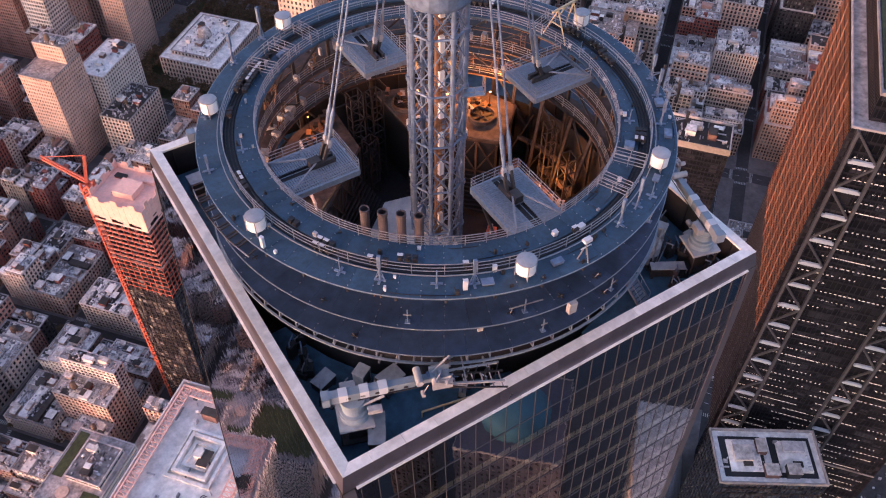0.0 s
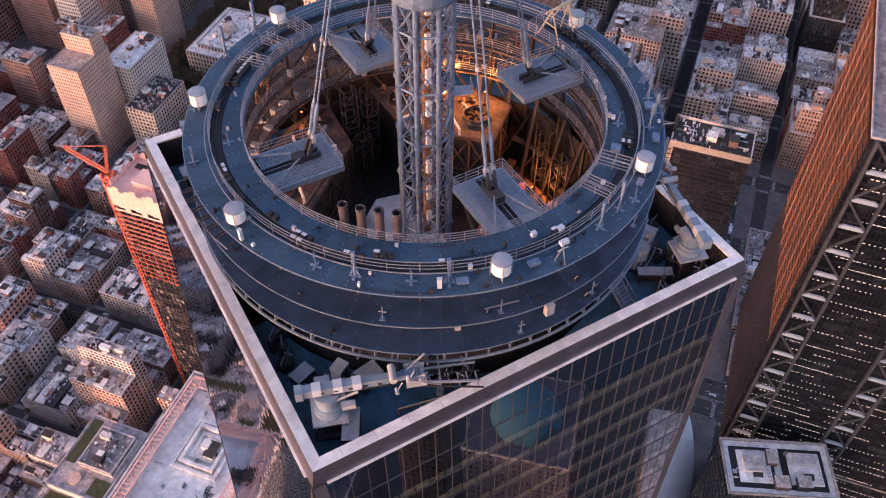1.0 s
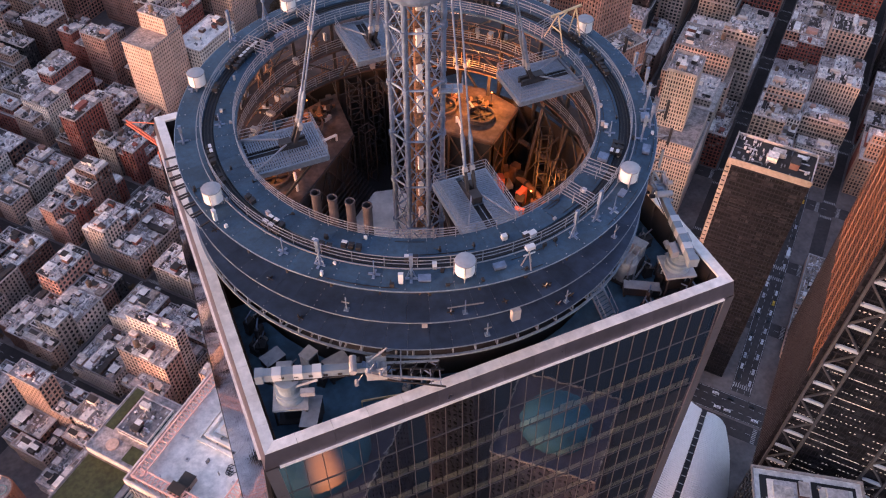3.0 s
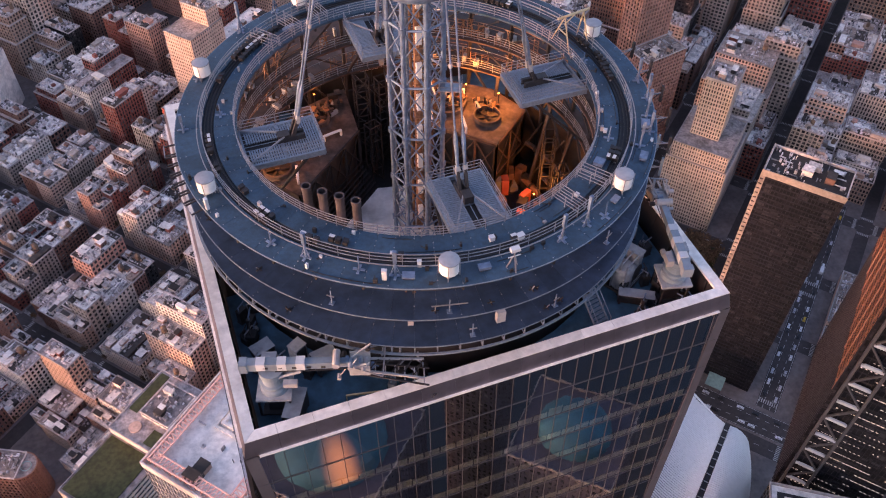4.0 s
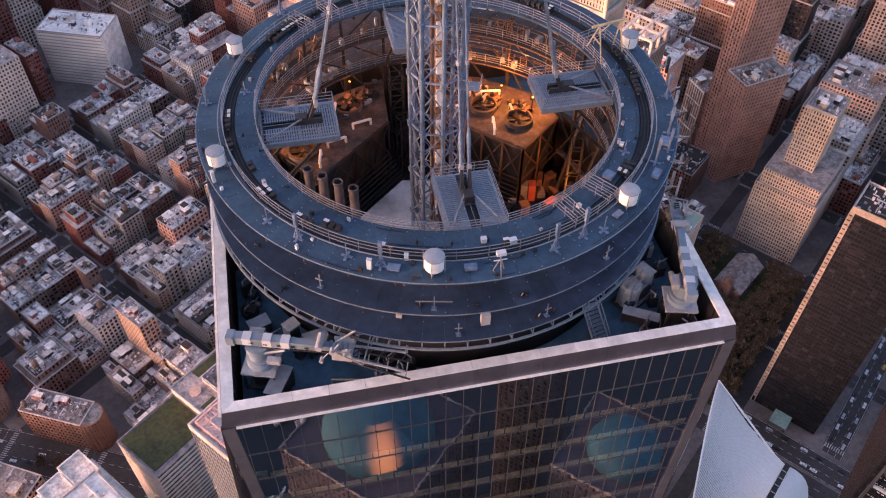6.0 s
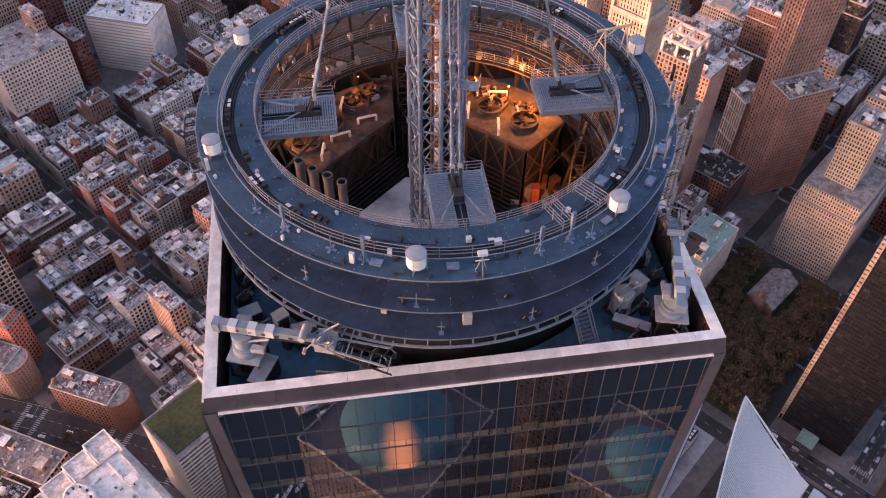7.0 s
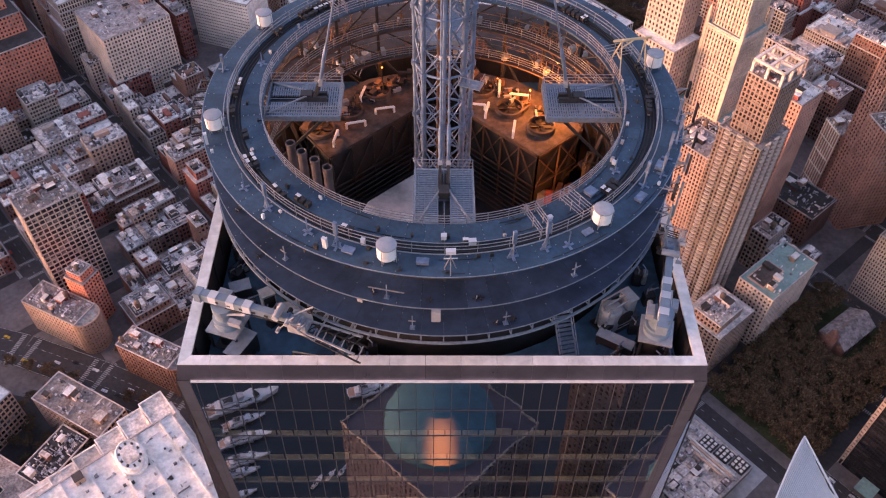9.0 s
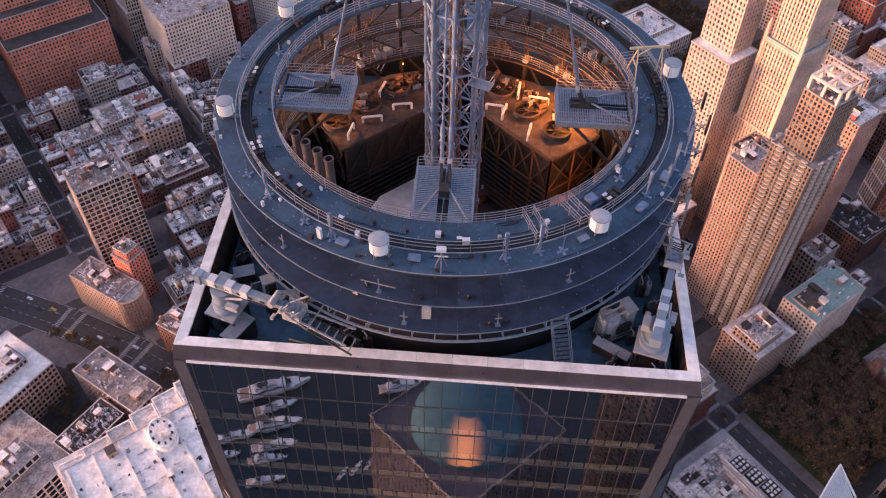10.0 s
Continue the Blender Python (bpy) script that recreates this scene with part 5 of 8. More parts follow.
# more machinery round the two near cranes
rk = random.Random(17)
for cx, cy, n, sx, sy in ((16.8, -17.2, 14, 2.6, 2.4), (-17.0, -14.2, 9, 2.4, 1.8), (-8.0, -18.2, 4, 2.4, 0.8), (18.8, -9.5, 8, 0.8, 4.0), (-18.9, -7.5, 8, 0.7, 3.5)):
    for i in range(n):
        x, y = cx + rk.uniform(-sx, sx), cy + rk.uniform(-sy, sy)
        if math.hypot(x, y) < 20.0 and abs(x) < 17 and abs(y) < 17:
            continue
        x, y = max(-19.6, min(19.6, x)), max(-19.6, min(19.6, y))
        root = thing("deck_machine", "small grey machine with pipes on the roof deck", "machine", pose(x, y, 413.5, 0, 0, rk.uniform(0, 90)), "machines on the roof deck")
        w, d, h = rk.uniform(0.3, 1.1), rk.uniform(0.3, 0.9), rk.uniform(0.4, 1.7)
        part("case", Geo().box(-w / 2, -d / 2, 0.1, w / 2, d / 2, h), rk.choice((BOXGREY, DARKSTEEL, DARKSTEEL, BLACK)), root)
        part("foot", Geo().box(-w / 2 - 0.05, -d / 2 - 0.05, 0, w / 2 + 0.05, d / 2 + 0.05, 0.1), DARKSTEEL, root)
        part("pipe", Geo().tube((-w * 0.3, 0, h), (-w * 0.3, 0, h + 0.5), 0.07, 6).tube((-w * 0.3, 0, h + 0.45), (w * 0.9, 0.3, h + 0.35), 0.07, 6), rk.choice((RAIL, STEEL, DARKSTEEL)), root)
# outrigger antennas on the flank of the ring
for i in range(14):
    a = -34 + 3.0 * i
    root = thing("outrigger_antenna", "thin steel antenna frame cantilevered off the ring edge", "antenna", at_ring(0, a, RZ[i % 3]), "antenna frames at the ring edge")
    part("arm", Geo().bar((0, 20.6, -0.1), (0, 22.1, 0.3), 0.09), RAIL, root)
    part("stay", Geo().bar((0, 20.8, -1.0), (0, 21.9, 0.25), 0.06), DARKSTEEL, root)
    part("panel", Geo().box(-0.14, 21.95, -0.7, 0.14, 22.15, 1.0 + 0.3 * (i % 2)), CRANE if i % 3 else DARKSTEEL, root)
    part("brace", Geo().bar((-0.6, 21.0, -0.1), (0.0, 21.9, 0.2), 0.05), RAIL, root)
deck_box(pose(19.4, -15.6, 413.5, 0, 0, 0), 0.8, 0.9, 1.6, ORANGE, "red-orange cabinet by the parapet")
deck_box(pose(15.0, -17.4, 413.5, 0, 0, -30), 3.2, 0.9, 1.3, DARKSTEEL, "dark steel walkway box on the deck")
deck_box(pose(-18.6, 16.4, 413.5, 0, 0, 0), 2.0, 1.5, 2.2, BOXGREY, "grey plant cabinet at the far corner")
# stair flight down from the deck
root = thing("steel_stair", "open steel stair with thin handrails on the deck", "stair", pose(10.6, -17.2, 413.5, 0, 0, 12))
for i in range(12):
    part("tread", Geo().box(-0.7, -0.14, 0.25 * i + 0.1, 0.7, 0.14, 0.25 * i + 0.15, 0, pose(0, 0.28 * i - 1.6, 0)), GRATE, root)
for x in (-0.72, 0.72):
    part("stringer", Geo().bar((x, -1.8, 0), (x, 1.7, 3.1), 0.08, 0.25), GRATE, root)
    part("rail", Geo().bar((x, -1.8, 1.0), (x, 1.7, 4.1), 0.05), RAIL, root)
    for i in range(4):
        part("post", Geo().bar((x, -1.8 + i * 1.15, 1.03 * i), (x, -1.8 + i * 1.15, 1.0 + 1.03 * i), 0.05), RAIL, root)
# yellow barrier and cable runs by the left crane
root = thing("yellow_barrier", "low yellow painted barrier along the deck edge", "barrier", pose(-10.5, -19.0, 413.5, 0, 0, -12))
part("rail", Geo().bar((-2.4, 0, 0.9), (3.2, 0, 0.9), 0.14), YELLOW, root)
for x in (-2.4, -0.5, 1.4, 3.2):
    part("post", Geo().bar((x, 0, 0), (x, 0, 0.9), 0.1), YELLOW, root)
for i in range(10):
    a = radians(-150 + i * 4.5)
    root = thing("pipe_run", "pale bent service pipe between the ring foot and the deck", "pipe", pose(17.9 * math.cos(a), 17.9 * math.sin(a), 413.5, 0, 0, math.degrees(a)), "service pipes at the ring foot")
    part("riser", Geo().tube((0, 0, 0), (0, 0, 2.6 + 0.4 * (i % 3)), 0.13, 8), RAIL if i % 2 else BOXGREY, root)
    part("run", Geo().tube((0, 0, 2.4 + 0.4 * (i % 3)), (1.3, 0, 2.2 + 0.4 * (i % 3)), 0.1, 8), RAIL if i % 2 else BOXGREY, root)

# ---- the city ----
g = Geo()
g.add([(-6000, -6000, 0), (6000, -6000, 0), (6000, 6000, 0), (-6000, 6000, 0)], [(0, 1, 2, 3)])
struct("ground", g, ASPHALT, "dark grey asphalt ground of the city", "ground")
rc = random.Random(21)


def facade(wall, glass, x0, y0, x1, y1, z0, z1, bay, floor, pier, span, depth=0.35, base=0.0):
    """Piers and spandrels that stand proud of a glazed core, on all four sides."""
    glass.box(x0 + depth, y0 + depth, z0, x1 - depth, y1 - depth, z1 - 0.1)
    nf = max(1, round((z1 - z0 - base) / floor))
    fh = (z1 - z0 - base) / nf
    for ax in (0, 1):
        lo, hi = ((x0, x1), (y0, y1))[ax]
        n = max(1, round((hi - lo) / bay))
        st = (hi - lo) / n
        for side in (0, 1):
            for i in range(n + 1):
                c = lo + st * i
                a, b = max(lo, c - pier / 2), min(hi, c + pier / 2)
                if i in (0, n):
                    a, b = (lo, lo + pier * 0.7) if i == 0 else (hi - pier * 0.7, hi)
                if ax == 0:
                    y = (y0, y1 - depth)[side]
                    wall.box(a, y, z0, b, y + depth, z1)
                else:
                    x = (x0, x1 - depth)[side]
                    wall.box(x, a + (depth if i == 0 else 0), z0, x + depth, b - (depth if i == n else 0), z1)
            e = 0.05
            for j in range(nf + 1):
                zc = z0 + base + fh * j
                zb = max(z0, zc - span * 0.35)
                zt = min(z1, zc + span * 0.65)
                if ax == 0:
                    y = (y0 + e, y1 - depth + 0.02)[side]
                    wall.box(lo + 0.1, y, zb, hi - 0.1, y + depth - e, zt)
                else:
                    x = (x0 + e, x1 - depth + 0.02)[side]
                    wall.box(x, lo + 0.1, zb, x + depth - e, hi - 0.1, zt)


def roof(geo, x0, y0, x1, y1, z, par=0.9, w=0.4):
    geo.box(x0 + w, y0 + w, z - 0.5, x1 - w, y1 - w, z)
    return geo


def parapet(geo, x0, y0, x1, y1, z, par=0.9, w=0.4):
    """One closed ring of coping round a roof."""
    o, k = 0.15, w
    out = [(x0 - o, y0 - o), (x1 + o, y0 - o), (x1 + o, y1 + o), (x0 - o, y1 + o)]
    inn = [(x0 + k, y0 + k), (x1 - k, y0 + k), (x1 - k, y1 - k), (x0 + k, y1 - k)]
    vs = [(*p, zz) for zz in (z - 0.1, z + par) for p in out + inn]
    fs = []
    for i in range(4):
        n = (i + 1) % 4
        fs += [(i, n, 8 + n, 8 + i), (4 + n, 4 + i, 12 + i, 12 + n), (8 + i, 8 + n, 12 + n, 12 + i), (n, i, 4 + i, 4 + n)]
    return geo.add(vs, fs)


ROOFTONES = ("silver", "white", "tar", "gravel", "grey", "silver", "white", "tar", "white")


def sections(x0, y0, x1, y1, z, r):
    """Strips and squares of roofing laid at different times, with low upstands between them."""
    out = []
    along = (x1 - x0) > (y1 - y0)
    a0, a1 = (x0, x1) if along else (y0, y1)
    b0, b1 = (y0, y1) if along else (x0, x1)
    a = a0
    while a < a1 - 2:
        w = min(r.uniform(2.8, 7.5), a1 - a)
        if a1 - (a + w) < 3:
            w = a1 - a
        cuts = [b0, b1] if r.random() < 0.45 else [b0, b0 + (b1 - b0) * r.uniform(0.3, 0.7), b1]
        for c0, c1 in zip(cuts, cuts[1:]):
            if r.random() < 0.78:
                h = r.choice((0.03, 0.05, 0.25, 0.45, 0.8, 1.4, 2.6))
                q = (a + 0.1, c0 + 0.1, a + w - 0.1, c1 - 0.1) if along else (c0 + 0.1, a + 0.1, c1 - 0.1, a + w - 0.1)
                out.append((q, h, r.choice(ROOFTONES)))
        a += w
    return out


tank_parts = None


def water_tank(root, x, y, z, s=1.0):
    global tank_parts
    if tank_parts is None:
        st = Geo()
        for i in range(4):
            a = radians(45 + 90 * i)
            st.bar((1.5 * math.cos(a), 1.5 * math.sin(a), 0), (1.4 * math.cos(a), 1.4 * math.sin(a), 3.2), 0.22)
        st.box(-1.6, -1.6, 3.1, 1.6, 1.6, 3.3)
        tank_parts = (st.mesh("tank_stand", DARKSTEEL), Geo().lathe([(0.02, 3.3), (1.75, 3.3), (1.7, 6.8), (1.8, 6.85), (0.02, 8.1)], 12).mesh("water_tank", TANKWOOD))
    for nm, me in (("tank_stand", tank_parts[0]), ("water_tank", tank_parts[1])):
        ob = part(nm, me, None, root)
        ob.matrix_basis = Matrix.Translation((x, y, z)) @ Matrix.Scale(s, 4)


def clutter(root, rects, z, r, dens=1.0, tank=0.3, patches=False):
    """Bulkheads, ducts and units on a flat roof."""
    x0, y0, x1, y1 = rects
    w, d = x1 - x0, y1 - y0
    if min(w, d) < 5:
        return
    nb = 1 + (w * d > 180) + (w * d > 350) + (w * d > 600) + (w * d > 900)
    for i in range(nb):
        bw, bd, bh = r.uniform(2.6, min(7, w * 0.4)), r.uniform(2.6, min(7, d * 0.4)), r.uniform(2.2, 4.2)
        bx, by = r.uniform(x0 + 1, x1 - bw - 1), r.uniform(y0 + 1, y1 - bd - 1)
        gb = Geo().box(bx, by, z - 0.05, bx + bw, by + bd, z + bh)
        gb.box(bx - 0.15, by - 0.15, z + bh, bx + bw + 0.15, by + bd + 0.15, z + bh + 0.2, 1)
        gb.box(bx + bw * 0.3, by - 0.05, z, bx + bw * 0.3 + 0.9, by + 0.02, z + 2.0, 2)
        part("stair_bulkhead", gb, (r.choice((WALLS["tan"], WALLS["brown"], WALLS["white"], WALLS["red"], WALLS["white"], WALLS["dark"])), r.choice((ROOFS["silver"], ROOFS["tar"], ROOFS["white"])), DARKSTEEL), root)
    gu = Geo()
    for i in range(int(min(80, w * d / 5.5) * dens) + 4):
        a, b, h = r.uniform(0.4, 2.0), r.uniform(0.4, 1.6), r.uniform(0.5, 2.1)
        x, y = r.uniform(x0 + 0.6, x1 - a - 0.6), r.uniform(y0 + 0.6, y1 - b - 0.6)
        k = r.random()
        if k < 0.62:
            gu.box(x, y, z + 0.02, x + a, y + b, z + h)
            if a > 1.2 and b > 1.0:
                gu.lathe([(0.42, z + h), (0.42, z + h + 0.15), (0.02, z + h + 0.15)], 8, 0, (x + a / 2, y + b / 2))
        elif k < 0.82:
            L = r.uniform(2, 7)
            if r.random() < 0.5:
                gu.box(x, y, z + 0.3, min(x + L, x1 - 0.5), y + 0.5, z + 0.8)
            else:
                gu.box(x, y, z + 0.3, x + 0.5, min(y + L, y1 - 0.5), z + 0.8)
        else:
            gu.tube((x, y, z), (x, y, z + h + 0.6), 0.22, 6)
    tagged(part("roof_equipment", gu, UNIT, root, "grey roof units and ducts"), kind="stuff")
    # roofing laid at different times
    if patches:
        gp, tones = Geo(), sorted(set(ROOFTONES))
        for q, h, tone in sections(x0, y0, x1, y1, z, r):
            gp.box(q[0], q[1], z - 0.2, q[2], q[3], z + h, tones.index(tone))
        tagged(part("roof_section", gp, [ROOFS[k] for k in tones], root), kind="stuff")
    if r.random() < tank:
        water_tank(root, r.uniform(x0 + 2, x1 - 2), r.uniform(y0 + 2, y1 - 2), z, r.uniform(0.8, 1.15))


WORDS = {"rust": "rust-pink stone", "terracotta": "cream terracotta", "orange_brick": "orange-red brick", "red": "red brick", "brown": "brown brick", "tan": "tan brick", "pale": "pale limestone", "white": "white brick", "grey": "grey stone", "pink": "pinkish stone", "dark": "black-clad", "bronze": "bronze-clad", "steel": "pale metal-clad"}
RWORDS = {"silver": "silver-grey roof", "white": "white roof", "tar": "dark tarred roof", "gravel": "gravel roof", "grey": "grey roof", "green": "planted roof", "copper": "green copper roof"}
count = 0


far_city = Geo()
FAR_MATS = []


def slot(m):
    if m not in FAR_MATS:
        FAR_MATS.append(m)
    return FAR_MATS.index(m)


def join(geo, m, pose_m):
    """Adds a far building's mesh to the one joined mass of far blocks."""
    o = len(far_city.v)
    far_city.v.extend([tuple(pose_m @ Vector(q)) for q in geo.v])
    far_city.f.extend([tuple(i + o for i in f) for f in geo.f])
    far_city.m.extend([slot(m)] * len(geo.f))


def far_block(u0, v0, u1, v1, tiers, wall, rf, bay, floor, pier, span, turn, wings=()):
    x, y = uv((u0 + u1) / 2, (v0 + v1) / 2)
    hw, hd = (u1 - u0) / 2, (v1 - v0) / 2
    m = pose(x, y, 0, 0, 0, GRID + turn)
    gw, gg, gr, gp, gu, gt = Geo(), Geo(), Geo(), Geo(), Geo(), Geo()
    z = 0.0
    for ins, top in tiers:
        a, b, c, d = ins if isinstance(ins, tuple) else (-hw + ins, -hd + ins, hw - ins, hd - ins)
        facade(gw, gg, a, b, c, d, z, top, bay, floor, pier, span)
        roof(gr, a, b, c, d, top)
        parapet(gp, a, b, c, d, top, 0.9)
        z = top - 0.02
    for (wa, wb, wc, wd), wt in wings:
        facade(gw, gg, wa, wb, wc, wd, 0, wt, bay, floor, pier, span)
        roof(gr, wa, wb, wc, wd, wt)
        parapet(gp, wa, wb, wc, wd, wt, 0.7)
        for i in range(5):
            w, e, hh = rc.uniform(0.6, 2.2), rc.uniform(0.6, 2.0), rc.uniform(0.5, 1.6)
            x, y = rc.uniform(wa + 0.5, wc - w - 0.5), rc.uniform(wb + 0.5, max(wb + 0.6, wd - e - 0.5))
            gu.box(x, y, wt, x + w, y + e, wt + hh)
    if min(c - a, d - b) > 5:
        bw, bd = rc.uniform(2.5, (c - a) * 0.4), rc.uniform(2.5, (d - b) * 0.4)
        bx, by = rc.uniform(a + 1, c - bw - 1), rc.uniform(b + 1, d - bd - 1)
        gw.box(bx, by, top, bx + bw, by + bd, top + rc.uniform(2.5, 4.5))
        for i in range(int(min(70, (c - a) * (d - b) / 6)) + 4):
            w, e, h = rc.uniform(0.5, 2.3), rc.uniform(0.5, 1.8), rc.uniform(0.6, 2.6)
            x, y = rc.uniform(a + 0.6, c - w - 0.6), rc.uniform(b + 0.6, d - e - 0.6)
            gu.box(x, y, top, x + w, y + e, top + h)
        if rc.random() < 0.25:
            gt.lathe([(0.02, top + 3.0), (1.7, top + 3.0), (1.65, top + 6.4), (0.02, top + 7.6)], 10, 0, (rc.uniform(a + 2, c - 2), rc.uniform(b + 2, d - 2)))
    if min(c - a, d - b) > 7:
        tones = {}
        for q, h, tone in sections(a + 0.6, b + 0.6, c - 0.6, d - 0.6, top, rc):
            tones.setdefault(tone, Geo()).box(q[0], q[1], top - 0.2, q[2], q[3], top + h)
        for tone, geo in tones.items():
            join(geo, ROOFS[tone], m)
    for geo, mt in ((gw, WALLS[wall]), (gg, PANE), (gr, ROOFS[rf]), (gu, UNIT), (gp, COPING), (gt, TANKWOOD)):
        join(geo, mt, m)


def block(u0, v0, u1, v1, tiers, wall, rf, bay=3.2, floor=3.6, pier=1.3, span=1.5, glass=None, label="", turn=0.0, name="building", dens=1.0, tank=0.3, par=0.9, r=None, base=0.0, depth=0.35, wings=(), old=False):
    """A building on the street grid. tiers: (inset, top height) from the ground up."""
    global count
    count += 1
    r = r or rc
    cu, cv = (u0 + u1) / 2, (v0 + v1) / 2
    x, y = uv(cu, cv)
    hw, hd = (u1 - u0) / 2, (v1 - v0) / 2
    if not label:
        label = f"{WORDS[wall]} building, {'low' if tiers[-1][1] < 22 else 'mid-rise' if tiers[-1][1] < 60 else 'tall'}, with a {RWORDS[rf]}"
    root = thing(name, label, "building", pose(x, y, 0, 0, 0, GRID + turn))
    gw, gg = Geo(), Geo()
    z = 0.0
    for i, (ins, top) in enumerate(tiers):
        if isinstance(ins, tuple):
            a, b, c, d = ins
        else:
            a, b, c, d = -hw + ins, -hd + ins, hw - ins, hd - ins
        facade(gw, gg, a, b, c, d, z, top, bay, floor, pier, span, depth, base if i == 0 else 0)
        part("roof", roof(Geo(), a, b, c, d, top), ROOFS[rf], root)
        part("parapet", parapet(Geo(), a, b, c, d, top, par if i == len(tiers) - 1 else 0.6), COPING, root, "pale coping")
        z = top - 0.02
    for (wa, wb, wc, wd), wt in wings:
        facade(gw, gg, wa, wb, wc, wd, 0, wt, bay, floor, pier, span, depth)
        part("roof", roof(Geo(), wa, wb, wc, wd, wt), ROOFS[rf if count % 3 else "tar"], root)
        part("parapet", parapet(Geo(), wa, wb, wc, wd, wt, 0.7), COPING, root, "pale coping")
    tagged(part("wall", gw, WALLS[wall], root), kind="stuff")
    tagged(part("window", gg, glass or PANE, root, "dark windows behind the piers"), kind="stuff")
    clutter(root, (a + 0.6, b + 0.6, c - 0.6, d - 0.6), top, r, dens, tank, old)
    for (wa, wb, wc, wd), wt in wings:
        clutter(root, (wa + 0.4, wb + 0.4, wc - 0.4, wd - 0.4), wt, r, dens, 0, old)
    return root


# pavements and lots -------------------------------------------------
reserved = []          # (u0, v0, u1, v1) kept free of filler


def keep(u0, v0, u1, v1, m=4):
    reserved.append((u0 - m, v0 - m, u1 + m, v1 + m))


def free(u0, v0, u1, v1):
    return all(u1 <= a or u0 >= c or v1 <= b or v0 >= d for a, b, c, d in reserved)


keep(-75, -95, 75, 60)              # the tower's own site
keep(12, 74, 72, 118)               # glass tower beside
keep(22, 198, 104, 235)
keep(-78, 146, 10, 233)
keep(286, -12, 428, 68, 2)          # churchyard
keep(440, 285, 600, 455, 2)         # park
keep(300, -66, 338, -14)
keep(128, -190, 242, -70)
keep(120, -92, 300, 6, 2)           # winged hall
keep(162, 198, 191, 231)
keep(343, 407, 384, 446, 1)
keep(480, 64, 556, 150, 1)
keep(455, 545, 500, 592, 1)
keep(484, 452, 522, 480, 1)
keep(371, 150, 446, 240, 1)
keep(418, 128, 447, 151, 1)
keep(224, 568, 296, 650)
keep(10, 615, 102, 700)
keep(-2, 403, 40, 434)
keep(430, 4, 492, 56)
keep(322, 103, 357, 137)
keep(382, 156, 432, 214)
keep(428, 100, 470, 145)
keep(338, 66, 392, 96)
keep(295, 72, 335, 105)
keep(205, 8, 272, 62)
keep(-140, 240, -13, 372)
keep(-90, 372, -20, 445, 1)
keep(-36, 330, 12, 412, 1)
keep(-20, 236, 38, 335, 1)
keep(4, 368, 24, 392, 1)
keep(382, 388, 434, 434, 1)
keep(361, 376, 412, 406, 1)
keep(300, -130, 520, -62, 1)         # street beside the black slab

USTREETS = [-420, -330, -240, -150, -85, -7, 112, 198, 276, 366, 430, 505, 590, 680, 770, 860]
VSTREETS = [-330, -250, -175, -98, -13, 70, 128, 241, 330, 396, 450, 496, 566, 640, 720, 800, 880]


def seen(u, v):
    """Whether a spot lies in the part of the city that the flight looks over."""
    x, y = uv(u, v)
    if y < 90 and x < 120:
        return False
    ang = math.degrees(math.atan2(x + 10, y + 55))
    return -52 < ang < 68 and y > -10 and math.hypot(x, y) < 1060


def tower_zone(u, v):
    """The ring of taller blocks beyond the old quarter."""
    return v > 605 or (u > 455 and v > 290) or (u > 620)


pav = Geo()
lots = []
for i in range(len(USTREETS) - 1):
    for j in range(len(VSTREETS) - 1):
        u0, u1 = USTREETS[i] + 6, USTREETS[i + 1] - 6
        v0, v1 = VSTREETS[j] + 5, VSTREETS[j + 1] - 5
        if not seen((u0 + u1) / 2, (v0 + v1) / 2):
            continue
        p = [uv(*q) for q in ((u0, v0), (u1, v0), (u1, v1), (u0, v1))]
        pav.add([(x, y, 0.0) for x, y in p] + [(x, y, 0.16) for x, y in p], [(4, 5, 6, 7), (0, 1, 5, 4), (1, 2, 6, 5), (2, 3, 7, 6), (3, 0, 4, 7)])
        # split the block into two rows of lots
        for vv0, vv1 in ((v0 + 1.8, (v0 + v1) / 2 - 0.2), ((v0 + v1) / 2 + 0.2, v1 - 1.8)):
            u = u0 + 1.8
            while u < u1 - 9:
                w = rc.choice((9, 12, 15, 18, 24, 30)) if not tower_zone(u, vv0) else rc.choice((22, 28, 34, 40))
                w = min(w, u1 - 1.8 - u)
                if u1 - 1.8 - (u + w) < 8:
                    w = u1 - 1.8 - u
                lots.append((u, vv0, u + w, vv1))
                u += w + (0.1 if rc.random() < 0.93 else 2.0)
struct("pavement", pav, PAVING, "grey concrete pavements round the city blocks", "pavement")

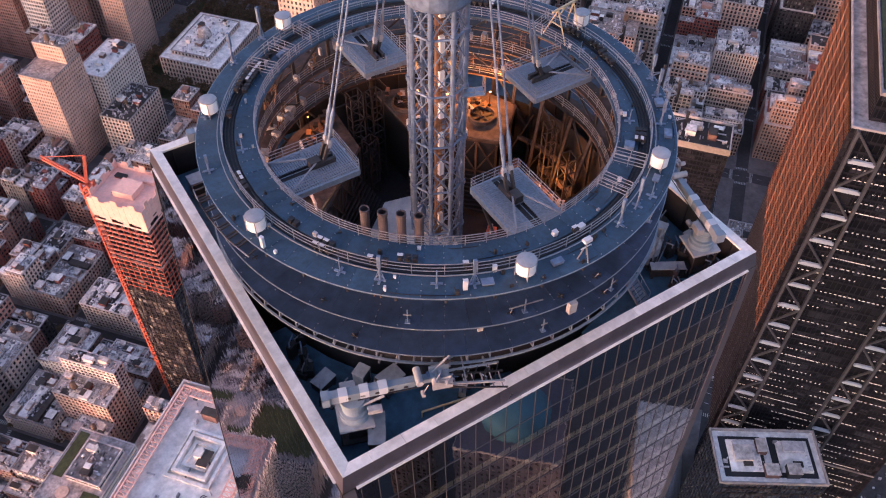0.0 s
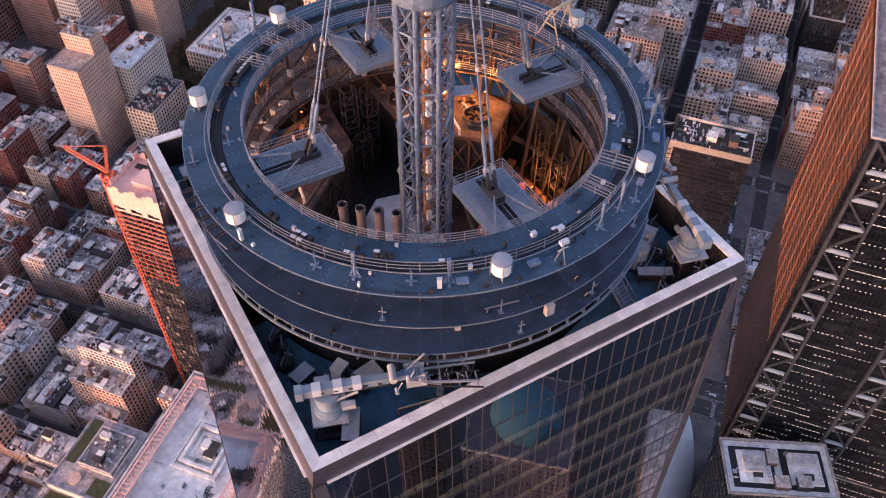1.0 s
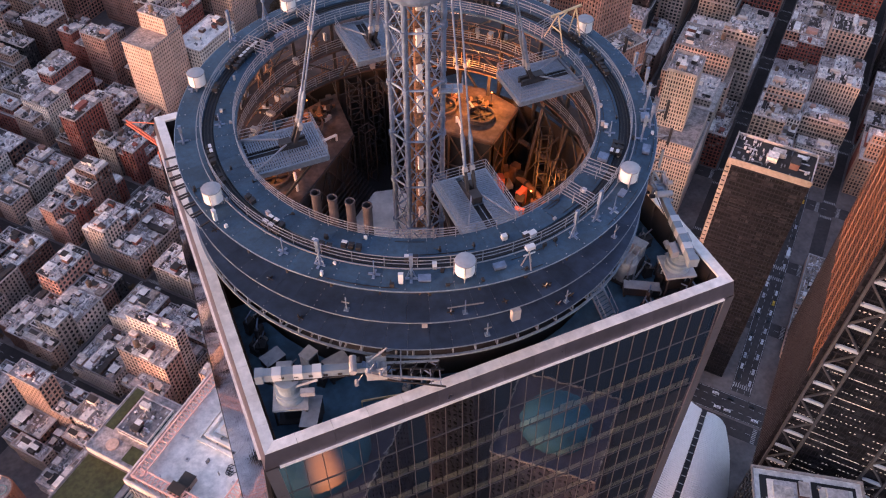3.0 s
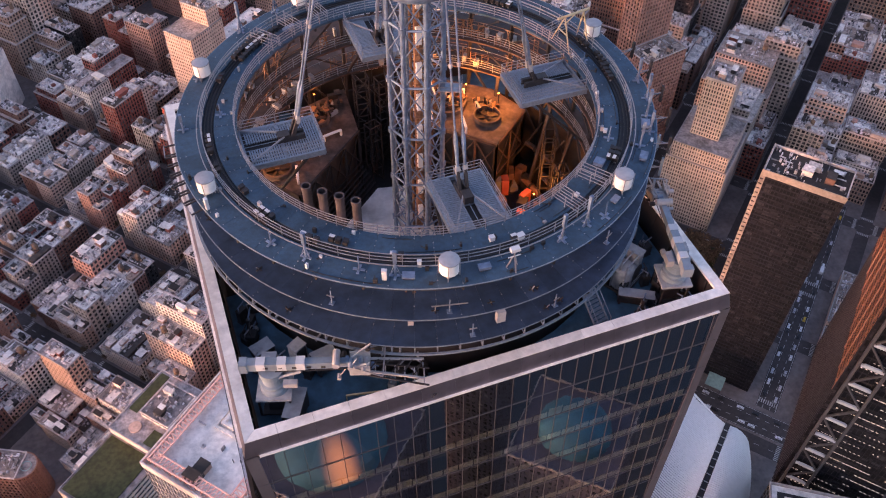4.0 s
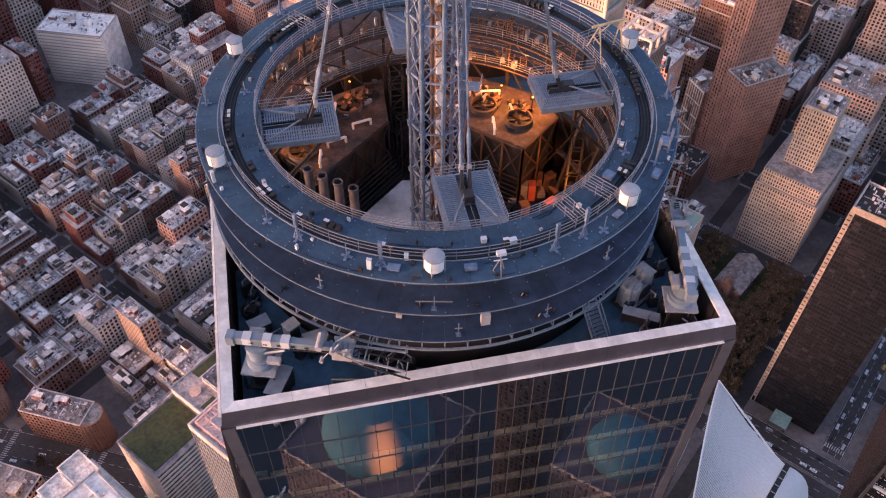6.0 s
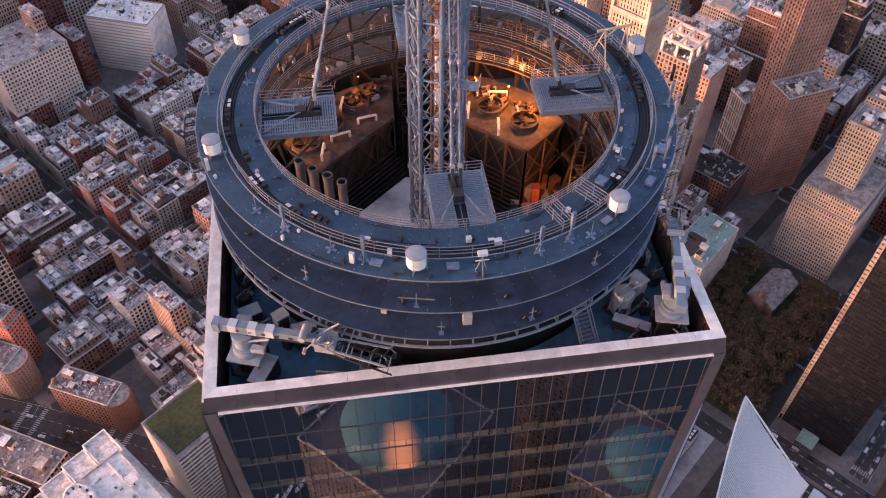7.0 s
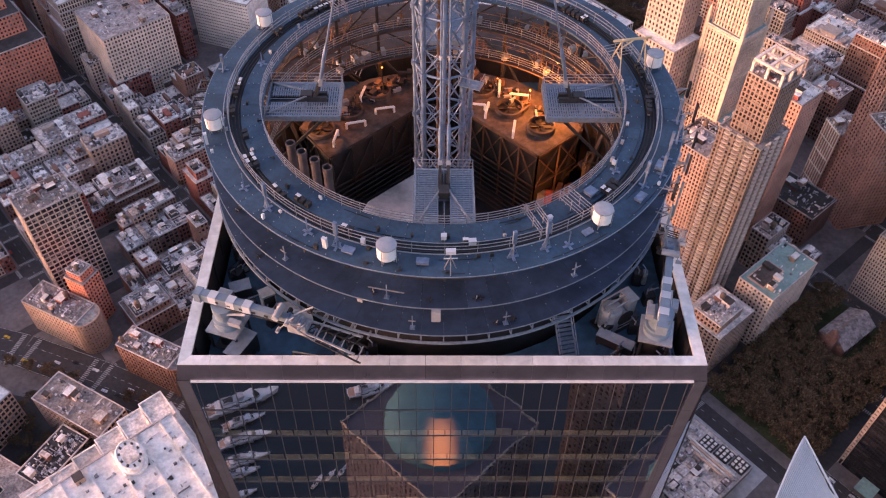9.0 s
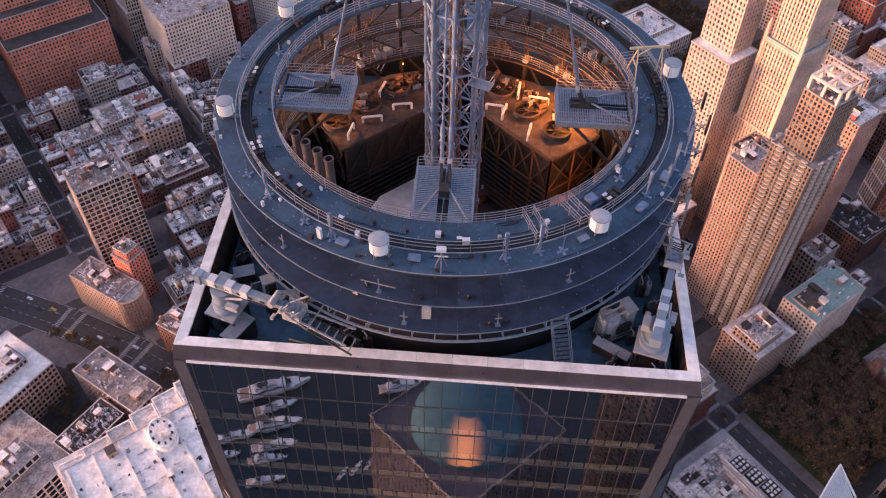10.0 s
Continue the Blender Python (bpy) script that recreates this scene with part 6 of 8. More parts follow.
nb = 0
lots.sort(key=lambda q: math.hypot(*uv((q[0] + q[2]) / 2, (q[1] + q[3]) / 2)))
for u0, v0, u1, v1 in lots:
    if not free(u0, v0, u1, v1):
        continue
    um, vm = (u0 + u1) / 2, (v0 + v1) / 2
    x, y = uv(um, vm)
    far = math.hypot(x, y)
    ang = math.degrees(math.atan2(x, y))
    if not seen(um, vm):
        continue
    # the low old quarter to the north, the tall one to the east
    tall = um > 300 and vm < 290
    if tall:
        h = rc.choice((24, 30, 38, 48, 60, 80)) * rc.uniform(0.9, 1.15)
        if um < 400:
            h = min(h, 50)
    elif tower_zone(um, vm):
        h = rc.choice((32, 45, 60, 80, 100, 120)) * rc.uniform(0.9, 1.15)
    elif um > 240:
        h = rc.choice((18, 22, 26, 30, 36, 46)) * rc.uniform(0.9, 1.12)
    else:
        h = rc.choice((14, 17, 19, 20, 22, 24, 28, 34)) * rc.uniform(0.9, 1.12)
        if rc.random() < 0.06:
            h *= 1.7
    # set back at the rear
    dv = v1 - v0
    if tall:
        mix = (2, 3, 1.5, 1.5, 1.2, 5, 1.2, 0.6, 2)
    elif tower_zone(um, vm) or h > 50:
        mix = (2, 2, 5, 3, 2, 0, 5, 5, 0)
    else:
        mix = (5.5, 6.5, 2.2, 1.6, 2.4, 2.4, 0.8, 0.4, 0.3)
    wall = rc.choices(("red", "brown", "tan", "pale", "white", "grey", "pink", "rust", "dark"), mix)[0]
    rf = rc.choices(("silver", "white", "tar", "gravel", "grey"), (4.0, 5.0, 3.2, 2.0, 2.0))[0]
    if h > 55 and min(u1 - u0, v1 - v0) > 13:
        tiers = [(0, h * rc.uniform(0.45, 0.7)), (rc.uniform(1.5, 3), h * 0.88), (rc.uniform(3.2, 4.5), h)]
    elif rc.random() < 0.16 and min(u1 - u0, v1 - v0) > 13:
        tiers = [(0, h * 0.8), (rc.uniform(2, 3), h)]
    else:
        tiers = [(0, h)]
    bay = rc.choice((2.4, 2.8, 3.4)) if far < 700 else 3.6
    fl, pw, sw, tn = rc.choice((3.4, 3.7, 4.0)), bay * rc.uniform(0.30, 0.50), rc.uniform(0.9, 1.5), rc.uniform(-0.15, 0.15)
    wings = []
    if len(tiers) == 1 and rc.random() < 0.55 and v1 - v0 > 16:
        # a lower rear wing, or a taller front part
        hw, hd, q = (u1 - u0) / 2, (v1 - v0) / 2, rc.uniform(0.3, 0.5)
        s = rc.choice((-1, 1))
        cut = -hd + 2 * hd * q if s < 0 else hd - 2 * hd * q
        main = (-hw, cut + 0.1, hw, hd) if s < 0 else (-hw, -hd, hw, cut - 0.1)
        back = (-hw + 0.05, -hd, hw - rc.choice((0.05, 3.0)), cut) if s < 0 else (-hw + rc.choice((0.05, 3.0)), cut, hw - 0.05, hd)
        wings = [(back, h * rc.choice((0.55, 0.7, 0.8, 0.9)))]
        tiers = [(main, h)]
    if nb < 180:
        block(u0, v0, u1, v1, tiers, wall, rf, bay, fl, pw, sw, turn=tn, dens=1.5, wings=wings, old=True)
    else:
        far_block(u0, v0, u1, v1, tiers, wall, rf, bay, fl, pw, sw, tn, wings)
    nb += 1
# the quarter west of the tower, which only its glass sees
for x in range(-470, -150, 46):
    for y in range(-176, 46, 46):
        a, b = rc.uniform(14, 20), rc.uniform(14, 20)
        um, vm = x * _cg + y * _sg, -x * _sg + y * _cg
        h = rc.choice((16, 24, 36, 52, 78, 96))
        far_block(um - a, vm - b, um + a, vm + b, [(0, h * 0.75), (3, h)], rc.choice(("red", "tan", "pale", "white", "brown")), rc.choice(("white", "silver", "tar")), 3.6, 3.8, 1.7, 1.5, 0)
tagged(part("far_city", far_city, FAR_MATS, None), "mass of brick and stone blocks in the far city", "city", "", "stuff")

# ---- landmarks ----
# glass tower beside, with a pale roof and a warm lit parapet
b7 = block(14, 77, 69, 114, [(0, 226)], "steel", "white", 1.6, 4.2, 0.25, 0.5, PANE_B, "glass office tower with a pale roof and pinkish metal parapet", dens=0.3, tank=0, par=3.2, depth=0.2, name="office_tower")
g = Geo()
for k, (ax, ay, bx, by) in enumerate(((-25.5, -17, 25.5, -17), (25.5, -17, 25.5, 17), (25.5, 17, -25.5, 17), (-25.5, 17, -25.5, -17))):
    n = 24 if k % 2 == 0 else 16
    for i in range(n):
        f0, f1 = i / n, (i + 1) / n
        g.bar((ax + (bx - ax) * f0, ay + (by - ay) * f0, 227.0), (ax + (bx - ax) * f1, ay + (by - ay) * f1, 229.2), 0.22)
        g.bar((ax + (bx - ax) * f0, ay + (by - ay) * f0, 226), (ax + (bx - ax) * f0, ay + (by - ay) * f0, 229.5), 0.3)
    g.bar((ax, ay, 229.4), (bx, by, 229.4), 0.5)
for ax, ay, bx, by, n in ((-24.5, -16, 24.5, -16, 30), (24.5, -16, 24.5, 16, 20), (24.5, 16, -24.5, 16, 30), (-24.5, 16, -24.5, -16, 20)):
    sx, sy = (0, 1 if ay < 0 else -1) if ay == by else (1 if ax < 0 else -1, 0)
    for i in range(n):
        f0, f1 = i / n, (i + 1) / n
        p0, p1 = (ax + (bx - ax) * f0, ay + (by - ay) * f0), (ax + (bx - ax) * f1, ay + (by - ay) * f1)
        g.bar((p0[0] - sx, p0[1] - sy, 229.3), (p1[0] + sx * 2.2, p1[1] + sy * 2.2, 229.3), 0.25)
        g.bar((p0[0] - sx, p0[1] - sy, 229.3), (p0[0] + sx * 2.2, p0[1] + sy * 2.2, 229.3), 0.3)
    g.bar((ax + sx * 2.2, ay + sy * 2.2, 229.35), (bx + sx * 2.2, by + sy * 2.2, 229.35), 0.45)
part("parapet_truss", g, WALLS["netting"], b7, "pinkish metal lattice inside the parapet")
for k_, (q_, h_) in enumerate((((-5, -8, 13, 8), 1.0), ((-3, -6, 11, 6), 1.9), ((0, -4, 9, 4), 0.9))):
    part("roof_kerb", parapet(Geo(), *q_, 226, h_, 0.9), ROOFS["white"], b7, "square pale kerb nested on the roof")
part("roof_plinth", Geo().box(3, -1.3, 225.9, 6, 1.3, 229), ROOFS["white"], b7, "small white roof plinth")
for k_ in range(6):
    part("roof_cable", Geo().hoop(0.8 + 0.25 * (k_ % 3), 226.12, 0.14, 16, 0, 20, 250), BLACK, b7, "black coiled cable", pose(-10 + 0.9 * (k_ % 3), -9 + 0.9 * (k_ // 3), 0))
# green-roofed office block
bg = block(23, 200, 103, 233, [(0, 70), ((-2, -16.5, 40, 16.5), 76), ((12, -14, 34, 6), 80)], "white", "grey", 6.0, 4.0, 0.2, 2.0, PANE_B, "white-banded office block with planted roofs and stepped terraces", dens=0.6, tank=0, name="office_block")
g = Geo().box(-38.5, -13, 70.05, -3, 15, 70.6).box(12, 9.5, 76.05, 38, 15, 76.5).box(0, -15, 76.05, 9, -6, 76.5)
part("planting", g, ROOFS["green"], bg, "olive-green sedum planting")
part("round_terrace", Geo().lathe([(0.05, 76.9), (3.4, 76.9), (3.4, 76.0)], 24, 0, (5, 4)), WALLS["pink"], bg, "round pinkish terrace")
# wide white roof with stepped terraces
bw = block(-76, 150, 8, 231, [(0, 76), ((-40, -39, 38, 30), 82)], "white", "white", 3.0, 4.0, 0.6, 1.8, PANE_B, "broad pale office block with a white stepped roof", dens=1.5, tank=0, name="office_block")
for i in range(6):
    x = -41 + 13.6 * i
    y, z = 36.5 + 2.0 * i, 77.6 + 0.7 * i
    part("terrace", Geo().box(x, 29.0, 60, x + 13.2, y, z).box(x, y - 0.7, z, x + 13.2, y, z + 0.9).box(x, 29.0, z, x + 0.7, y - 0.7, z + 0.9).box(x + 12.5, 29.0, z, x + 13.2, y - 0.7, z + 0.9).box(x + 0.75, 29.2, z, x + 12.45, y - 0.75, z + 0.06, 1), (ROOFS["white"], ROOFS["silver"]), bw, "white-edged grey roof terrace")
for i in range(6):
    part("roof_curb", Geo().box(-38 + 13.6 * i, -38, 82.0, -37.1 + 13.6 * i, 29, 83.3), ROOFS["white"], bw)
for i in range(70):
    x, y, w, d = rc.uniform(-36, 34), rc.uniform(-36, 16), rc.uniform(0.4, 1.4), rc.uniform(0.6, 1.5)
    if i % 5 < 3:
        part("roof_vent", Geo().box(x, y, 82, x + w * 1.2, y + w * d, 82.3 + w * 0.5), ROOFS["tar"] if i % 3 else UNIT, bw)
oval = pose(10, 19, 0) @ Matrix.Diagonal((1.0, 1.45, 1.0, 1.0))
drum = part("roof_rotunda", Geo().lathe([(7.4, 82), (7.4, 84.2), (6.6, 84.4), (6.6, 86.6), (6.0, 86.9), (6.0, 86.3), (0.05, 86.3)], 36), ROOFS["white"], bw, "stepped oval white roof drum", oval)
part("drum_deck", Geo().box(-3.6, -3.4, 86.3, 3.6, 3.4, 86.75), ROOFS["silver"], drum, "flat pale deck on the drum")
for i in range(10):
    a = radians(36 * i + 8)
    part("drum_light", Geo().box(-0.55, -0.5, 86.3, 0.55, 0.5, 86.8), ROOFS["tar"], drum, "", pose(4.9 * math.cos(a), 4.9 * math.sin(a), 0, 0, 0, 36 * i + 8))
# low civic blocks round a court
block(-41, 268, -19, 322, [(0, 33)], "tan", "gravel", 3.0, 4.2, 0.8, 1.4, None, "low tan block with a broad gravel roof", dens=0.8, tank=0, turn=21)
block(-112, 318, -64, 362, [(0, 34), ((-22, -9, 16, 9), 38)], "tan", "white", 3.0, 4.2, 0.8, 1.4, None, "low tan block with a white roof hall", dens=0.5, tank=0, turn=21)
block(-126, 252, -74, 304, [(0, 28), ((-26, -10, 12, 8), 33)], "white", "gravel", 5.0, 4.4, 1.0, 1.0, None, "modern low building with a white grid facade and brown roof", dens=0.5, tank=0, turn=21)
block(-66, 256, -46, 292, [(0, 30)], "dark", "tar", 3.0, 4.2, 0.8, 1.4, None, "narrow dark plant building with roof fans", dens=2.0, tank=0, turn=-69)
# two corner blocks with rounded noses
for u0, v0, u1, v1, wl, h in ((-17.2, 348.3, 2.8, 401.3, "tan", 30), (14, 279, 31, 328, "brown", 30)):
    rb = block(u0, v0 + 8, u1, v1, [(0, h)], wl, "gravel", 2.6, 3.6, 1.1, 1.4, None, WORDS[wl] + " corner building with a rounded nose and many windows", dens=1.6, tank=0.8, turn=23.5)
    hw = (u1 - u0) / 2
    yb = -(v1 - v0 - 8) / 2
    n = 14
    nose = Geo()
    for i in range(n):
        a0, a1 = math.pi + math.pi * i / n, math.pi + math.pi * (i + 1) / n
        p0, p1 = (hw * math.cos(a0), yb + 9 * math.sin(a0)), (hw * math.cos(a1), yb + 9 * math.sin(a1))
        nose.bar((*p0, 0), (*p0, h), 1.3, 0.8)
        for j in range(11):
            z = h * j / 10
            nose.bar((*p0, z), (*p1, z), 0.6, 1.4)
    part("nose_wall", nose, WALLS[wl], rb, "rounded corner wall")
    arc = [(0.97 * hw * math.cos(math.pi + math.pi * i / n), yb + 8.7 * math.sin(math.pi + math.pi * i / n)) for i in range(n + 1)]
    m_ = len(arc)
    part("nose_window", Geo().add([(x, y, 0) for x, y in arc] + [(x, y, h) for x, y in arc], [(i, i + 1, m_ + i + 1, m_ + i) for i in range(m_ - 1)]), PANE, rb)
    part("nose_roof", Geo().add([(x, y, h) for x, y in arc], [tuple(range(m_))]), ROOFS["grey"], rb, "grey rounded roof")
    part("roof_ring", Geo().hoop(hw * 0.35, h + 0.2, 0.25, 20), ROOFS["copper"], rb, "greenish round roof kerb", Matrix.Translation((0, yb - 3, 0)))
block(6, 371, 21, 387, [(0, 44), (2, 50)], "orange_brick", "gravel", 2.4, 3.4, 1.1, 1.3, label="orange-red brick corner tower with stone trim", tank=0.9, turn=23.5)
# slender tower under construction with a red hoist
bc = block(164, 200, 188, 228, [(0, 150), (0.4, 188)], "dark", "gravel", 3.0, 3.6, 0.5, 0.7, None, "slender tower under construction with bare upper floors", dens=0.5, tank=0, name="tower_block")
g = Geo()
for i in range(11):
    z = 150 + 3.5 * i
    for s in (-1, 1):
        g.box(-12.6, s * 14.6 - 0.1, z, 12.6, s * 14.6 + 0.1, z + 1.1)
        g.box(s * 12.6 - 0.1, -14.6, z, s * 12.6 + 0.1, 14.6, z + 1.1)
part("floor_netting", g, WALLS["netting"], bc, "pinkish floor-edge netting")
for i in range(8):
    for y in (-14.9, 14.6):
        part("screen", Geo().box(-12.9 + 3.25 * i, y, 180 + 2.0 * (i % 3), -9.75 + 3.25 * i, y + 0.3, 192 + 1.5 * ((i * 2) % 3)), WALLS["netting"], bc, "pale pinkish protection screen")
for i in range(9):
    for x in (-12.9, 12.6):
        part("screen", Geo().box(x, -14.6 + 3.24 * i, 179 + 2.0 * (i % 3), x + 0.3, -11.42 + 3.24 * i, 192 + 1.5 * ((i * 2) % 3)), WALLS["netting"], bc, "pale pinkish protection screen")
part("top_slab", Geo().box(-12.5, -14.5, 190, 12.5, 14.5, 190.6).box(-6, -6, 190.6, 4, 5, 194).box(6, -10, 190.6, 10, -4, 192.5), WALLS["netting"], bc, "bare concrete top floor")
for i in range(14):
    z = 130 + 3.5 * i
    part("scaffold_lift", Geo().bar((-13, -15, z), (13, -15, z), 0.3).bar((-13, 15, z), (13, 15, z), 0.3).bar((-13, -15, z), (-13, 15, z), 0.3).bar((13, -15, z), (13, 15, z), 0.3), ORANGE, bc, "orange-red scaffold lift")
for i in range(9):
    for sgn in (-1, 1):
        part("scaffold_post", Geo().bar((-13 + 3.25 * i, sgn * 15, 128), (-13 + 3.25 * i, sgn * 15, 178), 0.28), ORANGE, bc, "orange-red scaffold post")
        part("scaffold_post", Geo().bar((sgn * 13, -15 + 3.75 * i, 128), (sgn * 13, -15 + 3.75 * i, 178), 0.28), ORANGE, bc, "orange-red scaffold post")
hoist = thing("construction_hoist", "red-orange steel construction hoist and crane mast", "crane", pose(*uv(170, 232), 0, 0, 0, GRID))
for k, (x, y) in enumerate(((-2.2, -2.2), (2.2, -2.2), (2.2, 2.2), (-2.2, 2.2))):
    part("chord", Geo().bar((x, y, 0), (x, y, 196), 1.1), ORANGE, hoist)
g = Geo()
for i in range(49):
    z = 4 * i
    for (x0, y0), (x1, y1) in (((-2.2, -2.2), (2.2, -2.2)), ((2.2, -2.2), (2.2, 2.2)), ((2.2, 2.2), (-2.2, 2.2)), ((-2.2, 2.2), (-2.2, -2.2))):
        g.bar((x0, y0, z), (x1, y1, z + 4), 0.75)
        g.bar((x0, y0, z), (x1, y1, z), 0.75)
part("lacing", g, ORANGE, hoist)
g = Geo().bar((0, 0, 196), (4, 26, 200), 1.3).bar((0, 0, 198), (4, 26, 202), 0.7).bar((0, 0, 196), (2, -3, 212), 1.5).bar((2, -3, 212), (4, 26, 201), 0.35)
for i in range(12):
    f = i / 12
    g.bar((4 * f, 26 * f, 196 + 4 * f), (4 * (f + 0.083), 26 * (f + 0.083), 198.3 + 4 * f), 0.4)
part("jib", g, ORANGE, hoist, "red-orange raised jib")
# pale slab, wedge of old towers to the north-east
block(343, 418, 381, 446, [(0, 87), ((4, -13, 18, 13), 101)], "pink", "gravel", 2.4, 3.5, 1.2, 1.6, label="broad pinkish slab building with a crowded roof", dens=2.0, tank=0.9)
block(384, 407, 432, 433, [(0, 64)], "white", "white", 2.8, 3.6, 1.2, 1.4, label="white mid-rise slab with a flat white roof", dens=0.3, tank=0)
block(457, 547, 498, 590, [(0, 150), (4, 168)], "rust", "gravel", 2.6, 3.5, 1.1, 1.2, label="tall rust-pink tower with close piers", tank=0.5, name="tower_block", depth=0.6)
block(486, 454, 520, 478, [(0, 128), (3, 150)], "pink", "gravel", 2.6, 3.5, 1.1, 1.3, label="tall slim pinkish tower by the park", tank=0.5, name="tower_block", depth=0.6)
ws = block(243, 575, 277, 635, [(0, 53)], "white", "white", 2.6, 3.3, 0.9, 2.2, label="white banded slab with a blank end wall and cluttered roof", dens=1.0, tank=0, turn=29)
part("end_wall", Geo().box(-16.6, -30.4, 0, 16.9, -30.02, 52.8), ROOFS["white"], ws, "blank white end wall")
block(364, 378, 410, 404, [(0, 42)], "pale", "tar", 3.4, 3.8, 1.2, 1.3, label="pale stone block with a dark crowded roof", dens=1.6, tank=0.9)
block(130, 575, 190, 630, [(0, 70)], "pale", "grey", 2.8, 3.6, 1.3, 1.5, label="broad pale stone office block with rows of windows", tank=0)
block(14, 630, 100, 700, [(0, 58), ((-40, -16, 36, 30), 76), ((-34, -4, 30, 26), 96), ((-14, 2, 18, 20), 112)], "orange_brick", "tar", 3.0, 3.8, 1.6, 1.7, label="massive stepped red brick building with many small windows", tank=0.6)
block(0, 406, 37, 431, [(0, 84)], "pale", "gravel", 3.6, 4.0, 0.7, 1.0, label="pale concrete-framed tower with a deep grid of windows")
# black hotel slab with a light rim
bm_ = block(311, -61, 334, -19, [(0, 178)], "slab", "tar", 1.8, 3.3, 0.3, 0.9, PANE_K, "black slab tower with a pale roof rim and dark windows", dens=0.8, tank=0, par=1.6, name="tower_block")
part("rim", Geo().box(-12.0, -21.4, 176, -11.55, 21.4, 180).box(-11.9, 21.05, 176, 11.9, 21.5, 180), WALLS["grey"], bm_, "pale stone roof rim")
edge_ = Geo()
for i in range(52):
    edge_.box(-12.1, 19.4, 6 + 3.3 * i, -11.55, 21.6, 8.2 + 3.3 * i)
edge_.box(-12.1, 19.0, 0, -11.55, 19.6, 178).box(-12.1, 21.3, 0, -11.55, 21.7, 178)
part("edge_strip", edge_, WALLS["grey"], bm_, "pale stone edge strip with small windows")
# stepped pale tower
block(437, 8, 491, 53, [(0, 60), ((-25, -20.5, 22, 20.5), 73), ((-10, -8, 15, 13), 121)], "pale", "grey", 1.9, 3.5, 0.9, 0.9, label="stepped pinkish-white tower with a dense grid of windows", dens=0.8, tank=0, name="tower_block", depth=0.6, par=2.2)
block(496, 8, 536, 50, [(0, 66), (4, 72)], "grey", "silver", 2.6, 3.5, 1.0, 1.3, label="grey stone block with a pale roof behind the stepped tower", dens=1.5, tank=0.5)
# tall towers in the evening light
ball = block(326, 106, 354, 134, [(0, 162), ((-10, -10, 10, 10), 200)], "tan", "gravel", 2.6, 3.2, 1.0, 0.9, label="tall tan residential tower with rounded stacked balconies", dens=0.8, tank=0, name="tower_block")
g = Geo()
for i in range(49):
    z = 10 + 3.2 * i
    for x in (-8, 0, 8):
        for s in (-1, 1):
            arc = [(x + 2.2 * math.cos(radians(a)), s * 14 + s * 1.7 * math.sin(radians(a))) for a in (0, 45, 90, 135, 180)]
            if s < 0:
                arc = arc[::-1]
            n = len(arc)
            g.add([(px, py, z) for px, py in arc] + [(px, py, z + 0.9) for px, py in arc], [(k, k + 1, n + k + 1, n + k) for k in range(n - 1)] + [tuple(range(n)), tuple(range(n, 2 * n))])
            arc = [(s * 14 + s * 1.7 * math.sin(radians(a)), x + 2.2 * math.cos(radians(a))) for a in (0, 45, 90, 135, 180)]
            g.add([(px, py, z) for px, py in arc] + [(px, py, z + 0.9) for px, py in arc], [(k, k + 1, n + k + 1, n + k) for k in range(n - 1)] + [tuple(range(n)), tuple(range(n, 2 * n))])
cf = Geo()
for i in range(3):
    for j in range(3):
        cf.box(-9.6 + 8.9 * i, -9.6 + 8.9 * j, 200, -8.2 + 8.9 * i, -8.2 + 8.9 * j, 209)
for i in range(3):
    cf.box(-9.6, -9.6 + 8.9 * i, 208, 9.6, -8.2 + 8.9 * i, 209.4)
    cf.box(-9.6 + 8.9 * i, -9.6, 208.05, -8.2 + 8.9 * i, 9.6, 209.3)
part("crown_frame", cf, WALLS["pale"], ball, "open stone crown frame on the roof")
tagged(part("balcony", g, WALLS["pale"], ball, "rows of curved balconies"), kind="stuff")
block(334, 137, 356, 160, [(0, 128)], "tan", "grey", 2.4, 3.2, 1.0, 0.9, label="lower tan tower with a flat grey roof beside the balconied one", dens=0.6, tank=0, name="tower_block", depth=0.6)
block(371, 158, 394, 182, [(0, 102)], "pink", "tar", 2.5, 3.5, 1.1, 0.8, label="flat-topped pinkish tower with narrow piers", dens=1.4, tank=0.5, name="tower_block", depth=0.6)
wo = block(396, 158, 444, 206, [(0, 104), ((-24, -10, 4, 18), 168), ((-21.5, -7.5, 1.5, 15.5), 208)], "terracotta", "copper", 2.3, 3.6, 1.2, 0.8, label="ornate cream terracotta skyscraper with setbacks and a copper crown", dens=0.3, tank=0, name="tower_block", depth=0.7)
part("crown", Geo().add([(-21.5, -7.5, 208), (1.5, -7.5, 208), (1.5, 15.5, 208), (-21.5, 15.5, 208), (-12, 2, 238), (-8, 2, 238), (-8, 6, 238), (-12, 6, 238)], [(0, 1, 5, 4), (1, 2, 6, 5), (2, 3, 7, 6), (3, 0, 4, 7), (4, 5, 6, 7)]), ROOFS["copper"], wo, "green copper pyramid crown")
for x in (-24.4, 2.4):
    for y in (-10.4, 16.4):
        part("corner_turret", Geo().box(x, y, 104, x + 2, y + 2, 174).lathe([(1.4, 174), (1.2, 178), (0.05, 182)], 8, 0, (x + 1, y + 1)), WALLS["terracotta"], wo, "cream corner turret")
for z in (103, 136, 166):
    part("cornice", parapet(Geo(), -24.3, -10.3, 4.3, 18.3, z, 1.6, 0.5), WALLS["terracotta"], wo, "projecting cornice")
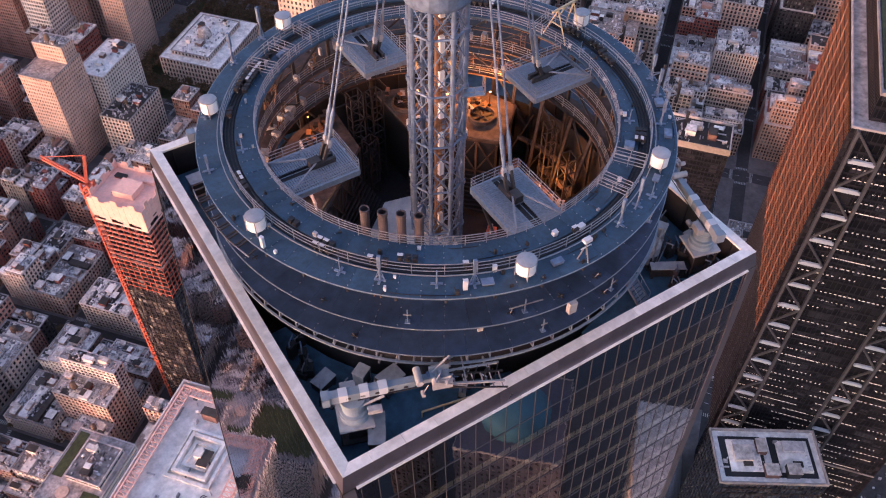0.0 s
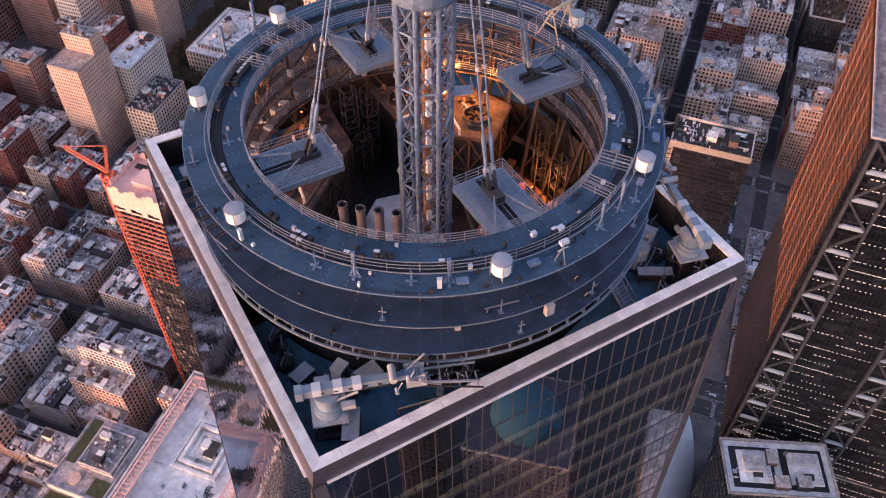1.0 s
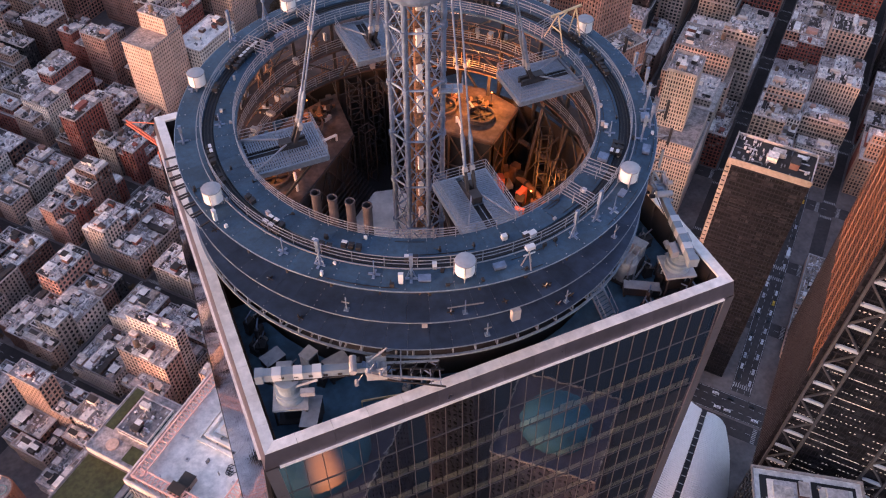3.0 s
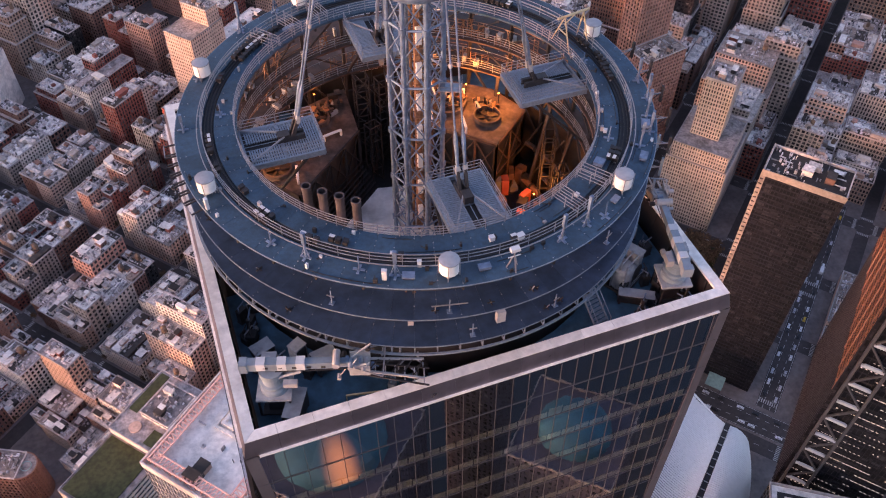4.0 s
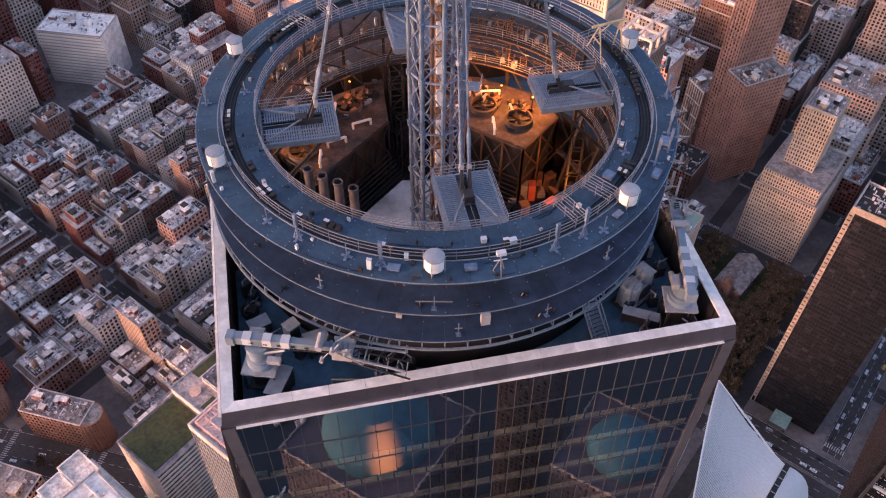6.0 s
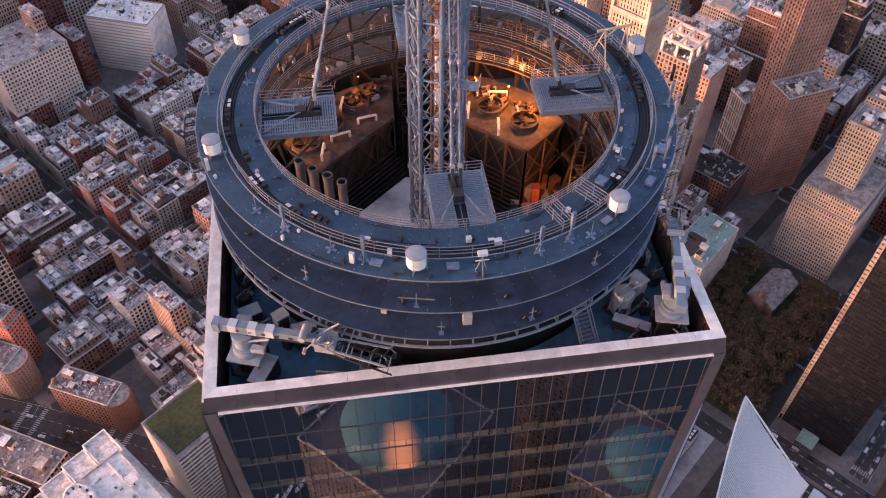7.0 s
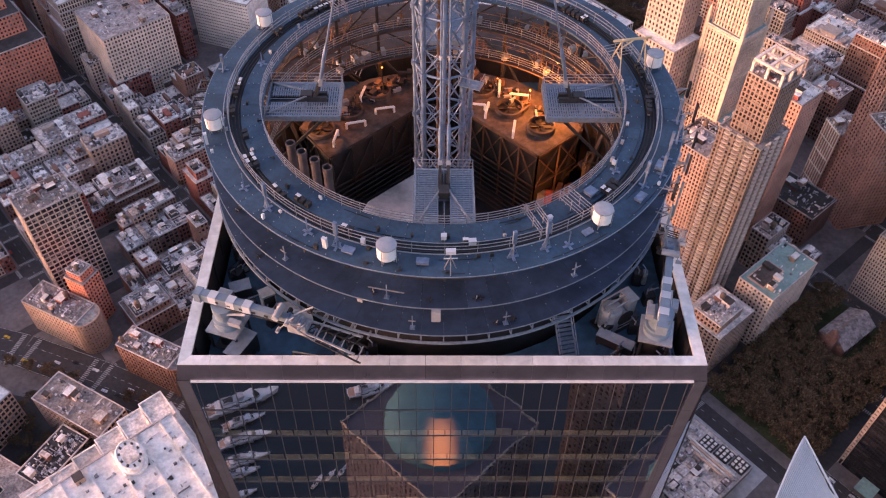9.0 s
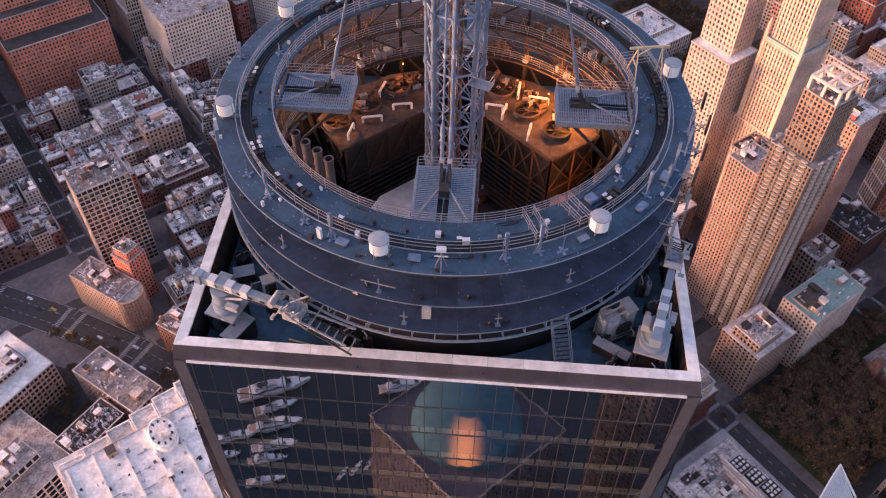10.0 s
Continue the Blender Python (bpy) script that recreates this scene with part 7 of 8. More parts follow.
block(376, 205, 404, 238, [(0, 150), ((-6, -10, 14, 16.5), 212)], "pale", "white", 3.0, 3.8, 1.5, 1.6, label="pale stone tower with scattered square windows", tank=0, name="tower_block", depth=0.5)
block(446, 100, 478, 142, [(0, 30)], "brown", "tar", 2.6, 3.6, 1.2, 1.4, label="low brown block by the park with a dark roof", tank=0.5)
block(420, 130, 446, 150, [(0, 130)], "rust", "white", 2.6, 3.5, 1.2, 1.4, label="narrow rust-toned tower with a white roof", dens=0.4, tank=0, name="tower_block")
rt_ = block(495, 79, 535, 139, [((-15, -8, 20, 10), 235)], "rust", "gravel", 2.9, 3.6, 1.0, 0.7, depth=1.0, label="tall rust-pink tower with close vertical piers", tank=0.5, name="tower_block", turn=-28, wings=[((-18, 10.1, 18, 30), 62), ((-20, -30, 20, -8.1), 97)])
for i in range(8):
    part("grid_post", Geo().bar((-18.4, 10.8 + 2.7 * i, 2), (-18.4, 10.8 + 2.7 * i, 64), 0.6), WALLS["white"], rt_, "bold white upright of the lower wing")
for j in range(5):
    part("grid_rail", Geo().bar((-18.5, 10.3, 8 + 13.5 * j), (-18.5, 30, 8 + 13.5 * j), 0.7), WALLS["white"], rt_, "bold white crossbar of the lower wing")
block(540, 6, 584, 60, [(0, 60), (5, 84)], "pink", "gravel", 2.6, 3.5, 1.0, 1.2, label="pinkish stone tower with fine vertical piers", tank=0.5, name="tower_block")
gr_ = block(340, 68, 390, 94, [(0, 52)], "pale", "copper", 3.0, 3.8, 1.4, 1.6, label="pale stone building with a green copper roof terrace", dens=0.3, tank=0)
part("light_well", Geo().box(-21, -3, 51.9, 2, 10, 52.6).box(-20, -2, 52.6, 1, 9, 52.7, 1), (WALLS["tan"], ROOFS["tar"]), gr_, "dark roof well with equipment")
block(297, 74, 333, 103, [(0, 42), ((-16, -11, 8, 9), 50)], "tan", "silver", 2.8, 3.6, 1.2, 1.4, label="tan stone mid-rise with a cluttered pale roof", dens=2.0, tank=0.9)
pv = block(208, 12, 262, 56, [(0, 9)], "grey", "silver", 4.0, 4.5, 1.0, 1.6, label="low plaza pavilion roof crowded with pale and dark equipment", dens=2.0, tank=0)
for i in range(7):
    for j in range(6):
        if rc.random() < 0.85:
            x, y, h = -25 + 7.2 * i, -20 + 6.9 * j, rc.uniform(0.6, 2.6)
            k = rc.choice(("white", "white", "tar", "silver", "grey"))
            w, d = rc.uniform(3.0, 6.4), rc.uniform(2.6, 6.0)
            if i < 5:
                part("roof_unit", Geo().box(x, y, 9, x + w, y + d, 9 + h), ROOFS[k], pv)
            q = Geo()
            for n in range(rc.randint(2, 6)):
                qx, qy = x + rc.uniform(0.2, w - 1.4), y + rc.uniform(0.2, d - 1.4)
                q.box(qx, qy, 9 + h, qx + rc.uniform(0.6, 1.4), qy + rc.uniform(0.6, 1.4), 9 + h + rc.uniform(0.2, 0.9))
            if i < 5:
                tagged(part("unit_fitting", q, UNIT, pv), kind="stuff")
for x, y in ((18.3, 5.0), (20.0, -5.6), (21.2, -16.2)):
    part("skylight_curb", Geo().box(x - 4.6, y - 4.8, 9, x + 4.6, y + 4.8, 10.4), ROOFS["tar"], pv, "dark curb of a skylight group")
    for i in range(9):
        qx, qy = x - 2.9 + 2.9 * (i % 3), y - 3.0 + 3.0 * (i // 3)
        part("skylight", Geo().box(qx - 0.85, qy - 0.85, 10.4, qx + 0.85, qy + 0.85, 10.9), ROOFS["white"], pv, "square white rooflight")
for i in range(4):
    part("long_duct", Geo().box(11.2 + 0.3 * i - 2.2 * i, -20 + 2 * i, 11.6, 12.4 + 0.3 * i - 2.2 * i, 16 - 3 * i, 12.7), WALLS["pink"] if i % 2 else ROOFS["white"], pv, "long pale roof duct")
block(212, 78, 262, 120, [(0, 44), (4, 52)], "pale", "gravel", 3.0, 3.8, 1.3, 1.4, label="pale stone block facing the street", tank=0.4)
# bronze and glass tower with white trusses
tw = block(158, -142, 240, -73, [((-41, -34.5, 41, 15.5), 148), (0, 320), ((-36, -30, 36, 30), 329)], "tower_grey", "grey", 1.6, 4.2, 0.2, 0.9, PANE_K, "huge dark glass tower with steel truss bracing", dens=0.4, tank=0, name="office_tower", depth=0.25)
g, g2 = Geo(), Geo()
for i in range(30):
    x = -41 + 82 * (i + 0.5) / 30
    part("bronze_panel", Geo().box(x - 1.25, 34.5, 222, x + 1.25, 34.85, 318), WALLS["bronze"], tw, "bronze glass cladding strip")
    part("dark_fin", Geo().box(x - 0.9, 34.5, 148.5, x - 0.2, 34.9, 221.5), WALLS["slab"], tw, "dark vertical fin")
for i in range(8):
    x = -41 + 82 * (i + 0.5) / 8
    part("brace_line", Geo().bar((x - 5, 35.0, 222), (x + 5, 35.0, 318), 0.35), WALLS["brown"], tw)
g = Geo()
for i in range(24):
    g.box(-40.9, 34.4, 222 + 4.0 * i, 40.9, 34.95, 222.5 + 4.0 * i)
for i in range(52):
    g.box(-41 + 1.58 * i, 34.4, 222, -40.82 + 1.58 * i, 34.92, 318)
tagged(part("spandrel_line", g, WALLS["slab"], tw, "dark spandrels and fins between the bronze panes"), kind="stuff")
for ya, yb, za, zb in ((23.5, 32.5, 150, 320), (-9.5, -1.0, 150, 300)):
    g, n = Geo(), round((zb - za) / 11.3)
    for i in range(n):
        z0, z1 = za + 11.3 * i, za + 11.3 * (i + 1)
        g.bar((-41.7, (ya, yb)[i % 2], z0), (-41.7, (yb, ya)[i % 2], z1), 0.7)
        part("truss_rung", Geo().box(-42.3, ya + 0.8, z0, -41.4, yb - 0.8, z0 + 0.9).box(-42.4, ya + 1.6, z0 + 0.9, -41.6, yb - 1.6, z0 + 1.5), CRANE_W, tw, "white horizontal truss plate")
    for y in (ya, yb):
        g.bar((-41.7, y, za), (-41.7, y, zb), 1.5, 0.9)
    part("truss", g, TRUSSGREY, tw, "dark grey steel bracing truss")
WARM = glow("office_light", (1.0, 0.88, 0.74), 0.08)
g = Geo()
rl = random.Random(8)
for i in range(300):
    z = 118 + 4.2 * rl.randint(0, 46)
    y = rl.uniform(-33, 26)
    for k in range(rl.randint(2, 9)):
        if y < 32:
            g.box(-40.80, y, z + 2.5, -40.72, y + rl.uniform(0.5, 1.0), z + 2.9)
        y += 1.6
tagged(part("ceiling_light", g, WARM, tw, "rows of lit office ceiling lamps"), kind="stuff")
g = Geo().box(-33, 6, 329.1, 33, 29, 329.5)
part("roof_garden", g, ROOFS["green"], tw, "planted roof edge")
pd = block(123, -112, 146, -71, [(0, 178)], "dark", "white", 2.0, 4.2, 0.3, 0.8, PANE_B, "dark podium block with a white roof and two sunken courts", dens=0.05, tank=0, name="office_block", turn=16.5, par=1.4)
for k_ in (-1, 1):
    part("court", Geo().box(-8.6, k_ * 9.6 - 8.2, 178.02, 8.6, k_ * 9.6 + 8.2, 178.3), BLACK, pd, "black border of a sunken roof court")
    part("court_floor", Geo().box(-6.6, k_ * 9.6 - 6.6, 178.3, 6.8, k_ * 9.6 + 5.6, 179.0), ROOFS["white"], pd, "white plant court floor")
    part("court_unit", Geo().box(1.5, k_ * 9.6 - 4.6, 179.0, 6.0, k_ * 9.6 + 3.4, 180.6).box(-4.6, k_ * 9.6 - 3.0, 179.0, -2.2, k_ * 9.6 + 0.6, 179.6, 1), (UNIT, ROOFS["tar"]), pd, "grey plant units in the court")
    for q_ in range(5):
        part("court_duct", Geo().tube((-5.8 + 1.5 * q_, k_ * 9.6 - 6.0, 179.2), (-5.8 + 1.5 * q_, k_ * 9.6 - 4.8, 179.2), 0.35, 8), UNIT, pd)
block(150, -186, 226, -146, [(0, 60)], "dark", "tar", 3.0, 4.0, 0.5, 1.4, PANE_B, "dark glass block beside the tower", tank=0)


# the winged white hall: ribs spring from a ridge to a raised wing on one side and to the ground on the other
hall = thing("winged_hall", "white winged transit hall of closely set steel ribs", "building", pose(0, 0, 0, 0, 0, GRID))


def wing_edge(f):
    """The raised wing's free edge, from the far tip (f 0) to the near one (f 1)."""
    u = 284 - 150 * f
    return Vector((u, 1 - 28 * f - 30 * f * f + 14 * f * f * f, 36 + 12 * math.sin(math.pi * f)))


rows_a, rows_b = [], []
NR = 84
for i in range(NR + 1):
    f = i / NR
    ridge = Vector((255 - 110 * f, -55 + 1.0 * f, 34 + 8 * math.sin(math.pi * min(1, f + 0.08))))
    e = wing_edge(f)
    la = []
    for j in range(7):
        q = j / 6
        p_ = ridge.lerp(e, q)
        p_.z -= 5.0 * math.sin(math.pi * q) * (1 - 0.3 * f)
        la.append(p_ + Vector((0, 1.6 * (1 - q), 0)))
    lb = []
    for j in range(8):
        a = radians(90 * j / 7)
        lb.append(Vector((ridge.x + 3 * math.sin(a), -56.6 - 28 * math.sin(math.pi * (0.12 + 0.76 * f)) ** 0.5 * math.sin(a), ridge.z * math.cos(a) ** 0.75 if j < 7 else 0.2)))
    for pts, mm_ in ((la, 0), (lb, 1)):
        rib = Geo()
        for k_, (a_, b_) in enumerate(zip(pts, pts[1:])):
            rib.bar(a_, b_, 0.86 - 0.05 * k_)
        part("rib", rib, OCULUS, hall)
    rows_a.append([q - Vector((0, 0, 0.75)) for q in la])
    rows_b.append([q - Vector((0, 0, 0.75)) for q in lb])


def skin(rows):
    n = len(rows[0])
    return Geo().add([q for r in rows for q in r], [(i * n + j, i * n + j + 1, (i + 1) * n + j + 1, (i + 1) * n + j) for i in range(len(rows) - 1) for j in range(n - 1)])


shell_a, shell_b = skin(rows_a), skin(rows_b)
part("wing_shell", shell_a, HALLSKIN, hall, "grey skin between the wing ribs")
part("side_shell", shell_b, HALLSKIN, hall, "grey skin between the side ribs")
edge = Geo()
for i in range(NR):
    edge.bar(wing_edge(i / NR), wing_edge((i + 1) / NR), 0.8, 0.8)
edge.bar(wing_edge(0), Vector((255, -53.4, 34)), 0.9, 0.9)
part("wing_beam", edge, OCULUS, hall, "white edge beam of the wing")
part("skylight", Geo().box(146, -56.4, 38, 254, -53.6, 39.2), DARKSTEEL, hall, "dark ridge skylight")
for i in range(20):
    part("skylight_bar", Geo().box(148 + 5.3 * i, -56.2, 39.2, 148.5 + 5.3 * i, -53.8, 39.5), WALLS["steel"], hall)

# church in the yard
ch = thing("church", "stone church with a slate-grey pitched roof", "church", pose(*uv(396, 32), 0, 0, 0, GRID - 4))
part("wall", Geo().box(-17, -10, 0, 17, 10, 11), WALLS["brown"], ch)
part("roof", Geo().add([(-17.5, -10.6, 11), (17.5, -10.6, 11), (17.5, 0, 18), (-17.5, 0, 18), (-17.5, 10.6, 11), (17.5, 10.6, 11)], [(0, 1, 2, 3), (3, 2, 5, 4), (0, 3, 4), (1, 5, 2)]), ROOFS["grey"], ch, "weathered slate roof")
part("steeple", Geo().box(-22, -3.5, 0, -17, 3.5, 20).lathe([(3, 20), (2.2, 23), (0.05, 26)], 8, 0, (-19.5, 0)), WALLS["brown"], ch)
for i in range(6):
    for s in (-1, 1):
        part("window", Geo().box(-14 + 5 * i, s * 10.05 - 0.08, 3, -12 + 5 * i, s * 10.05 + 0.08, 9), PANE, ch)
# ornate civic hall in the park
cy = block(470, 358, 546, 418, [(0, 24), ((-30, -16, 30, 22), 28)], "pale", "white", 3.4, 4.6, 1.4, 1.4, label="ornate pale civic hall with a white roof in the park", dens=1.6, tank=0)
part("dome", Geo().lathe([(6.5, 28), (6.5, 31), (5.2, 34), (2.6, 36.5), (0.05, 37)], 24, 0, (0, 4)), ROOFS["silver"], cy, "low round roof dome")

# parks
for nm, (u0, v0, u1, v1) in (("churchyard", (290, -8, 424, 64)), ("park", (444, 290, 596, 450))):
    p = [uv(*q) for q in ((u0, v0), (u1, v0), (u1, v1), (u0, v1))]
    struct("park_lawn", Geo().add([(x, y, 0.17) for x, y in p] + [(x, y, 0.0) for x, y in p], [(0, 1, 2, 3), (4, 5, 1, 0), (5, 6, 2, 1), (6, 7, 3, 2), (7, 4, 0, 3)]), ROOFS["green"], "dark worn lawn under the park trees", "lawn")
p = [uv(*q) for q in ((200, 4), (270, 4), (270, 64), (200, 64))]
struct("plaza", Geo().add([(x, y, 0.17) for x, y in p], [(0, 1, 2, 3)]), PLAZA, "pale paved plaza", "plaza")
p = [uv(*q) for q in ((-74, -94), (200, -60), (200, 4), (74, 62), (-74, 62))]
struct("plaza", Geo().add([(x, y, 0.165) for x, y in p], [(0, 1, 2, 3, 4)]), PLAZA, "pale paved plaza round the tower", "plaza")


p = [uv(*q) for q in ((-138, 242), (-16, 242), (-16, 300), (-70, 368), (-138, 368))]
struct("courtyard", Geo().add([(x, y, 0.168) for x, y in p], [tuple(range(len(p)))]), ASPHALT, "dark paved courts between the civic blocks", "courtyard")


def street(pts, width, label):
    """A strip of asphalt along a line on the street grid, with lane lines and kerbs."""
    g, lines = Geo(), Geo()
    for (ua, va), (ub, vb) in zip(pts, pts[1:]):
        a, b = Vector((*uv(ua, va), 0)), Vector((*uv(ub, vb), 0))
        d = (b - a).normalized()
        n = Vector((-d.y, d.x, 0))
        w = width / 2
        g.add([a - n * w + Vector((0, 0, 0.172)), b - n * w + Vector((0, 0, 0.172)), b + n * w + Vector((0, 0, 0.172)), a + n * w + Vector((0, 0, 0.172))], [(0, 1, 2, 3)])
        L = (b - a).length
        for off in (-w + 0.5, -w * 0.35, w * 0.35, w - 0.5):
            k = 0.0
            while k < L - 3:
                p = a + d * k + n * off
                lines.bar(p + Vector((0, 0, 0.19)), p + d * (3 if abs(off) < w * 0.5 else 5.6) + Vector((0, 0, 0.19)), 0.25, 0.02)
                k += 6
        for e0, sg in ((a, 1), (b, -1)):
            for k in range(int(width / 1.4)):
                p = e0 + d * sg * 4 + n * (-w + 0.7 + 1.4 * k)
                lines.bar(p + Vector((0, 0, 0.19)), p + d * sg * 3.4 + Vector((0, 0, 0.19)), 0.6, 0.02)
    struct("road", g, ASPHALT, label, "road")
    tagged(struct("road_marking", lines, PAINT, "white lane lines and zebra crossings", "road marking"), kind="stuff")


street([(-78, 440), (-40, 384), (-12, 334), (14, 280), (34, 234)], 25, "dark avenue between the corner buildings and the civic blocks")
street([(292, -140), (292, -14)], 17, "dark street beside the winged hall")
street([(304, -75), (420, -75), (520, -75)], 13, "dark street along the black slab")
for q, h in (((345, -112, 385, -92), 7), ((388, -114, 440, -92), 10), ((306, -112, 338, -94), 6)):
    block(*q, [(0, h)], "pink", "gravel", 4.0, 3.5, 1.4, 1.5, label="low pinkish podium roof crowded with plant", dens=2.5, tank=0)
cn = thing("entrance_canopy", "pale blue glass entrance canopy on slim posts", "canopy", pose(*uv(305, -40), 0, 0, 0, GRID))
part("roof", Geo().box(-5.5, -5.5, 5, 5.5, 5.5, 5.5), ROOFS["copper"], cn, "pale blue-green glass roof")
for y in (-5, 5):
    part("post", Geo().box(-5.2, y - 0.2, 0, -4.8, y + 0.2, 5), DARKSTEEL, cn)


def tree_mesh(r, height):
    tg = Geo()
    tg.tube((0, 0, 0), (0.2, 0.1, height * 0.4), 0.4, 7, 0, 0.26)
    tips = []
    for i in range(7):
        a = r.uniform(0, 6.28)
        t = Vector((math.cos(a) * r.uniform(1.5, 3.6), math.sin(a) * r.uniform(1.5, 3.6), height * r.uniform(0.6, 0.9)))
        tg.tube((0.2, 0.1, height * r.uniform(0.3, 0.42)), t, 0.2, 5, 0, 0.06)
        tips.append(t)
    lg = Geo()
    for i in range(420):
        t = r.choice(tips)
        c = t + Vector((r.gauss(0, 1.35), r.gauss(0, 1.35), r.gauss(0.2, 1.0)))
        s = r.uniform(0.35, 0.8)
        m = Matrix.Translation(c) @ Euler((r.uniform(-0.9, 0.9), r.uniform(-0.9, 0.9), r.uniform(0, 6.28))).to_matrix().to_4x4()
        lg.add([m @ Vector(q) for q in ((-s, -s * 0.6, 0), (0, -s * 0.2, 0.15), (s, -s * 0.5, 0), (s * 0.8, s * 0.6, -0.05), (0, s * 0.9, 0.12), (-s * 0.9, s * 0.5, 0))], [(0, 1, 2, 3, 4, 5)])
    return tg.mesh("trunk", BARK), lg.mesh("crown", LEAF)


rt = random.Random(4)
kinds = [tree_mesh(rt, h) for h in (11, 13, 15, 12, 14)]


def tree(u, v, s=1.0):
    x, y = uv(u, v)
    a, b = rt.choice(kinds)
    root = thing("tree", "broad park tree with dark olive-brown foliage", "tree", Matrix.Translation((x, y, 0.1)) @ Matrix.Rotation(rt.uniform(0, 6.28), 4, "Z") @ Matrix.Scale(s * rt.uniform(0.85, 1.2), 4), "park trees")
    part("trunk", a, None, root)
    part("crown", b, None, root)


def grove(u0, v0, u1, v1, step, holes):
    u = u0
    while u < u1:
        v = v0
        while v < v1:
            uu, vv = u + rt.uniform(-2, 2), v + rt.uniform(-2, 2)
            if all(not (a - 4 < uu < c + 4 and b - 4 < vv < d + 4) for a, b, c, d in holes):
                tree(uu, vv, 1.05)
            v += step
        u += step


grove(294, -4, 424, 62, 8.2, [(374, 20, 418, 47)])
grove(448, 294, 596, 448, 10.5, [(468, 356, 548, 420)])
for u, v in ((-60, 318), (-56, 326), (-64, 310), (-68, 328), (-54, 306), (-60, 300), (-70, 316), (-44, 332), (-38, 338), (-50, 340), (-58, 336), (-66, 342), (-100, 310), (-92, 308), (-84, 309), (-108, 312), (-70, 300), (-76, 352), (-70, 360), (-30, 344), (-24, 336), (-34, 352), (-42, 364), (-50, 376), (-2, 300), (4, 290), (10, 340), (2, 352), (-6, 362)):
    tree(u, v, 0.75)
for u in range(274, 420, 12):
    tree(u, 68, 0.55)
for v in range(236, 640, 17):
    tree(104, v, 0.5)
    if v % 2:
        tree(120, v, 0.45)
for v_ in (248, 337, 403, 457, 503):
    for u_ in range(24, 270, 19):
        if rt.random() < 0.6 and free(u_ - 2, v_ - 2, u_ + 2, v_ + 2):
            tree(u_ + rt.uniform(-5, 5), v_, rt.uniform(0.4, 0.6))

# road paint and crossings
paint = Geo()
for u in USTREETS:
    for k in range(130):
        v = -320 + 9 * k
        x, y = uv(u, v)
        if y > 0 and math.hypot(x, y) < 900 and seen(u, v):
            m = pose(x, y, 0.02, 0, 0, GRID)
            paint.box(-0.12, -1.6, 0, 0.12, 1.6, 0.02, 0, m)
for v in VSTREETS:
    for u in USTREETS:
        x, y = uv(u, v)
        if seen(u, v):
            for s in (-1, 1):
                for k in range(-4, 5):
                    paint.box(s * 9.0 - 1.3, k * 1.3 - 0.3, 0.005, s * 9.0 + 1.3, k * 1.3 + 0.3, 0.025, 0, pose(x, y, 0.02, 0, 0, GRID))
                    paint.box(k * 1.3 - 0.3, s * 8.0 - 1.3, 0.005, k * 1.3 + 0.3, s * 8.0 + 1.3, 0.025, 0, pose(x, y, 0.02, 0, 0, GRID))
tagged(struct("road_marking", paint, PAINT, "worn white lane dashes and zebra crossings", "road marking"), kind="stuff")

# cars
car_body = Geo().box(-0.9, -2.2, 0.3, 0.9, 2.2, 0.85)
car_body.add([(-0.85, -1.5, 0.85), (0.85, -1.5, 0.85), (0.85, 1.2, 0.85), (-0.85, 1.2, 0.85), (-0.7, -0.9, 1.42), (0.7, -0.9, 1.42), (0.7, 0.6, 1.42), (-0.7, 0.6, 1.42)], [(4, 5, 6, 7), (0, 1, 5, 4), (1, 2, 6, 5), (2, 3, 7, 6), (3, 0, 4, 7)])
body_me = [car_body.mesh("body", m) for m in CARS]
glass_me = Geo().box(-0.83, -1.15, 0.95, 0.83, 0.85, 1.3).mesh("cabin_glass", BLACK)
wheel_me = Geo().tube((-0.12, 0, 0), (0.12, 0, 0), 0.32, 10).mesh("wheel", BLACK)
van_me = Geo().box(-1.15, -3.6, 0.4, 1.15, 2.2, 3.1).box(-1.1, 2.2, 0.4, 1.1, 3.7, 2.3).mesh("body", CARS[0])
COLW_ = ("white", "black", "silver grey", "yellow", "dark red")


def car(u, v, turn, k):
    x, y = uv(u, v)
    van = k == 5
    root = thing("van" if van else "car", "white delivery van on the street" if van else COLW_[k] + " car standing on the street", "van" if van else "car", pose(x, y, 0.02, 0, 0, GRID + turn), "street vehicles")
    part("body", van_me if van else body_me[k], None, root)
    if not van:
        part("cabin_glass", glass_me, None, root)
    for sx in (-0.8, 0.8):
        for sy in (-1.4, 1.4):
            part("wheel", wheel_me, None, root, "", pose(sx, sy, 0.32))


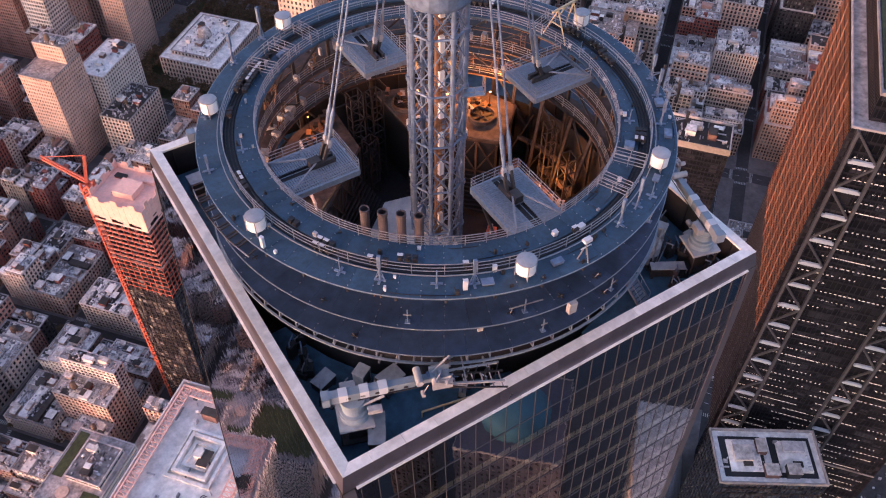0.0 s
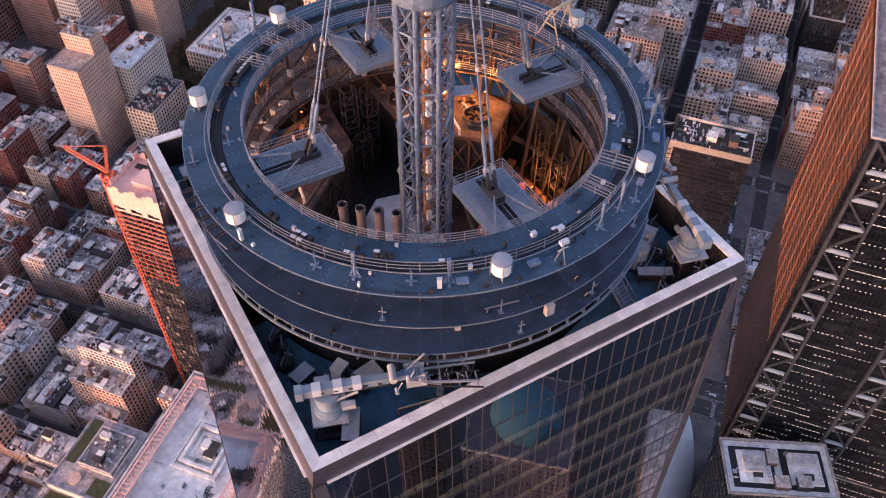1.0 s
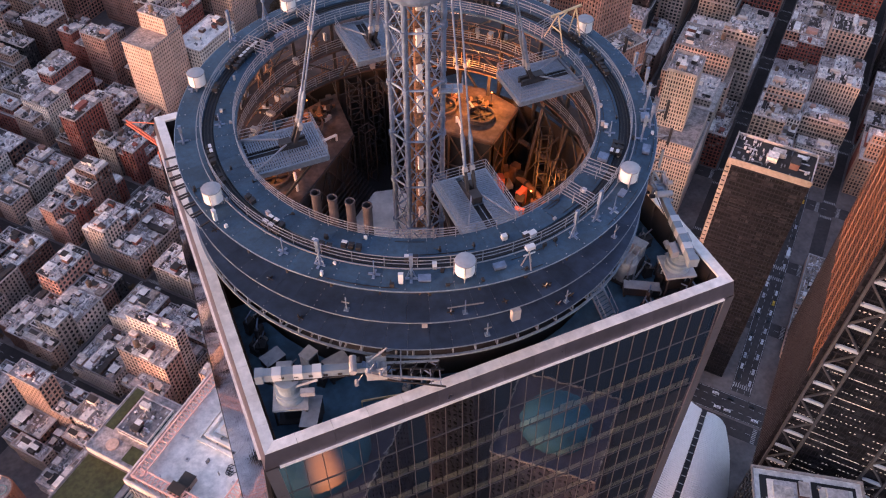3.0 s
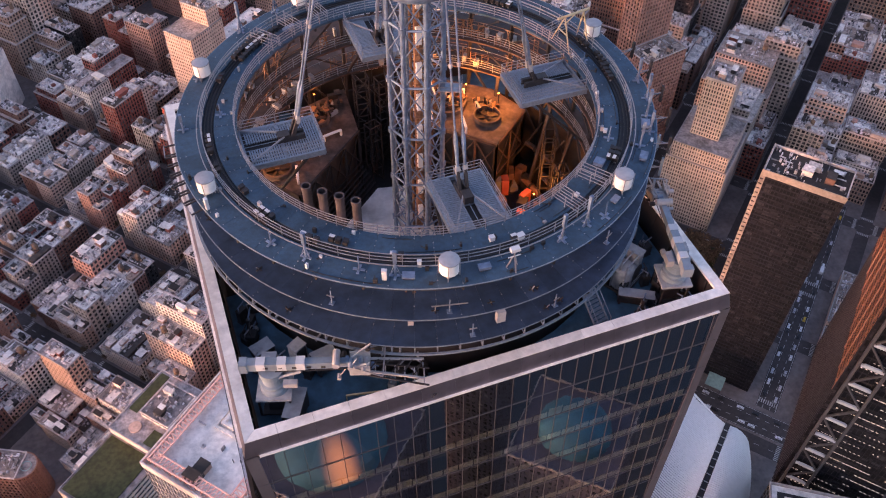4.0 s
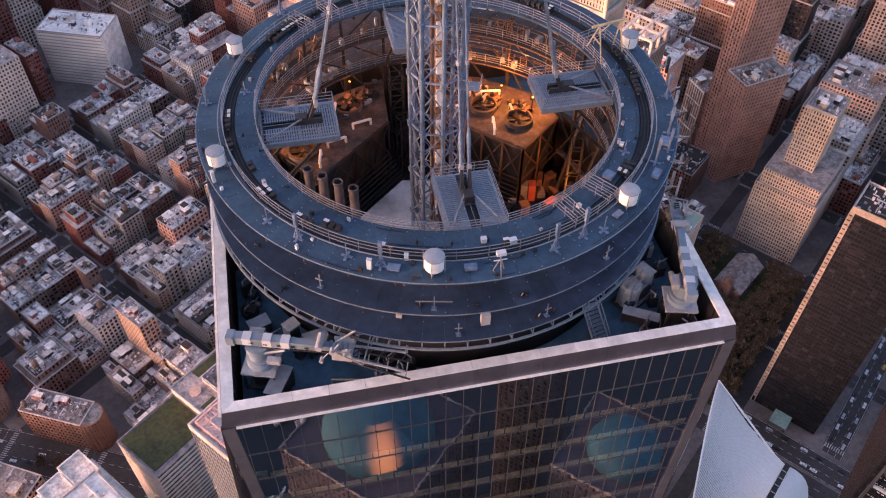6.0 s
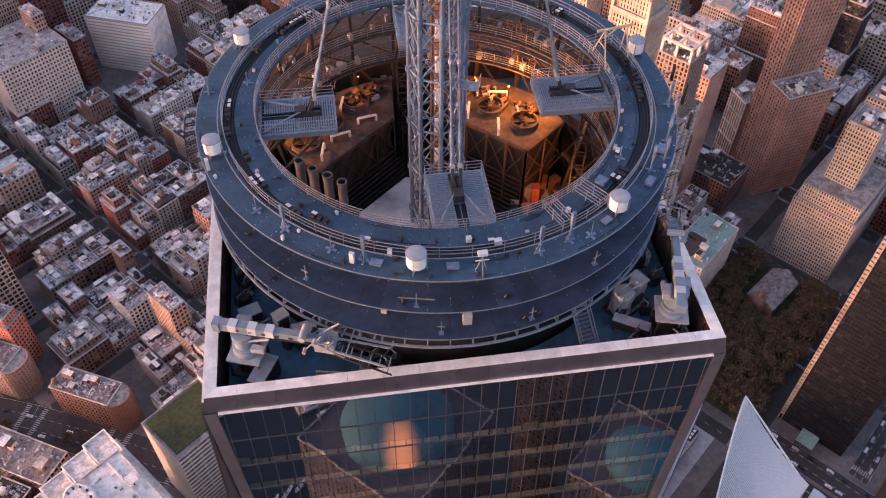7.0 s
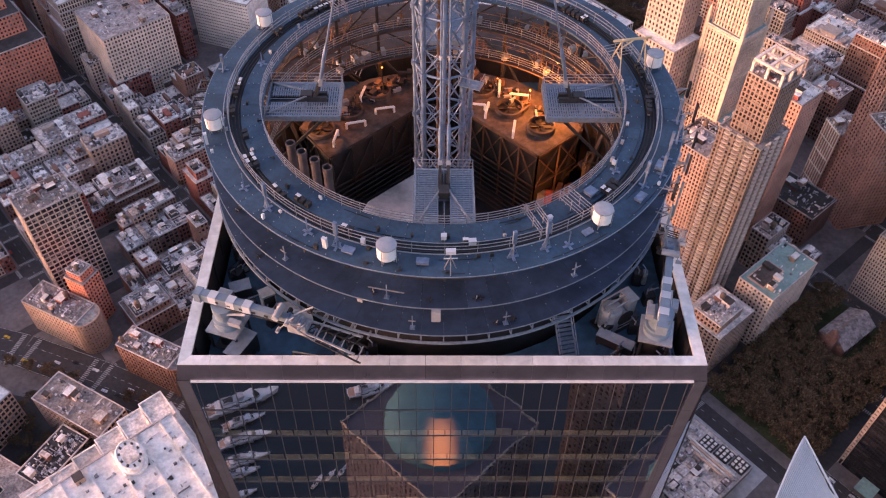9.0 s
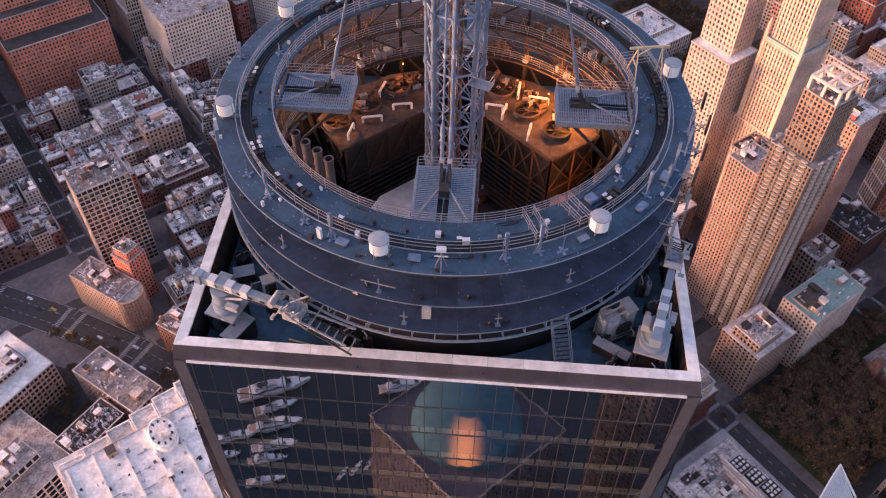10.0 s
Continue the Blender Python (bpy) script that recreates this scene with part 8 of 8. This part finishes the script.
for a, b, n in (((-66, 425), (26, 255), 16), ((287, -130), (287, -20), 9), ((297, -130), (297, -20), 9), ((310, -71), (510, -71), 18), ((310, -79), (510, -79), 18)):
    for i in range(n):
        f = (i + rc.uniform(0.1, 0.9)) / n
        o = rc.choice((-7, -3, 3, 7)) if a[0] < 0 else 0
        car(a[0] + (b[0] - a[0]) * f + o, a[1] + (b[1] - a[1]) * f + o * 0.5, math.degrees(math.atan2(b[1] - a[1], b[0] - a[0])) - 90, rc.choices((0, 1, 2, 3, 4, 5), (5, 5, 5, 1, 0.5, 1))[0])
nc = 0
for i in range(1500):
    if nc >= 70:
        break
    if rc.random() < 0.5:
        u, v, t = rc.choice(USTREETS[4:12]) + rc.choice((-5.2, -2.4, 2.4, 5.2)), rc.uniform(-60, 560), 0
    else:
        u, v, t = rc.uniform(-80, 520), rc.choice(VSTREETS[3:12]) + rc.choice((-4.8, -2.2, 2.2, 4.8)), 90
    x, y = uv(u, v)
    if seen(u, v) and math.hypot(x, y) < 640 and free(u - 3, v - 3, u + 3, v + 3):
        car(u, v, t, rc.choices((0, 1, 2, 3, 4, 5), (5, 5, 5, 1.5, 0.5, 2))[0])
        nc += 1

# ---- behind the camera: what the glass mirrors ----
p = [(-1500, -1500), (1500, -1500), (1500, -262), (-40, -262), (-40, -238), (-190, -238), (-190, -262), (-1500, -262)]
struct("harbour_water", Geo().add([(x, y, 0.3) for x, y in p], [tuple(range(len(p)))]), WATER, "dark harbour water by the esplanade", "water")


GRANITE = WALLS["granite"] = mat("dusky_granite", (0.09, 0.078, 0.10), 0.8, 0, 0.2, 0.6, 0.3, 0.06)
WORDS["granite"] = "dusky granite"


def domed(x, y, h, half, dome_r, label):
    root = thing("domed_tower", label, "building", pose(x, y, 0, 0, 0, 45))
    gw, gg, gr, gp = Geo(), Geo(), Geo(), Geo()
    facade(gw, gg, -half, -half, half, half, 0, h, 3.0, 4.0, 1.5, 1.7)
    roof(gr, -half, -half, half, half, h)
    parapet(gp, -half, -half, half, half, h, 1.0, 0.3)
    part("wall", gw, GRANITE, root), part("window", gg, PANE, root), part("roof", gr, GRANITE, root), part("parapet", gp, WALLS["grey"], root)
    prof = [(dome_r, h), (dome_r, h + 3)] + [(dome_r * math.cos(radians(a)), h + 3 + dome_r * 0.55 * math.sin(radians(a))) for a in range(0, 91, 10)]
    prof[-1] = (0.05, prof[-1][1])
    part("dome", Geo().lathe(prof, 36), TEAL, root, "teal copper dome")


TEAL = mat("teal_copper", (0.035, 0.14, 0.19), 0.75, 0.2, 0.15, 0.3, 0.3, 0.06)
# the sun's glint on the teal dome, imitated by an orange emission spot
DOME_GLINT = bpy.data.materials.new("sun_glint_glow")
DOME_GLINT.use_nodes = True
_n, _l = DOME_GLINT.node_tree.nodes, DOME_GLINT.node_tree.links
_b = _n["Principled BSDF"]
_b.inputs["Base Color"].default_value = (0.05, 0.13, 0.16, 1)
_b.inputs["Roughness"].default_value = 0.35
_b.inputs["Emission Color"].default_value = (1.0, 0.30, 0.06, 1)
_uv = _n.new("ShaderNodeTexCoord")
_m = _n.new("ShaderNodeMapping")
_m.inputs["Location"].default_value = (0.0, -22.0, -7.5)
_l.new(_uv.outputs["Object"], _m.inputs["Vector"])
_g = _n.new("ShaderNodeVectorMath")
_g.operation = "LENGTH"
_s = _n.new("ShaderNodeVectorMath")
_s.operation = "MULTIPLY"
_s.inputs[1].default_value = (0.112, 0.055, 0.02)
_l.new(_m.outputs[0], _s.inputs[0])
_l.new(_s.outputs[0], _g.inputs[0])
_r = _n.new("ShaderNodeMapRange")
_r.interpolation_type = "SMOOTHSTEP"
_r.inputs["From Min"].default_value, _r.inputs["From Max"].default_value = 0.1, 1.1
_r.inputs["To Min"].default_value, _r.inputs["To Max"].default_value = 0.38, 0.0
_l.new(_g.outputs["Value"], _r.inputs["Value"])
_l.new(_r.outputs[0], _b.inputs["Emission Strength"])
domed(3, -220, 143, 33, 26.5, "grey granite office tower with a teal copper dome")
# added shell of glowing panes over the dome: no lamp, only the glint
root = thing("dome_skylight", "orange sun glint on the teal dome, imitated by glowing panes", "skylight", pose(3, -220, 143))
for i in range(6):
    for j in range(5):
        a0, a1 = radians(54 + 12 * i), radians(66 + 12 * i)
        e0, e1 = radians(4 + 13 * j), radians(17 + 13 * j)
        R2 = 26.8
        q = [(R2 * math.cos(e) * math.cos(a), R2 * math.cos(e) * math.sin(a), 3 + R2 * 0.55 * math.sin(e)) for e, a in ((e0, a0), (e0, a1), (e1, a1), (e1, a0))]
        part("pane", Geo().add(q, [(0, 1, 2, 3)]), DOME_GLINT, root)
domed(112, -186, 140, 25, 17, "grey granite office tower with a smaller teal dome")
for x, y, w, d, h, wl in ((94, -262, 15, 15, 185, "granite"), (-110, -180, 40, 26, 26, "grey"), (170, -120, 30, 40, 120, "grey"), (64, -150, 20, 40, 30, "pale"), (-60, -150, 30, 20, 30, "tan")):
    root = thing("waterfront_building", WORDS[wl] + " waterfront building with regular windows", "building", pose(x, y, 0, 0, 0, 45))
    gw, gg, gr = Geo(), Geo(), Geo()
    facade(gw, gg, -w, -d, w, d, 0, h, 3.2, 4.0, 1.4, 1.6)
    roof(gr, -w, -d, w, d, h)
    part("wall", gw, WALLS[wl], root), part("window", gg, PANE, root), part("roof", gr, ROOFS["silver"], root)


def yacht(x, y, L, turn):
    root = thing("yacht", "white motor yacht moored in the harbour", "boat", pose(x, y, 0.3, 0, 0, turn), "moored yachts")
    w = L * 0.11
    hull = [(-L / 2, -w * 0.9), (-L * 0.1, -w), (L * 0.2, -w * 0.85), (L * 0.38, -w * 0.45), (L / 2, 0), (L * 0.38, w * 0.45), (L * 0.2, w * 0.85), (-L * 0.1, w), (-L / 2, w * 0.9)]
    n = len(hull)
    part("hull", Geo().add([(a * 0.96, b * 0.8, 0) for a, b in hull] + [(a, b, L * 0.08) for a, b in hull], [(i, (i + 1) % n, n + (i + 1) % n, n + i) for i in range(n)] + [tuple(range(n, 2 * n))]), CARS[0], root)
    part("stern_deck", Geo().box(-L * 0.48, -w * 0.75, L * 0.08, -L * 0.36, w * 0.75, L * 0.084), WALLS["tan"], root, "wooden stern deck")
    part("cabin", Geo().box(-L * 0.35, -w * 0.7, L * 0.08, L * 0.15, w * 0.7, L * 0.14), CARS[0], root)
    part("windscreen", Geo().add([(L * 0.15, -w * 0.6, L * 0.135), (L * 0.15, w * 0.6, L * 0.135), (L * 0.22, w * 0.45, L * 0.085), (L * 0.22, -w * 0.45, L * 0.085)], [(0, 1, 2, 3)]), BLACK, root, "raked dark windscreen")
    part("flybridge", Geo().box(-L * 0.28, -w * 0.5, L * 0.145, 0.02 * L, w * 0.5, L * 0.18), CARS[2], root)
    part("sun_deck", Geo().box(-L * 0.24, -w * 0.36, L * 0.18, -L * 0.1, w * 0.36, L * 0.184), BLACK, root, "dark upper sun deck")
    part("window_band", Geo().box(-L * 0.3, -w * 0.74, L * 0.1, L * 0.1, w * 0.74, L * 0.125), BLACK, root)


for x, y, L, t in ((-132, -343, 52, 25), (-128, -327, 30, 24), (-125, -312, 36, 20), (-122, -296, 31, 20), (-124, -286, 26, 18), (-122, -270, 24, 18), (-42, -354, 38, 20), (-33, -345, 26, 20), (-74, -280, 12, 62), (-66, -285, 12, 62), (-58, -289, 12, 62), (-50, -294, 12, 62), (-42, -298, 12, 62), (-150, -300, 30, 22), (-155, -285, 26, 18)):
    yacht(x, y, L, -t)
